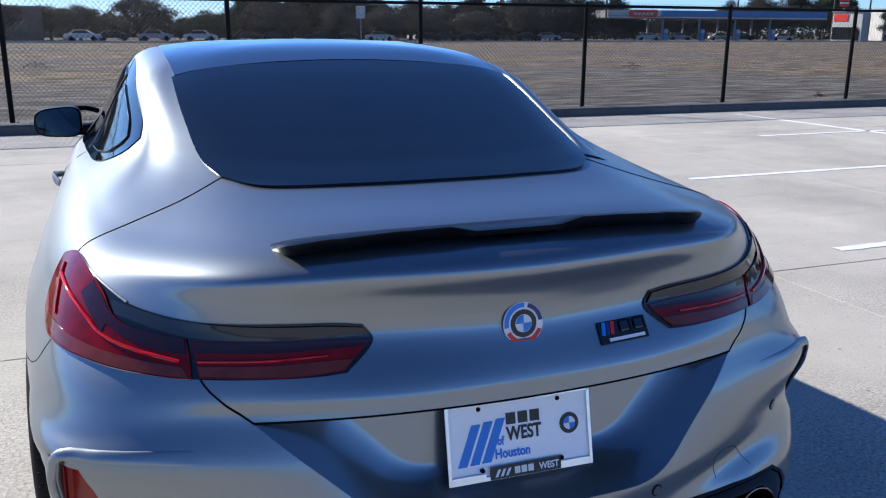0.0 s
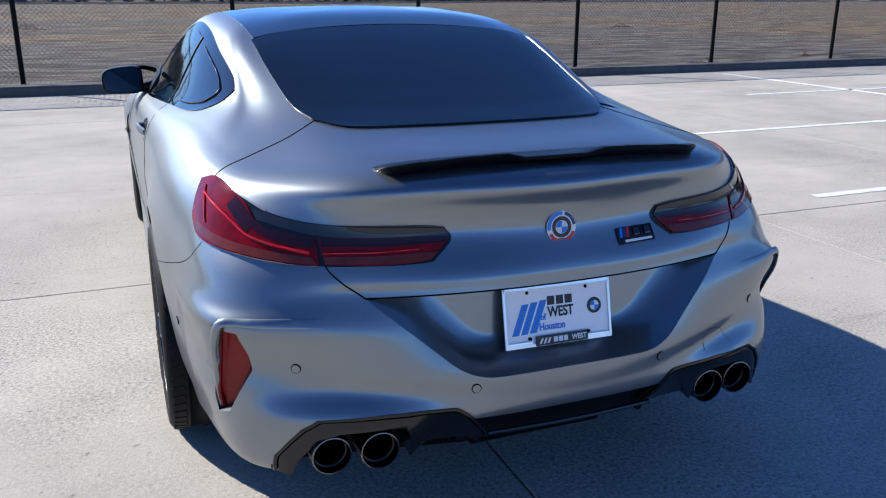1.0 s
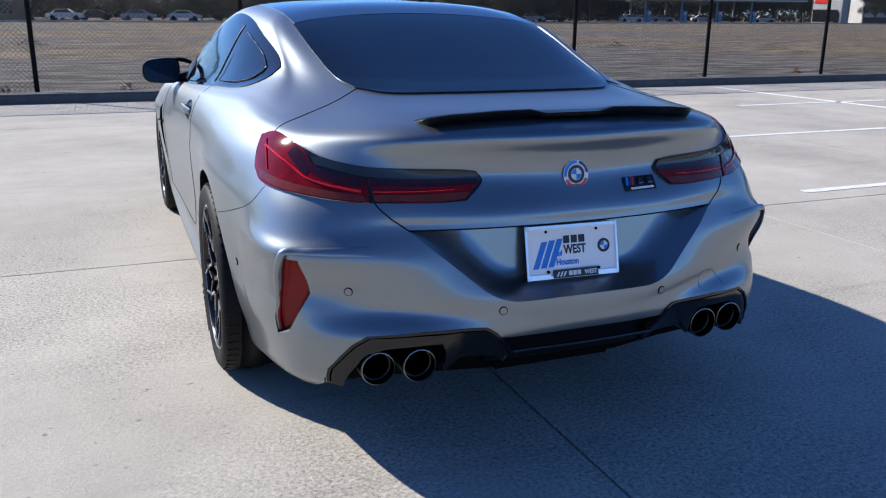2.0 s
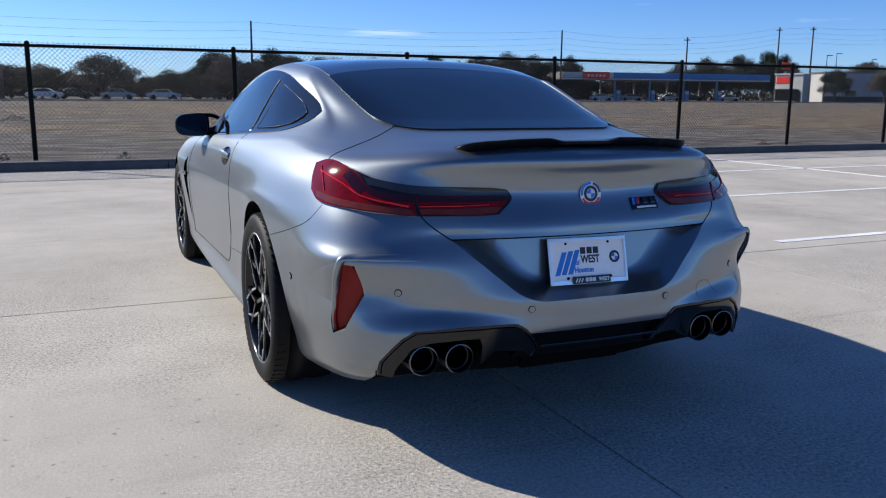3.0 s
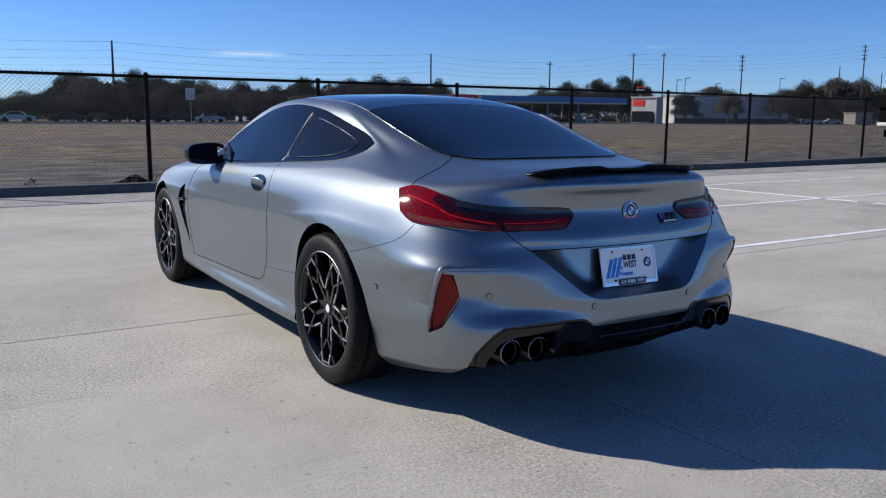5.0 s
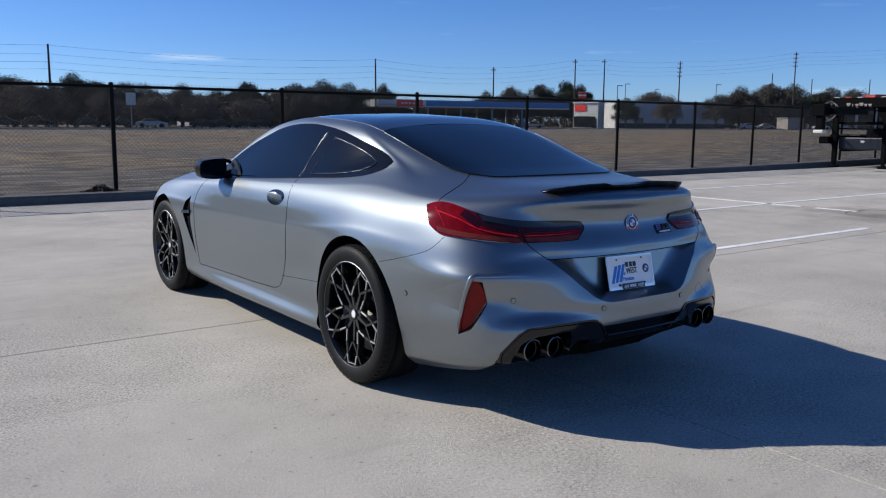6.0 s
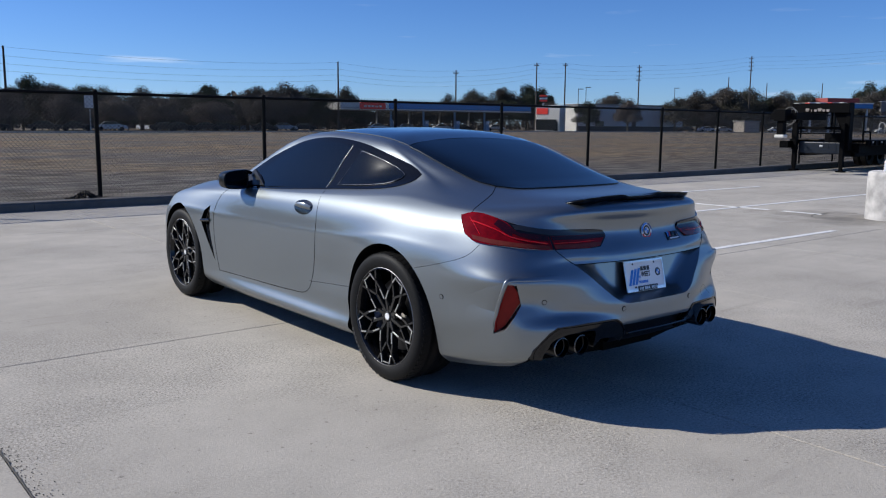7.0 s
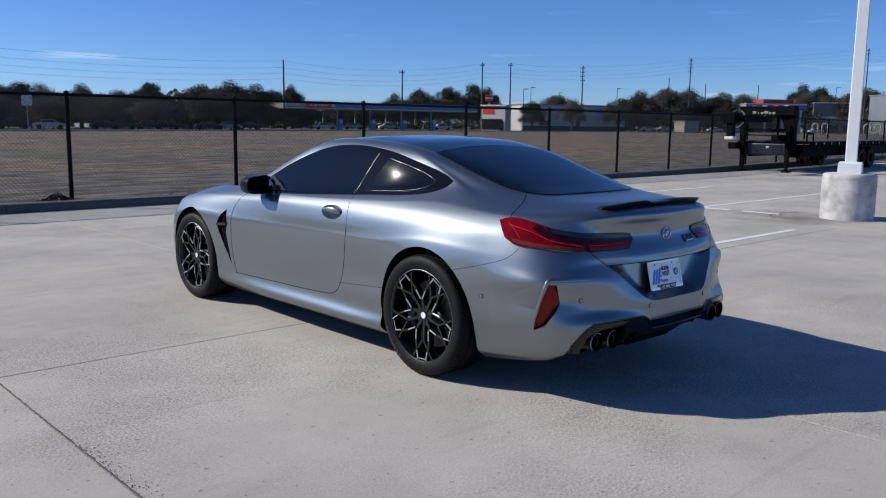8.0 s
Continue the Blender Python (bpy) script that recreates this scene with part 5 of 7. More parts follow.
mb = snap((0.222, -0.985, 0.815))
mn = normal_at(mb)
mt = Matrix.Translation(mb) @ mn.to_track_quat("Z", "Y").to_matrix().to_4x4()
b = bmesh.new()
add_box(b, (0, 0, 0.002), (0.118, 0.046, 0.004), mt, 0.001)
model_badge = part("model_badge", b, GLOSS_BLACK, car, "gloss black badge with blue and red stripes")
for k, mat in enumerate((PLATE_BLUE, BADGE_NAVY, BADGE_RED)):
    b = bmesh.new()
    add_box(b, (-0.048 + 0.0105 * k, 0.008, 0.005), (0.0085, 0.026, 0.002), mt, 0, Matrix.Rotation(-0.25, 4, "Z"))
    part("stripe", b, mat, model_badge)
b = bmesh.new()
add_box(b, (0.004, -0.0155, 0.005), (0.088, 0.0065, 0.002), mt)
part("badge_bar", b, BADGE_WHITE, model_badge, "small pale bar of badge lettering")
for k in range(2):
    b = bmesh.new()
    add_box(b, (0.004 + 0.036 * k, 0.008, 0.005), (0.026, 0.024, 0.003), mt, 0.004)
    part("badge_block", b, DARK_CHROME, model_badge)

# number plate
pt = Matrix.Translation((0, -0.987, 0.627)) @ Matrix.Rotation(radians(90 - 14), 4, "X") @ Matrix.Rotation(radians(-0.8), 4, "Z")
b = bmesh.new()
add_box(b, (0, 0, 0), (0.307, 0.157, 0.003), pt, 0.001)
bracket = bmesh.new()
add_box(bracket, (0, -0.004, -0.0165), (0.26, 0.12, 0.028), pt, 0.004)
part("plate_bracket", bracket, GAP_BLACK, car)
plate = part("dealer_plate", b, PLATE_WHITE, car, "white dealer plate with blue stripes in a chrome frame")


def on_plate(name, mat, boxes, lift=0.0028, bevel=0.0, turn=None):
    b = bmesh.new()
    for x, y, w, h in boxes:
        if turn:
            v = [b.verts.new(pt @ Vector((x + dx * w / 2 + dy * h / 2 * turn, y + dy * h / 2, lift))) for dx, dy in ((-1, -1), (1, -1), (1, 1), (-1, 1))]
            f = b.faces.new(v)
            e = bmesh.ops.extrude_face_region(b, geom=[f])
            bmesh.ops.translate(b, vec=(pt.to_3x3() @ Vector((0, 0, -0.0012))), verts=[q for q in e["geom"] if isinstance(q, bmesh.types.BMVert)])
        else:
            add_box(b, (x, y, lift - 0.0006), (w, h, 0.0012), pt, bevel)
    return part(name, b, mat, plate)


on_plate("plate_frame", CHROME, [(0, 0.0735, 0.309, 0.010), (0, -0.0755, 0.309, 0.008), (-0.1515, 0, 0.007, 0.158), (0.1515, 0, 0.007, 0.158), (-0.113, -0.069, 0.07, 0.009), (0.113, -0.069, 0.07, 0.009)], 0.006, 0.0005)
on_plate("frame_band", INK_BLACK, [(0.006, -0.066, 0.152, 0.025)], 0.0072)
on_plate("frame_lettering", BADGE_WHITE, [(-0.013 + 0.0145 * k, -0.066, 0.0115, 0.0135) for k in range(3)], 0.0082)
on_plate("frame_stripe", BADGE_WHITE, [(-0.054 + 0.011 * k, -0.067, 0.0055, 0.014) for k in range(3)], 0.0082, 0, 0.5)
on_plate("blue_stripe", PLATE_BLUE, [(-0.108, -0.008, 0.019, 0.078), (-0.0825, -0.006, 0.019, 0.080), (-0.057, -0.004, 0.019, 0.082)], 0.0026, 0, 0.42)
on_plate("lettering_bar", INK_BLACK, [(-0.0185 + 0.0257 * k, 0.034, 0.0205, 0.0225) for k in range(3)], 0.0026, 0.0)
for hx, hy in ((-0.085, 0.060), (0.085, 0.060), (-0.085, -0.058), (0.085, -0.058)):
    b = bmesh.new()
    add_cyl(b, pt @ Vector((hx, hy, 0.001)), pt @ Vector((hx, hy, 0.0075 if hy < 0 else 0.0034)), 0.0045, n=12)
    part("plate_screw", b, GAP_BLACK, plate)


def plate_word(text, x, y, size, mat, wide, lift=0.0026):
    cu = bpy.data.curves.new("word", "FONT")
    cu.body, cu.size, cu.extrude, cu.align_x, cu.offset = text, size, 0.0006, "LEFT", 0.028 * size
    tmp = new("word", cu)
    bpy.context.view_layer.update()
    me = bpy.data.meshes.new_from_object(tmp.evaluated_get(bpy.context.evaluated_depsgraph_get()))
    bpy.data.objects.remove(tmp)
    reach = max(v.co.x for v in me.vertices)
    me.transform(pt @ Matrix.Translation((x, y, lift)) @ Matrix.Diagonal((wide / reach, 1, 1, 1)))
    me.materials.clear()
    me.materials.append(mat)
    ob = new("plate_word", me)
    ob.parent = plate


plate_word("WEST", -0.029, -0.008, 0.037, INK_BLACK, 0.075)
plate_word("WEST", 0.034, -0.0725, 0.0185, BADGE_WHITE, 0.043, 0.0082)
plate_word("of", -0.050, -0.014, 0.023, PLATE_BLUE, 0.0155)
plate_word("Houston", -0.056, -0.040, 0.026, PLATE_BLUE, 0.075)
b = bmesh.new()
n3 = (pt.to_3x3() @ Vector((0, 0, 1))).normalized()
pc = pt @ Vector((0.108, 0.008, 0.0018))
disc(b, pc, n3, 0.0, 0.021, 0, 6.2832, 0.001, 32)
part("plate_roundel", b, INK_BLACK, plate)
for mat, a0 in ((PLATE_BLUE, 1.5708), (BADGE_WHITE, 0), (PLATE_BLUE, -1.5708), (BADGE_WHITE, 3.1416)):
    b = bmesh.new()
    disc(b, pc, n3, 0.0, 0.013, a0, a0 + 1.5708, 0.002, 10)
    part("roundel_quarter", b, mat, plate)


# ---- fence ----
FENCE_MAT = material("black_fence_steel", (0.006, 0.006, 0.006), 0.6, 0.0, 0.2, 30.0, spec=0.1)
WIRE_MAT = material("fence_wire", (0.055, 0.053, 0.051), 0.5, 0.0, 0.2, 30.0, spec=0.2)
PITCH, POST_TOP = 3.05, 1.885
fence = tagged(new("fence"), "black chain-link fence with steel posts and top rail", "fence", kind="structure")


def post_mesh():
    b = bmesh.new()
    add_cyl(b, (0, 0, 0.0), (0, 0, POST_TOP - 0.02), 0.036, n=14)
    bmesh.ops.create_uvsphere(b, u_segments=14, v_segments=7, radius=0.040, matrix=Matrix.Translation((0, 0, POST_TOP - 0.012)))
    for z in (0.35, 0.8, 1.25, 1.7):
        add_cyl(b, (0, 0, z), (0, 0, z + 0.02), 0.039, n=14)
    return finish(b, "post", FENCE_MAT, 40)


def mesh_panel(w, h):
    b = bmesh.new()
    step, r = 0.072, 0.0031
    for s in (1, -1):
        c = -h
        while c < w:
            x0, z0, x1, z1 = c, 0.0, c + h, h
            if x0 < 0:
                x0, z0 = 0.0, -c
            if x1 > w:
                x1, z1 = w, w - c
            if x1 - x0 > 0.02:
                p, q = Vector((x0, 0.003 * s, z0)), Vector((x1, 0.003 * s, z1))
                if s < 0:
                    p.x, q.x = w - p.x, w - q.x
                d = (q - p).normalized()
                n = Vector((0, 1, 0)).cross(d)
                rows = [[e + r * (n * math.cos(a) + Vector((0, 1, 0)) * math.sin(a)) for a in [math.pi * i / 3 for i in range(6)]] for e in (p, q)]
                add_grid(b, rows, True)
            c += step
    k = 0.0
    while k < w:
        for z, dz in ((h, 0.028), (0.0, -0.022)):
            for s in (1, -1):
                p, q = Vector((k, 0, z)), Vector((k + 0.007 * s, 0, z + dz))
                add_grid(b, [[p + Vector((r, 0, 0)), p + Vector((-r, 0.001, 0)), p + Vector((0, -r, 0))], [q + Vector((r, 0, 0)), q + Vector((-r, 0.001, 0)), q + Vector((0, -r, 0))]], True)
        k += step
    return finish(b, "wire_mesh", WIRE_MAT, 70)


post_data, panel_data = post_mesh(), mesh_panel(PITCH, 1.74)
for k in range(-8, 15):
    x0, x1 = 0.862 + PITCH * k, 0.862 + PITCH * (k + 1)
    y0, y1 = fence_y(x0), fence_y(x1)
    ob = new("post", post_data)
    ob.parent, ob.location = fence, (x0, y0, 0)
    ob = new("wire_mesh", panel_data)
    ob.parent = fence
    ob.matrix_local = Matrix.Translation((x0, y0 + 0.044, 0.13)) @ Matrix.Rotation(math.atan2(y1 - y0, x1 - x0), 4, "Z")
    b = bmesh.new()
    add_cyl(b, (x0, y0, POST_TOP - 0.045), (x1, y1, POST_TOP - 0.045), 0.025, n=10)
    part("top_rail", b, FENCE_MAT, fence, "", 40)


# ---- beyond the fence ----
STUCCO = material("white_stucco", (0.62, 0.60, 0.56), 0.85, 0, 0.06, 0.6)
GREY_WALL = material("grey_wall", (0.20, 0.195, 0.19), 0.85, 0, 0.10, 0.6)
DARK_WALL = material("dark_wall_base", (0.07, 0.065, 0.06), 0.85, 0, 0.2, 0.6)
PUMP_BLUE = material("pump_pale_blue", (0.16, 0.27, 0.38), 0.5, 0, 0.1, 1.0)
BLUE_BAND = material("canopy_blue", (0.03, 0.18, 0.42), 0.4, 0, 0.05, 0.6)
RED_BAND = material("sign_red", (0.85, 0.05, 0.03), 0.4, 0, 0.05, 0.6)
ASPHALT = material("road_asphalt", (0.055, 0.055, 0.056), 0.9, 0, 0.2, 1.0)
DARK_GLASS = material("shop_glass", (0.015, 0.018, 0.02), 0.08)
STEEL_GREY = material("galvanised_steel", (0.35, 0.36, 0.37), 0.45, 0.7, 0.1, 3.0)
POLE_WOOD = material("pole_wood", (0.055, 0.045, 0.038), 0.9, 0, 0.25, 4.0)
WIRE_BLACK = material("cable_black", (0.02, 0.02, 0.02), 0.6)
EYE0 = Vector((-3.46, -3.62, 0))


def out_at(az, dist, z=0.0):
    a = radians(az)
    return EYE0 + Vector((math.sin(a) * dist, math.cos(a) * dist, z))


def facing(az):
    """Turn that faces local -y back to the lot."""
    return Matrix.Rotation(radians(-az), 4, "Z")


REACH = ((-30, 120), (-10, 110), (14, 115), (30, 140), (38, 165), (45, 185), (54, 220), (70, 280), (95, 330))


def far(az, more=0.0):
    """Distance of the road's near edge in a direction, plus some metres."""
    return float(np.interp(az, [a for a, _ in REACH], [d for _, d in REACH])) + more


def rise(slope, dist):
    """Height that shows at a slope (in thousandths) over the eye's level."""
    return 1.4 + slope * 0.001 * dist


bm = bmesh.new()
rows = [[out_at(a, far(a) + w, z) for w, z in ((-1.2, -0.02), (-1.0, 0.03), (9.0, 0.03), (10.0, 0.02), (14.0, 0.02))] for a in range(-30, 96, 5)]
add_grid(bm, rows)
single("road", bm, ASPHALT, "distant dark asphalt road beyond the field", "road", kind="structure")
bm = bmesh.new()
rows = [[out_at(a, far(a) - w, z) for w, z in ((1.25, -0.02), (1.25, 0.16), (1.9, 0.16), (1.9, -0.04))] for a in range(-30, 96, 5)]
add_grid(bm, rows)
single("far_kerb", bm, CONCRETE, "pale kerb along the distant road", "kerb", kind="structure")

# trees
BARK = material("grey_bark", (0.07, 0.058, 0.047), 0.95, 0, 0.3, 6.0)
BROWN_LEAF = material("dull_brown_foliage", (0.094, 0.082, 0.070), 0.9, 0, 0.45, 1.2, per_object=0.25, spec=0.1)
OAK_LEAF = material("grey_brown_foliage", (0.135, 0.113, 0.096), 0.9, 0, 0.45, 1.2, per_object=0.2, spec=0.1)
GREEN_LEAF = material("dark_green_foliage", (0.050, 0.057, 0.039), 0.9, 0, 0.45, 1.2, per_object=0.25, spec=0.1)
OLIVE_LEAF = material("olive_foliage", (0.072, 0.067, 0.053), 0.9, 0, 0.4, 1.2, per_object=0.25, spec=0.1)


def leaf_cloud(name, places, sizes, mat, seed):
    """One mesh of many small leaf clumps, each a bent pair of triangles, at given places."""
    rng = np.random.default_rng(seed)
    n = len(places)
    u = rng.normal(size=(n, 3))
    u /= np.linalg.norm(u, axis=1)[:, None]
    v = np.cross(u, rng.normal(size=(n, 3)))
    v /= np.linalg.norm(v, axis=1)[:, None]
    u, v = u * sizes[:, None], v * (sizes * rng.uniform(0.5, 1.0, n))[:, None]
    co = np.stack([places + u, places + v, places - u, places - v], axis=1).reshape(-1, 3)
    me = bpy.data.meshes.new(name)
    me.from_pydata(co.tolist(), [], np.arange(4 * n).reshape(n, 4).tolist())
    me.materials.append(mat)
    return me


def tree_meshes(seed, leaf, open_crown=0.0):
    """Trunk with limbs and a ragged crown, one metre high and one wide."""
    rnd = random.Random(seed)
    rng = np.random.default_rng(seed)
    t = bmesh.new()
    add_cyl(t, (0, 0, 0), (0.01, 0, 0.34), 0.026, 0.018, 8)
    hubs = []
    for k in range(13):
        a = 2.4 * k + rnd.uniform(-0.4, 0.4)
        r = rnd.uniform(0.08, 0.37)
        z = 0.86 - 1.9 * r * r + rnd.uniform(-0.20, 0.0)
        tip = Vector((r * math.cos(a), r * math.sin(a), z))
        add_tube(t, spline([(0.005, 0, rnd.uniform(0.18, 0.32)), tip * 0.55 + Vector((0, 0, 0.12)), tip], 5), 0.007, 5)
        hubs.append((tip, rnd.uniform(0.10, 0.17)))
    hubs += [(Vector((0, 0, 0.84)), 0.13), (Vector((0.02, 0, 0.60)), 0.24)]
    for k in range(6):
        a = 1.05 * k + rnd.uniform(-0.3, 0.3)
        hubs.append((Vector((0.28 * math.cos(a), 0.28 * math.sin(a), rnd.uniform(0.34, 0.48))), rnd.uniform(0.11, 0.16)))
    places = []
    for tip, size in hubs:
        n = int(90000 * size * size * (1 - open_crown * 0.45)) // 2
        d = rng.normal(size=(n, 3)) * (1, 1, 0.8)
        d /= np.linalg.norm(d, axis=1)[:, None]
        places.append(np.array(tip) + d * (size * rng.uniform(0.25, 1.0, n) ** 0.6 * (1 + 0.18 * rng.normal(size=n)))[:, None])
    P = np.concatenate(places)
    P = P[(P[:, 2] < 1.0) & (P[:, 2] > 0.10)]
    P[:, 2] *= 1.0 / np.quantile(P[:, 2], 0.995)
    return finish(t, "trunk", BARK), leaf_cloud("crown", P, rng.uniform(0.005, 0.015, len(P)), leaf, seed)


TREES = {}
for kind, leaf in (("brown", BROWN_LEAF), ("green", GREEN_LEAF), ("olive", OLIVE_LEAF), ("oak", OAK_LEAF)):
    TREES[kind] = [tree_meshes(seed + 17 * len(TREES), leaf, 0.5 if kind == "olive" else 0.0) for seed in (1, 2, 3, 4)]
LABELS = dict(oak="low round grey-brown oak beside the road", brown="bare-looking brown roadside tree with a round crown", green="dark green evergreen tree with a dense crown", olive="thin olive-brown tree by the road")
# tall crowns against the sky, then the lower round oaks in front of them
ROW = [(-22, 38, 6, "brown", 14), (-17, 40, 6, "olive", 18), (-12, 36, 7, "brown", 14), (-7, 33, 5.5, "brown", 16), (-1.0, 25, 3.2, "brown", 18), (2.5, 36, 4.0, "oak", 14), (6.4, 21, 2.8, "green", 14),
       (9.1, 42, 2.6, "green", 26), (10.2, 38, 3.4, "oak", 14), (12.9, 46, 2.6, "green", 24), (14.2, 38, 2.8, "brown", 16), (15.8, 38, 2.2, "green", 30), (17.1, 37, 2.0, "olive", 30), (19.3, 37, 2.4, "brown", 34),
       (21.4, 32, 2.6, "olive", 34), (23.3, 41, 2.2, "green", 36), (26.5, 40, 2.8, "brown", 20), (28.3, 44, 3.0, "brown", 22), (30.0, 41, 3.0, "green", 26), (32.3, 42, 1.7, "olive", 52), (39.2, 34, 1.8, "olive", 60),
       (40.9, 40, 1.8, "olive", 56), (42.9, 42, 2.2, "brown", 56), (44.6, 46, 1.7, "green", 60), (45.6, 42, 1.6, "green", 64), (48.5, 27, 1.9, "green", 2), (50.2, 34, 3.0, "brown", 36), (51.2, 28, 1.8, "oak", 4), (54.2, 31, 1.9, "olive", 5),
       (55.6, 39, 2.6, "brown", 24), (57.3, 42, 2.6, "brown", 30), (58.7, 42, 2.2, "olive", 36), (60.8, 38, 2.0, "brown", 30), (62.1, 36, 2.2, "olive", 34), (65.5, 46, 2.0, "green", 70), (66.6, 43, 1.8, "green", 74), (69.0, 42, 3.0, "brown", 40),
       (72.5, 44, 4.5, "olive", 40), (77, 40, 5, "brown", 30), (83, 42, 5, "green", 30),
       (11.7, 30, 2.4, "oak", 12), (14.7, 29, 2.4, "oak", 12), (17.6, 27, 2.6, "oak", 13), (20.5, 26, 2.7, "oak", 13), (23.6, 23, 2.8, "oak", 13), (27.2, 33, 2.6, "brown", 13)]


def skyline(az):
    """Height of the woods against the sky, in thousandths, by direction."""
    return float(np.interp(az, (-30, -8, -1.3, 1.2, 2.7, 4.3, 7.5, 8.9, 13.5, 16, 20, 28, 31, 33, 38, 41, 45, 47, 52, 56, 60, 63, 66, 95), (34, 33, 22, 18, 28, 13, 16, 36, 36, 34, 30, 40, 36, 22, 24, 34, 36, 20, 24, 36, 34, 24, 38, 40)))


fill = random.Random(9)
for k in range(92):
    az = -24 + 1.18 * k + fill.uniform(-0.5, 0.5)
    if not 47 < az < 55:
        ROW.append((az, skyline(az) - fill.uniform(0, 7), fill.uniform(2.0, 3.2), fill.choice(("brown", "olive", "olive", "green")), fill.uniform(26, 50)))
# low bushes under the oaks
for k in range(70):
    az = 6.5 + 0.85 * k + fill.uniform(-0.3, 0.3)
    if not 33 < az < 54:
        ROW.append((az, fill.uniform(8, 19), fill.uniform(1.3, 2.4), fill.choice(("brown", "green", "olive")), fill.uniform(19, 34)))
for k, (az, top, wide, kind, back) in enumerate(ROW):
    if 30.5 < az < 46.6 or 62.5 < az < 68:
        back = max(back, 52)
    d = far(az, back)
    h, w = rise(top, d), 2 * d * math.tan(radians(wide / 2)) * 1.32
    trunk_me, crown_me = TREES[kind][k % 4]
    tree = thing("tree", LABELS[kind], "tree", "roadside trees", at=Matrix.Translation(out_at(az, d, -0.05)) @ Matrix.Rotation(k * 1.7, 4, "Z") @ Matrix.Diagonal((w, w, h, 1)))
    for name, me in (("trunk", trunk_me), ("crown", crown_me)):
        ob = new(name, me)
        ob.parent = tree


# woods far behind the road
rng = np.random.default_rng(31)
spots = []
for az in rng.uniform(-28, 94, 42000):
    d = far(az, rng.uniform(74, 92))
    top = skyline(az) - 7 + 3 * math.sin(az * 2.3 + 1) + 2 * math.sin(az * 5.1)
    spots.append(out_at(az, d, rng.random() ** 1.15 * rise(max(top, 6), d)))
woods = new("far_woods", leaf_cloud("far_woods", np.array(spots), rng.uniform(0.25, 0.75, len(spots)), BROWN_LEAF, 32))
tagged(woods, "dull brown woods far behind the road", "woods", kind="stuff")


# utility poles and their wires
def utility_pole(az, top, arms, back=22):
    d = far(az, back)
    h = rise(top, d)
    m = Matrix.Translation(out_at(az, d)) @ facing(az + 18)
    p = thing("utility_pole", "tall dark wooden utility pole with crossarms", "utility pole", "utility poles", at=m)
    b = bmesh.new()
    add_cyl(b, (0, 0, -0.2), (0, 0, h), 0.22, 0.13, 10)
    part("mast", b, POLE_WOOD, p)
    for k in range(arms):
        b = bmesh.new()
        add_box(b, (0, -0.16, h - 0.7 - 1.1 * k), (1.3, 0.10, 0.12), None, 0.02)
        for x in (-0.58, -0.25, 0.25, 0.58):
            add_cyl(b, (x, -0.16, h - 0.65 - 1.1 * k), (x, -0.16, h - 0.38 - 1.1 * k), 0.06, 0.04, 6)
        part("crossarm", b, POLE_WOOD, p)
    return m @ Vector((0, 0, h)), arms


tops = [utility_pole(*a) for a in ((-14, 80, 0), (11.6, 77, 0), (31.8, 71, 0), (39.7, 63, 1), (45.1, 72, 1), (47.0, 72, 1), (51.8, 69, 4), (58.7, 77, 4), (69.0, 84, 2), (80, 84, 2))]
for a in ((57.4, 55, 0, 60), (59.7, 48, 0, 60), (62.9, 47, 0, 60), (65.5, 40, 0, 70)):
    utility_pole(*a)
for (a, _), (c, _) in zip(tops, tops[1:]):
    for drop in (0.15, 1.4, 2.5, 3.5):
        b = bmesh.new()
        pts = [a.lerp(c, k / 12) - Vector((0, 0, drop + 0.9 * (1 - (k / 6 - 1) ** 2) * min(1, (c - a).length / 50))) for k in range(13)]
        add_tube(b, pts, 0.013, 4)
        single("power_line", b, WIRE_BLACK, "thin black power line strung between poles", "power line", "power lines")


# street lights
def street_light(az, top, back):
    d = far(az, back)
    h = rise(top, d)
    p = thing("street_light", "slim dark street light with a short arm", "street light", "street lights", at=Matrix.Translation(out_at(az, d)) @ facing(az))
    b = bmesh.new()
    add_cyl(b, (0, 0, 0), (0, 0, h), 0.10, 0.07, 8)
    part("mast", b, WIRE_BLACK, p)
    b = bmesh.new()
    add_box(b, (0.55, 0, h), (1.3, 0.3, 0.16), None, 0.05)
    part("lamp_head", b, WIRE_BLACK, p)


for a in ((47.9, 42, 12), (48.4, 44, 30), (54.1, 43, 20), (60.2, 30, 40), (67.4, 44, 50), (50.3, 38, 60)):
    street_light(*a)


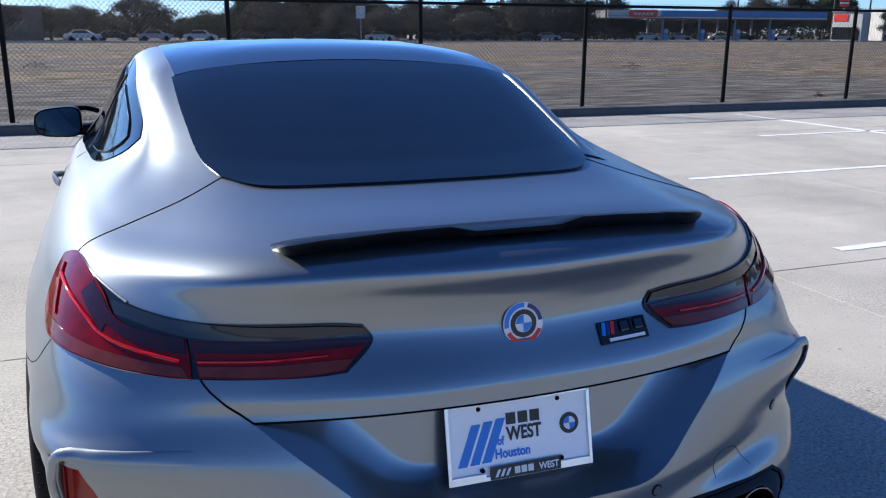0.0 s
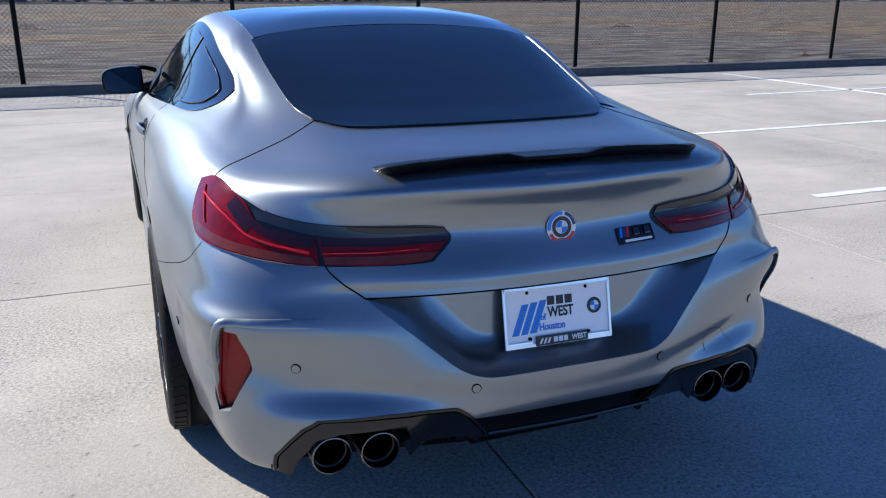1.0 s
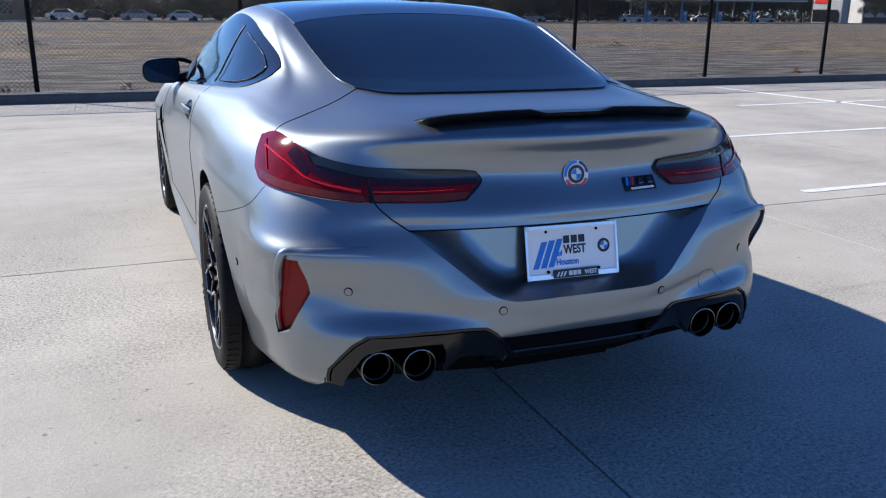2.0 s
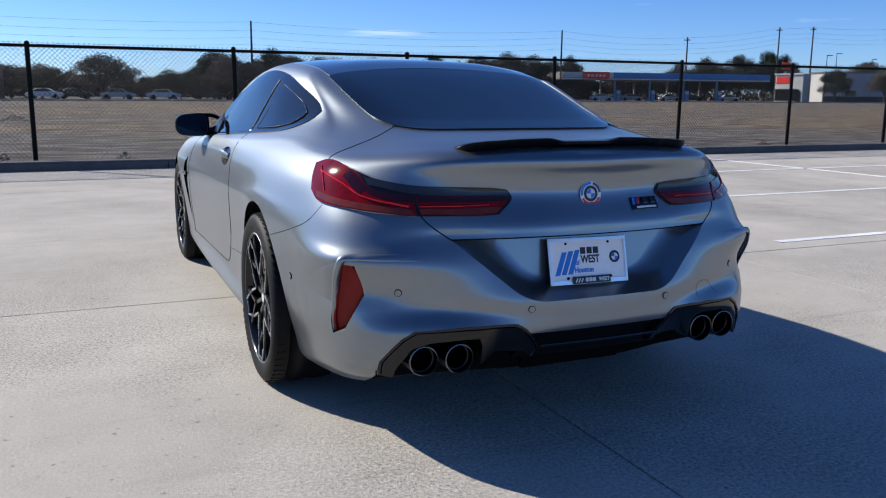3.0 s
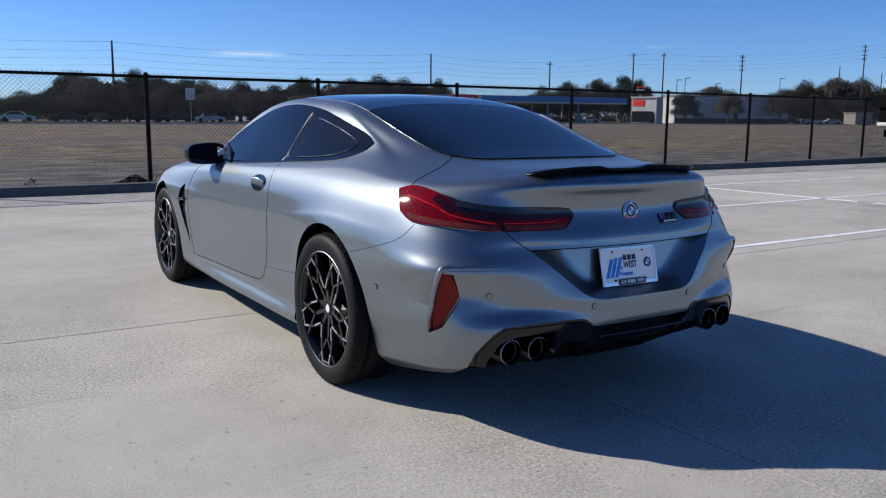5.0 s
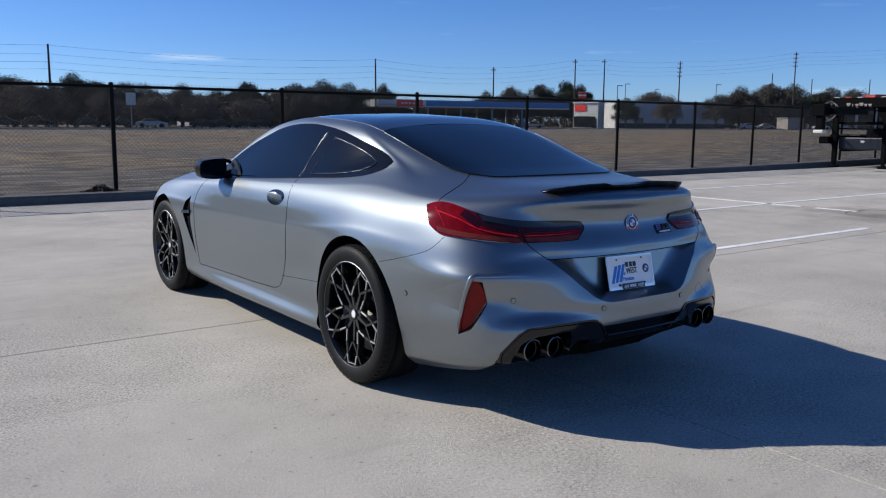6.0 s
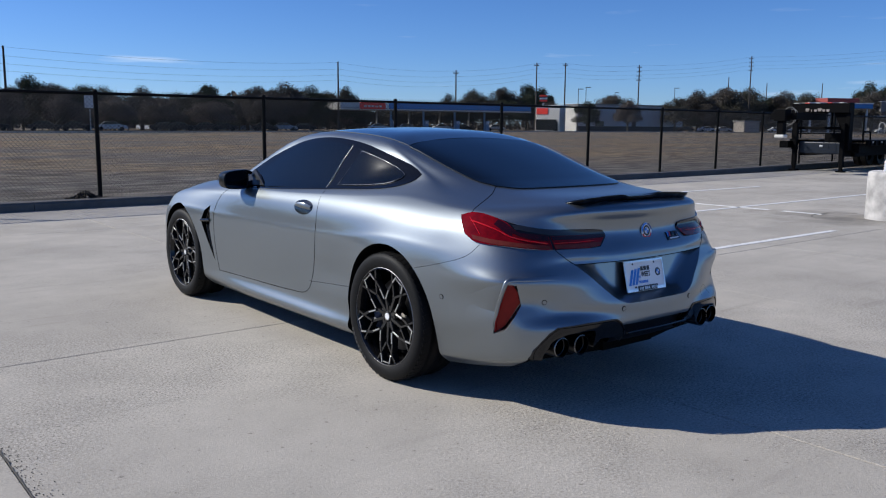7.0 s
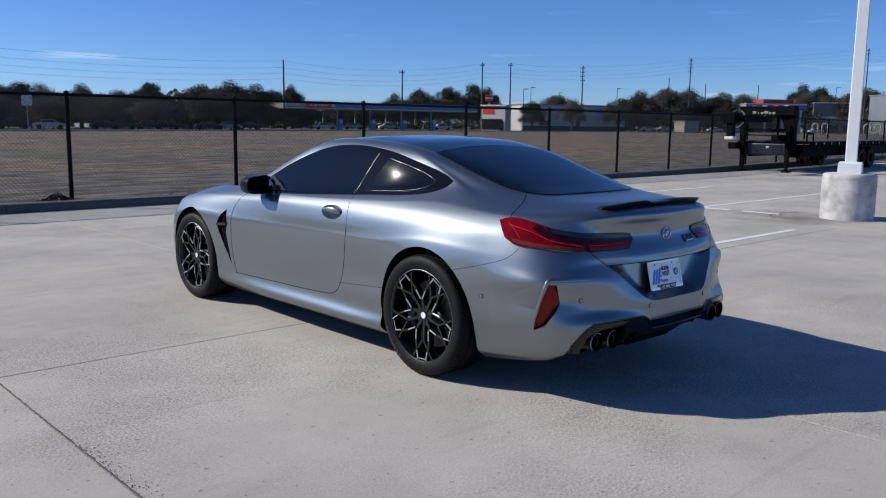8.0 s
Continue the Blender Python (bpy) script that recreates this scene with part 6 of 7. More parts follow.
# filling station
def station():
    a0, a1 = 31.9, 44.8
    p0, p1 = out_at(a0, far(a0, 24)), out_at(a1, far(a1, 10))
    d = p1 - p0
    L = d.length
    m = Matrix.Translation(p0) @ Matrix.Rotation(math.atan2(d.y, d.x), 4, "Z")
    can = thing("fuel_canopy", "long filling station canopy with a blue fascia band", "canopy", at=m)
    z0, z1 = 4.15, 5.65
    b = bmesh.new()
    add_box(b, (L / 2, 5, (z0 + z1) / 2), (L, 10, z1 - z0 - 0.1), None, 0.05)
    part("canopy_roof", b, GREY_WALL, can)
    b = bmesh.new()
    add_box(b, (L / 2 + 5.3, -0.06, z0 + 0.92), (L - 11.0, 0.12, 1.12), None, 0.03)
    part("blue_fascia", b, BLUE_BAND, can, "blue fascia band")
    b = bmesh.new()
    add_box(b, (L / 2, -0.07, z0 + 0.17), (L - 0.2, 0.10, 0.22), None, 0.02)
    part("pale_fascia_strip", b, STUCCO, can)
    b = bmesh.new()
    add_box(b, (2.2, -0.06, z0 + 0.92), (4.2, 0.10, 1.0), None, 0.03)
    part("grey_fascia", b, STEEL_GREY, can, "plain grey fascia end")
    b = bmesh.new()
    add_box(b, (7.2, -0.15, z0 + 0.86), (5.8, 0.18, 1.35), None, 0.2)
    part("red_sign", b, RED_BAND, can, "red sign panel with pale marks")
    b = bmesh.new()
    for k in range(5):
        add_box(b, (5.5 + 0.85 * k, -0.26, z0 + 0.80), (0.5, 0.05, 0.42), None, 0.1)
    part("sign_marks", b, STUCCO, can)
    b = bmesh.new()
    add_box(b, (10.5, -0.14, z0 + 0.92), (0.9, 0.16, 1.1), None, 0.1)
    part("white_fascia_end", b, STUCCO, can)
    for k in range(4):
        x = L * (0.26 + 0.165 * k)
        for y in (1.8, 8.2):
            b = bmesh.new()
            add_box(b, (x, y, z0 / 2), (0.34, 0.34, z0), None, 0.03)
            part("column", b, PUMP_BLUE if y < 5 else GREY_WALL, can)
        pm = thing("fuel_pump", "white and blue fuel pump under the canopy", "fuel pump", "fuel pumps", at=m @ Matrix.Translation((x + 0.75, 1.8, 0)))
        b = bmesh.new()
        add_box(b, (0, 0, 1.1), (0.9, 0.6, 2.2), None, 0.06)
        part("cabinet", b, PUMP_BLUE, pm)
        b = bmesh.new()
        add_box(b, (0, -0.31, 1.75), (0.75, 0.04, 0.6), None, 0.02)
        part("display", b, STUCCO, pm)


station()


def building(name, label, az0, az1, back0, back1, slope_top, depth, wall, base=None, openings=(), extra=None, cap=None):
    p0, p1 = out_at(az0, far(az0, back0)), out_at(az1, far(az1, back1))
    d = p1 - p0
    L, h = d.length, rise(slope_top, (far(az0, back0) + far(az1, back1)) / 2)
    o = thing(name, label, "building", at=Matrix.Translation(p0) @ Matrix.Rotation(math.atan2(d.y, d.x), 4, "Z"))
    b = bmesh.new()
    add_box(b, (L / 2, depth / 2, h / 2), (L, depth, h), None, 0.04)
    part("wall", b, wall, o)
    b = bmesh.new()
    add_box(b, (L / 2, depth / 2, h + 0.12), (L + 0.5, depth + 0.5, 0.3), None, 0.05)
    part("roof", b, cap or GREY_WALL, o)
    if base:
        b = bmesh.new()
        add_box(b, (L / 2, -0.03, 0.65), (L, 0.08, 1.3), None, 0.02)
        part("base_band", b, base, o)
    for u, w, z0, z1, mat, what in openings:
        b = bmesh.new()
        add_box(b, (L * u, -0.05, (z0 + z1) / 2), (w, 0.14, z1 - z0), None, 0.02)
        part(what, b, mat, o)
    return o


building("shop", "white filling station shop with a red sign", 45.1, 46.7, 18, 9, 22, 3, STUCCO, None,
         ((0.28, 3.0, 4.0, 5.4, RED_BAND, "red_sign"), (0.45, 5.4, 0.3, 2.8, DARK_GLASS, "shop_window"), (0.85, 1.1, 0.0, 2.3, DARK_GLASS, "door")), cap=STUCCO)
building("long_building", "long pale building with a darker base", 47.9, 54.7, 18, 10, 23, 6, material("pale_panel", (0.55, 0.53, 0.50), 0.85, 0, 0.08, 0.5), DARK_WALL, ((0.52, 1.2, 0.0, 2.6, DARK_WALL, "door"), (0.2, 2.5, 1.4, 2.6, DARK_GLASS, "window")))
building("brown_building", "low brown building behind trees", -12, -3, 16, 18, 22, 14, material("brown_brick_wall", (0.20, 0.12, 0.09), 0.9, 0, 0.15, 0.7), None,
         tuple((0.12 + 0.15 * k, 2.0, 0.8, 2.4, DARK_GLASS, "window") for k in range(6)))
building("pale_building", "pale low building seen between trees", 20, 27, 48, 44, 21, 15, material("dim_panel", (0.22, 0.24, 0.28), 0.85, 0, 0.1, 0.6), None, tuple((0.1 + 0.2 * k, 2.0, 0.8, 2.4, DARK_GLASS, "window") for k in range(5)))


def red_roof_shop():
    """Open forecourt roof with a blue edge and a red block on it, a low shop behind."""
    p0, p1 = out_at(62.2, far(62.2, 22)), out_at(65.75, far(65.75, 22))
    d = p1 - p0
    L, mid = d.length, (far(62.2, 22) + far(65.75, 22)) / 2
    z0, z1, z2 = rise(20.5, mid), rise(26.5, mid), rise(31.5, mid)
    o = thing("red_roof_shop", "open shop forecourt with a blue edged roof and red block", "building", at=Matrix.Translation(p0) @ Matrix.Rotation(math.atan2(d.y, d.x), 4, "Z"))
    b = bmesh.new()
    add_box(b, (L / 2, 5, (z0 + z1) / 2), (L, 10, z1 - z0 - 0.1), None, 0.05)
    part("canopy_roof", b, GREY_WALL, o)
    b = bmesh.new()
    add_box(b, (L / 2, -0.08, z0 + 0.75), (L, 0.16, 1.3), None, 0.03)
    part("blue_fascia", b, BLUE_BAND, o, "blue roof edge")
    b = bmesh.new()
    add_box(b, (L / 2, -0.05, z1 - 0.12), (L + 0.3, 0.34, 0.34), None, 0.03)
    part("white_trim", b, STUCCO, o)
    b = bmesh.new()
    add_box(b, (L * 0.57, 4, (z1 + z2) / 2), (L * 0.5, 6, z2 - z1), None, 0.05)
    part("roof_block", b, material("brick_red_panel", (0.26, 0.045, 0.04), 0.7, 0, 0.1, 0.6), o, "dull red roof block")
    for u in (0.06, 0.35, 0.65, 0.94):
        b = bmesh.new()
        add_box(b, (L * u, 0.7, z0 / 2), (0.5, 0.5, z0), None, 0.03)
        part("column", b, STUCCO, o)
    b = bmesh.new()
    add_box(b, (L * 0.5, 12, z0 * 0.45), (L * 0.94, 5, z0 * 0.9), None, 0.05)
    part("wall", b, DARK_WALL, o, "shaded shop wall under the roof")
    for u in (0.2, 0.5, 0.8):
        b = bmesh.new()
        add_box(b, (L * u, 9.45, 1.7), (L * 0.2, 0.12, 2.6), None, 0.02)
        part("shop_window", b, DARK_GLASS, o)


red_roof_shop()
building("pale_store", "pale low store with a white roof band", 66.2, 69.3, 46, 40, 27, 14, GREY_WALL, None, ((0.5, 22.0, 4.4, 5.6, STUCCO, "roof_band"), (0.3, 6.0, 0.3, 2.8, DARK_GLASS, "shop_window"), (0.7, 5.0, 0.3, 2.8, DARK_GLASS, "shop_window")), cap=STUCCO)
building("grey_warehouse", "grey ribbed metal warehouse", 71.5, 82, -20, 0, 34, 20, STEEL_GREY, DARK_WALL, tuple((0.1 * k + 0.05, 0.12, 0.2, 9.0, GREY_WALL, "rib") for k in range(10)))
building("utility_enclosure", "pale block enclosure at the field's edge", 58.5, 59.4, -4, -4, 6, 4, material("beige_block", (0.30, 0.265, 0.23), 0.9, 0, 0.1, 1.0))
d = far(16.2, 8)
p = thing("roadside_sign", "small white sign board on a grey post", "sign", at=Matrix.Translation(out_at(16.2, d)) @ facing(16))
b = bmesh.new()
add_cyl(b, (0, 0, 0), (0, 0, rise(28, d)), 0.08, n=8)
part("post", b, STEEL_GREY, p)
b = bmesh.new()
add_box(b, (0, -0.1, rise(21, d)), (1.3, 0.12, 1.7), None, 0.03)
part("board", b, STUCCO, p)

def hoop_guard(az, dist, h, w):
    b = bmesh.new()
    r = w / 2
    arc = [(r * math.cos(a), 0, h - r + r * math.sin(a)) for a in [math.pi * k / 8 for k in range(9)]]
    add_tube(b, [(r, 0, -0.1)] + arc + [(-r, 0, -0.1)], 0.16, 8)
    ob = single("hoop_guard", b, STUCCO, "white bent steel hoop guarding the forecourt", "guard hoop", "guard hoops", smooth=40)
    ob.matrix_world = Matrix.Translation(out_at(az, dist)) @ facing(az)


for a, w in ((66.35, 1.5), (66.9, 1.5), (69.25, 1.6), (69.8, 1.6), (70.4, 1.6)):
    hoop_guard(a, 262, 2.9, w)

# pylon sign
d = far(45.6, 40)
p = thing("pylon_sign", "tall red and white pylon sign", "sign", at=Matrix.Translation(out_at(45.6, d)) @ facing(46))
b = bmesh.new()
add_cyl(b, (0, 0, 0), (0, 0, rise(26, d)), 0.25, n=10)
part("post", b, STEEL_GREY, p)
for k, (mat, z) in enumerate(((RED_BAND, 34), (STUCCO, 31), (RED_BAND, 28.5))):
    b = bmesh.new()
    add_box(b, (0, 0, rise(z, d)), (2.0, 0.4, 0.45), None, 0.05)
    part("panel", b, mat, p)


# parked cars far off
def far_car(paint):
    c = thing("parked_car", "parked car at the roadside", "car", "distant parked cars")
    b = bmesh.new()
    prof = [(-2.25, 0.35), (-2.3, 0.62), (-2.15, 0.88), (-1.5, 0.95), (-0.9, 1.42), (0.5, 1.45), (1.15, 0.98), (2.05, 0.82), (2.28, 0.6), (2.22, 0.35)]
    rows = [[(x * g, y, 0.3 + (z - 0.3) * (g if z < 1 else g * 0.98)) for x, z in prof] for y, g in ((-0.88, 0.96), (-0.8, 1.0), (0.8, 1.0), (0.88, 0.96))]
    vs = add_grid(b, rows)
    b.faces.new(vs[0])
    b.faces.new(vs[-1][::-1])
    add_grid(b, [[r[-1] for r in rows], [r[0] for r in rows]])
    part("body", b, paint, c, "", 40)
    for s in (-1, 1):
        b = bmesh.new()
        v = [b.verts.new((x, s * 0.895, z)) for x, z in ((-1.35, 0.97), (-0.85, 1.36), (0.45, 1.39), (1.0, 1.0))]
        b.faces.new(v)
        e = bmesh.ops.extrude_face_region(b, geom=b.faces[:])
        bmesh.ops.translate(b, vec=(0, -s * 0.08, 0), verts=[q for q in e["geom"] if isinstance(q, bmesh.types.BMVert)])
        part("side_window", b, DARK_GLASS, c)
        for x in (-1.4, 1.4):
            b = bmesh.new()
            add_cyl(b, (x, s * 0.68, 0.33), (x, s * 0.91, 0.33), 0.33, n=16)
            part("wheel", b, RUBBER, c)
    return c


CAR_PAINTS = [material("far_paint_" + n, col, 0.4, 0.0, 0.03, 3.0, spec=0.25) for n, col in (("dark", (0.012, 0.012, 0.013)), ("white", (0.5, 0.5, 0.5)), ("silver", (0.32, 0.33, 0.34)), ("red", (0.25, 0.02, 0.02)))]
models = [far_car(m) for m in CAR_PAINTS]
PARKED = [(-8.5, 0, 12), (-6, 3, 12), (-0.8, 1, 12), (0.9, 0, 13), (3.4, 2, 12), (6.1, 1, 12), (8.9, 0, 12), (10.7, 0, 13), (13.6, 0, 12), (15.4, 0, 11), (17.4, 1, 12), (20.6, 0, 11), (21.6, 0, 13),
          (23.2, 0, 12), (24.3, 0, 13), (26.9, 0, 12), (28.2, 2, 13), (29.5, 0, 13), (34.5, 1, 20), (36.4, 2, 22), (38.8, 1, 22), (40.2, 0, 22), (42.4, 1, 20), (54.9, 0, 8), (56.2, 1, 9), (57.2, 2, 12), (60.4, 1, 14), (61.6, 2, 15), (64.2, 0, 12), (66.4, 1, 14)]
used = set()
for az, k, back in PARKED:
    m = Matrix.Translation(out_at(az, far(az, back), 0.02)) @ facing(az * 0.5 + 8)
    if k in used:
        copy_thing(models[k], m)
    else:
        models[k].matrix_world = m
        used.add(k)

# ---- lamp post on the lot ----
WHITE_STEEL = material("white_painted_steel", (0.75, 0.75, 0.76), 0.4, 0, 0.05, 4.0)
BASE_CONC = material("base_concrete", (0.47, 0.45, 0.43), 0.9, 0, 0.55, 5.0, 0.004, 40.0)
lp = thing("lamp_post", "white square steel lamp post on a round concrete base", "lamp post", at=Matrix.Translation((9.94, 1.96, 0)))
b = bmesh.new()
prof = [(0.0, -0.02), (0.405, -0.02), (0.405, 0.62), (0.402, 0.635), (0.405, 0.65), (0.40, 0.70), (0.385, 0.725), (0.355, 0.735), (0.0, 0.735)]
add_lathe(b, prof, 48, m=Matrix.Rotation(radians(-90), 4, "Y"))
part("concrete_base", b, BASE_CONC, lp, "chipped round concrete base", 40)
b = bmesh.new()
turn = Matrix.Rotation(0.35, 4, "Z")
rows = [[turn @ Vector((x * w, y * w, z)) for x, y in ((-1, -1), (1, -1), (1, 1), (-1, 1))] for w, z in ((0.185, 0.725), (0.178, 0.895), (0.165, 0.915), (0.09, 0.918))]
add_grid(b, rows, True)
bmesh.ops.bevel(b, geom=[e for e in b.edges if abs(e.verts[0].co.z - e.verts[1].co.z) > 0.1], offset=0.02, segments=2, affect="EDGES")
part("base_cover", b, WHITE_STEEL, lp)
b = bmesh.new()
add_box(b, (0, 0, 4.85), (0.175, 0.175, 8.0), None, 0.012, Matrix.Rotation(0.35, 4, "Z"))
part("mast", b, WHITE_STEEL, lp)
b = bmesh.new()
add_box(b, (0, 0, 8.9), (1.5, 0.35, 0.14), None, 0.03, Matrix.Rotation(0.35, 4, "Z"))
part("lamp_head", b, WHITE_STEEL, lp)

# ---- gooseneck trailer ----
TR_BLACK = material("trailer_black", (0.004, 0.004, 0.0045), 0.6, 0, 0.2, 8.0, spec=0.04)
DECK_WOOD = material("deck_planks", (0.05, 0.043, 0.037), 0.9, 0, 0.3, 8.0)
tr = thing("gooseneck_trailer", "black gooseneck flatbed trailer parked beside the kerb", "trailer", at=Matrix.Translation((22.78, 9.78, 0)) @ Matrix.Rotation(radians(2), 4, "Z"))


def tbox(name, boxes, mat=TR_BLACK, label="", bevel=0.012, axis="Y"):
    b = bmesh.new()
    for c, s, *r in boxes:
        add_box(b, c, s, None, bevel, Matrix.Rotation(radians(r[0]), 4, axis) if r else None)
    return part(name, b, mat, tr, label)


for v in (-1, 1):
    tbox("neck_riser", [((0.12, v * 0.86, 1.42), (0.26, 0.12, 1.48))])
    b = bmesh.new()
    deep = 0.46 if v < 0 else 0.16
    rows = [[(x, v * y, z) for x, y, z in ((w, 0.86, 2.13), (w, 0.82 - deep, 2.13), (w, 0.82 - deep, 1.92), (w, 0.80 - deep * 0.2, 1.22), (w, 0.80, 0.95), (w, 0.86, 0.95))] for w in (0.03, 0.15)]
    vs = add_grid(b, rows, True)
    b.faces.new(vs[0])
    b.faces.new(vs[1][::-1])
    part("riser_plate", b, TR_BLACK, tr, "tapered steel plate beside the riser")
    tbox("neck_beam", [((-1.2, v * 0.22, 1.72), (2.5, 0.12, 0.2), v * -6)], axis="Z")
    b = bmesh.new()
    add_box(b, (-0.05, v * 0.76, 0.85), (0.13, 0.13, 1.35), None, 0.01)
    add_box(b, (-0.05, v * 0.76, 0.30), (0.095, 0.095, 0.6), None, 0.01)
    leg = part("landing_leg", b, TR_BLACK, tr)
    b = bmesh.new()
    add_box(b, (-0.05, v * 0.76, 0.025), (0.24, 0.24, 0.05), None, 0.01)
    part("foot_plate", b, TR_BLACK, leg)
    tbox("main_beam", [((5.0, v * 0.62, 0.66), (9.6, 0.15, 0.34))])
    tbox("side_rail", [((5.2, v * 1.24, 0.92), (9.2, 0.08, 0.17))])
b = bmesh.new()
add_tube(b, [(0.55, -1.12, 0.98), (0.55, -1.12, 1.24), (0.58, -1.12, 1.27), (1.0, -1.12, 1.27), (1.06, -1.12, 1.24), (1.1, -1.12, 0.98)], 0.028, 8)
part("deck_hoop", b, TR_BLACK, tr, "", 50)
tbox("top_crossbar", [((0.0, 0, 2.0), (0.22, 1.85, 0.30))])
tbox("cross_brace", [((0.1, 0, 1.37), (0.10, 1.6, 0.09))])
tbox("thin_brace", [((0.1, 0, 1.20), (0.05, 1.6, 0.04))])
tbox("rear_post", [((0.25, -0.25, 1.62), (0.05, 0.05, 0.5))])
tbox("coupler_block", [((-2.5, 0, 1.74), (0.34, 0.36, 0.34))])
tbox("coupler_tube", [((-2.5, 0, 1.45), (0.20, 0.20, 0.65))])
tbox("coupler_head", [((-2.5, 0, 1.12), (0.26, 0.30, 0.10))], STUCCO, "pale coupler head", 0.03)
LETTER_GREY = material("grey_lettering", (0.30, 0.255, 0.23), 0.5, 0, 0.1, 10)
for k, (wide, tall) in enumerate(((0.12, 0.17), (0.03, 0.12), (0.10, 0.12), (0.12, 0.17), (0.09, 0.12), (0.10, 0.12))):
    tbox("lettering_bar", [((-0.117, 0.40 - 0.132 * k, 1.94 + (tall - 0.13) / 2), (0.012, wide, tall * 0.34)), ((-0.117, 0.40 - 0.132 * k, 1.90 + (tall - 0.13) / 4), (0.012, wide * 0.7, 0.03))], LETTER_GREY, "pale bars of lettering", 0.003)
for k in range(5):
    tbox("reflector_tape", [((-0.10, 0.78 - 0.36 * k, 2.158), (0.05, 0.16, 0.02))], RED_BAND if k % 2 else STUCCO, "", 0.003)
for k, (r, x) in enumerate(((0.30, -0.9), (0.24, -0.7))):
    b = bmesh.new()
    add_tube(b, [(x + 0.10 * math.sin(a), 0.62 + r * 0.8 * math.cos(a), 1.72 + r * math.sin(a)) for a in [2 * math.pi * i / 20 for i in range(18)]], 0.010, 6)
    part("hose_loop", b, GREY_WALL, tr, "", 60)
tbox("tool_box", [((0.30, 0.02, 0.74), (0.5, 1.36, 0.38))], material("tool_box_steel", (0.008, 0.011, 0.018), 0.35, 0.0, 0.1, 8.0), "black steel tool box", 0.03)
tbox("tool_box_latch", [((0.045, -0.05, 0.80), (0.02, 0.12, 0.07))], STEEL_GREY)
tbox("winch", [((0.25, -0.45, 1.07), (0.4, 0.62, 0.26))])
tbox("battery_box", [((-0.1, 1.02, 0.84), (0.4, 0.30, 0.22))])
tbox("jack_case", [((0.62, -0.98, 0.76), (0.55, 0.26, 0.30))])
tbox("spare_carrier", [((1.3, -0.55, 0.62), (1.0, 0.5, 0.3))])
for k in range(27):
    tbox("stake_pocket", [((0.75 + 0.33 * k, -1.30, 0.92), (0.09, 0.05, 0.14))], TR_BLACK, "", 0.004)
for k in range(14):
    tbox("marker_tape", [((0.9 + 0.66 * k, -1.284, 0.95), (0.14, 0.008, 0.05))], STUCCO, "", 0.001)
for k in range(13):
    b = bmesh.new()
    add_box(b, (5.2, -1.11 + 0.185 * k, 1.0), (9.0, 0.175, 0.045), None, 0.004)
    part("deck_plank", b, DECK_WOOD, tr)
for u in (5.6, 6.55):
    for v in (-1.05, -0.78, 0.78, 1.05):
        m = Matrix.Translation((u, v, 0.39)) @ Matrix.Rotation(radians(90), 4, "Z")
        b = bmesh.new()
        add_lathe(b, [(0.18, 0.08), (0.22, 0.10), (0.34, 0.11), (0.385, 0.08), (0.385, -0.08), (0.34, -0.11), (0.18, -0.08), (0.18, 0.08)], 32, m=m)
        part("tyre", b, RUBBER, tr, "", 40)
        b = bmesh.new()
        add_lathe(b, [(0.0, 0.05), (0.06, 0.07), (0.14, 0.03), (0.185, 0.085), (0.185, -0.08)], 24, m=m)
        part("rim", b, TR_BLACK, tr, "", 40)

# ---- small things along the fence ----
DEAD_LEAF = material("dead_leaves", (0.035, 0.026, 0.018), 0.95, 0, 0.5, 20.0)


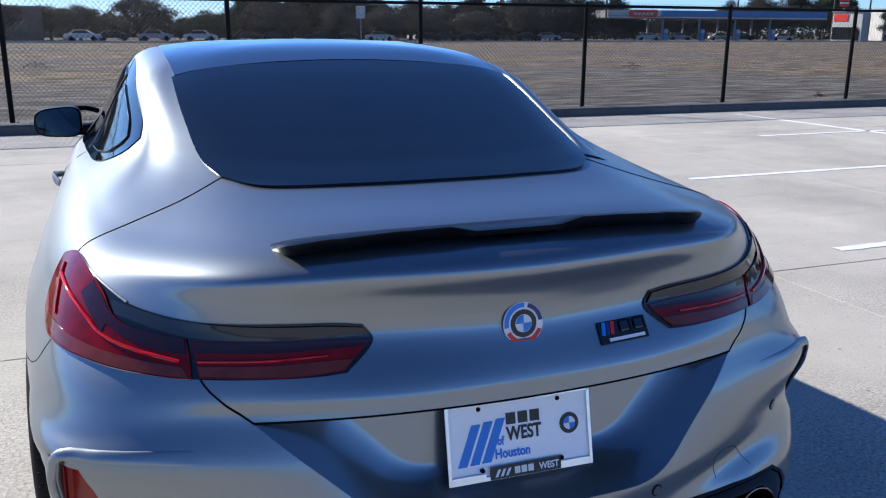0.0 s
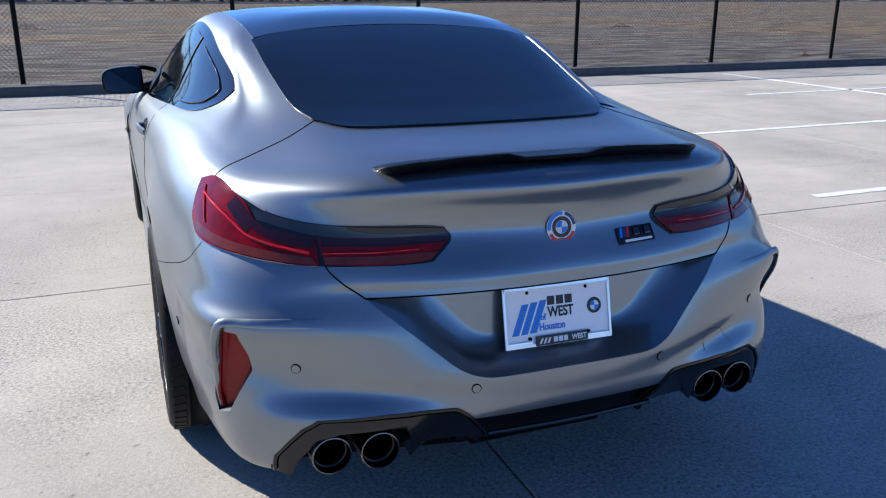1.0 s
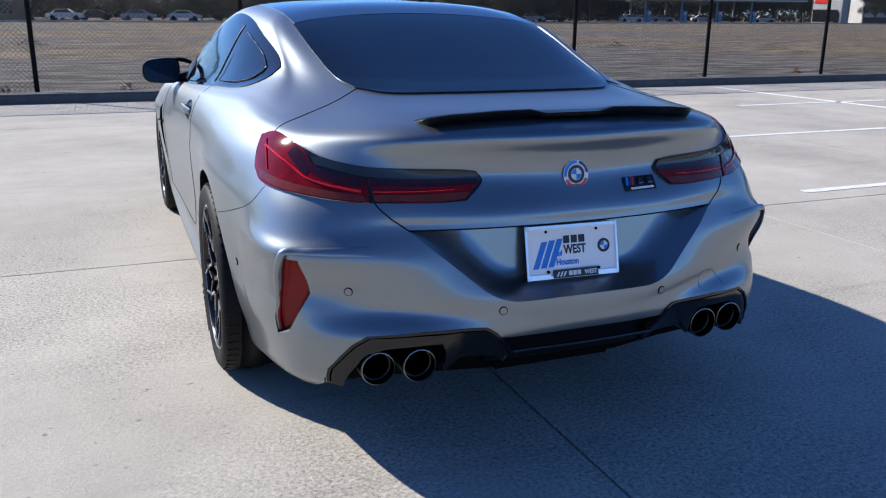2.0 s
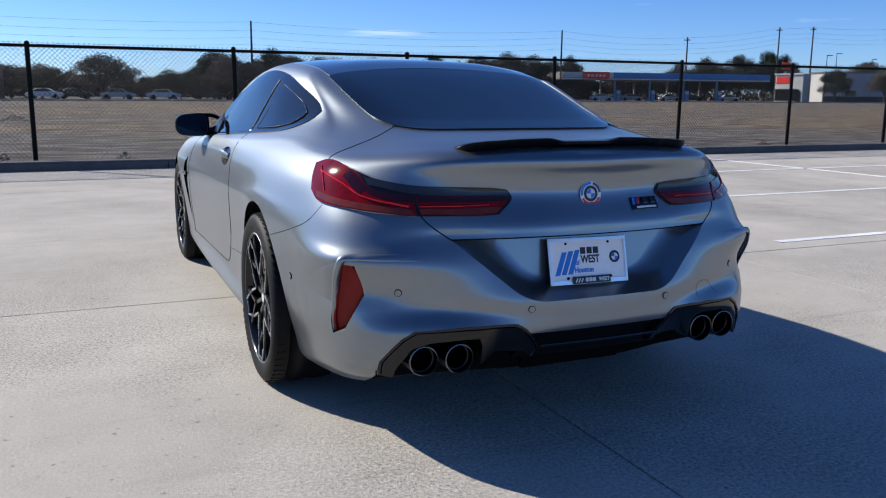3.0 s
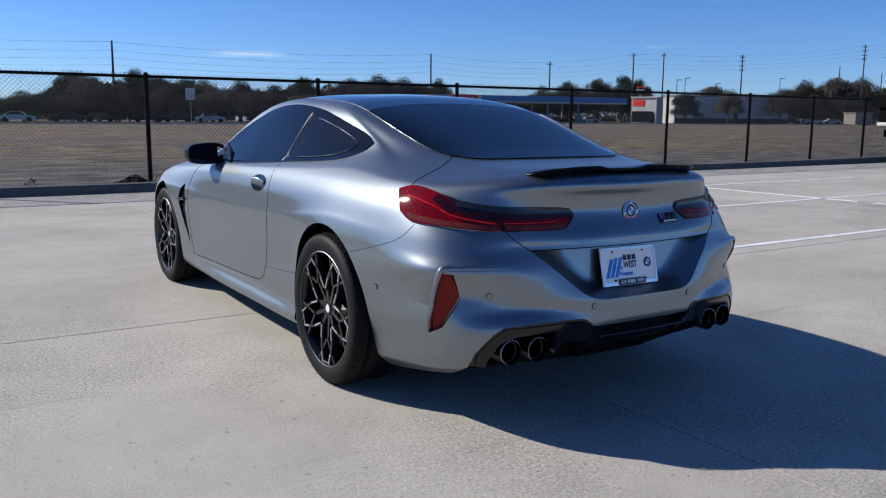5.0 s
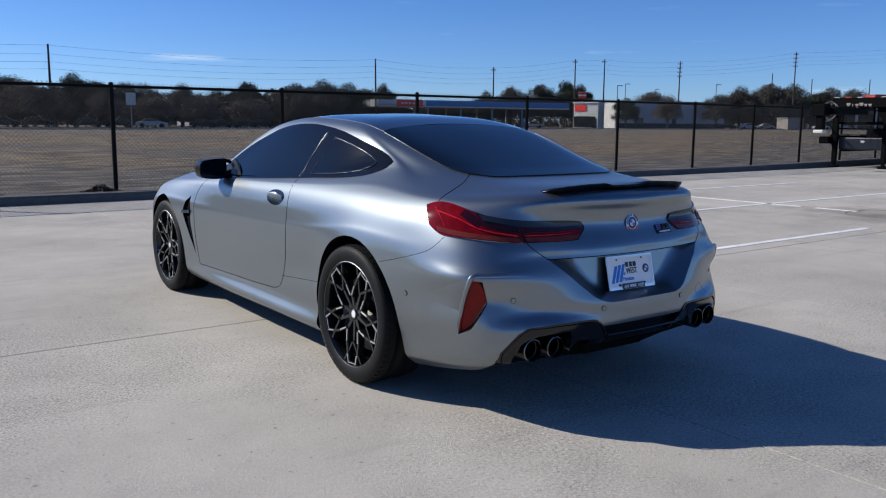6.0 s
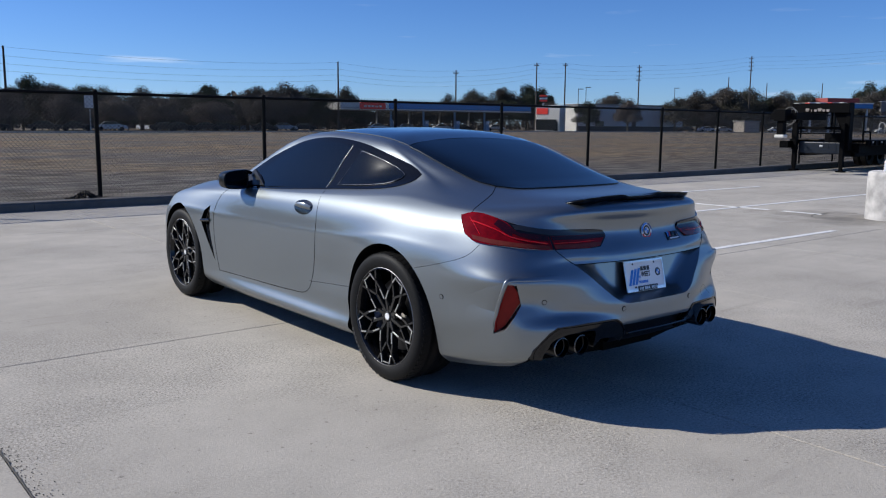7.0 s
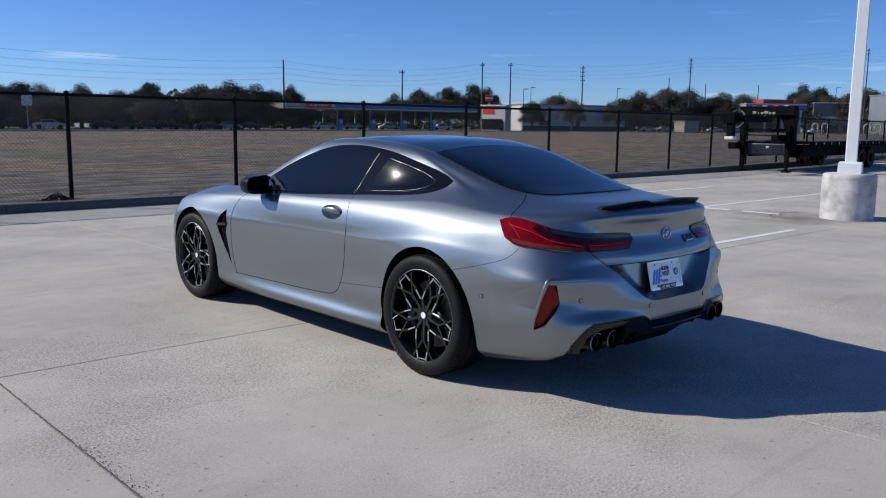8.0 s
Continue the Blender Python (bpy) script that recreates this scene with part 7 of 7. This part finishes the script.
def leaf_litter(x, y, z, wide, high, n, seed, mat, label):
    rnd = random.Random(seed)
    b = bmesh.new()
    for _ in range(n):
        p = Vector((rnd.gauss(0, wide / 2.4), rnd.gauss(0, wide / 7), 0))
        p.z = rnd.random() * high * math.exp(-(p.x / wide * 2.2) ** 2) + 0.01
        u = Vector((rnd.gauss(0, 1), rnd.gauss(0, 1), rnd.gauss(0, 0.6))).normalized() * rnd.uniform(0.015, 0.04)
        v = u.orthogonal().normalized() * rnd.uniform(0.01, 0.025)
        b.faces.new([b.verts.new(p + q) for q in (u, v, -u, -v)])
    ob = single("leaf_litter", b, mat, label, "leaf litter", kind="stuff")
    ob.location = (x, y, z)


leaf_litter(0.56, 10.72, 0.125, 0.34, 0.12, 300, 3, DEAD_LEAF, "dark heap of dead leaves by the fence post")
leaf_litter(14.9, 13.5, -0.06, 0.16, 0.14, 60, 5, material("rusty_leaves", (0.16, 0.06, 0.025), 0.95, 0, 0.4, 20.0), "small rusty brown heap of leaves in the field")
rnd_w = random.Random(12)
for k in range(26):
    leaf_litter(rnd_w.uniform(-6, 17), rnd_w.uniform(11.0, 11.25), -0.06, rnd_w.uniform(0.3, 0.9), rnd_w.uniform(0.08, 0.30), 160, 40 + k, GRASS, "tuft of dry grass behind the kerb")
leaf_litter(-3.8, 34.4, -0.06, 0.9, 0.25, 220, 61, DEAD_LEAF, "dark heap of dead brush in the field")
leaf_litter(20.2, 29.8, -0.06, 0.7, 0.2, 180, 62, DEAD_LEAF, "dark heap of dead brush in the field")

# crack in the slab by the lamp post
b = bmesh.new()
rnd_c = random.Random(8)
rows = []
for q in spline([(9.05, 2.72, 0), (9.30, 2.93, 0), (9.65, 3.03, 0), (10.05, 2.98, 0), (10.35, 2.70, 0)], 60):
    w = rnd_c.uniform(0.006, 0.02)
    rows.append([(q[0] - w * 0.5, q[1] - w, 0.0030), (q[0], q[1], 0.0042), (q[0] + w * 0.5, q[1] + w, 0.0030)])
add_grid(b, rows)
single("slab_crack", b, DIRT, "dark curved crack in the concrete by the lamp post", "crack", kind="structure")
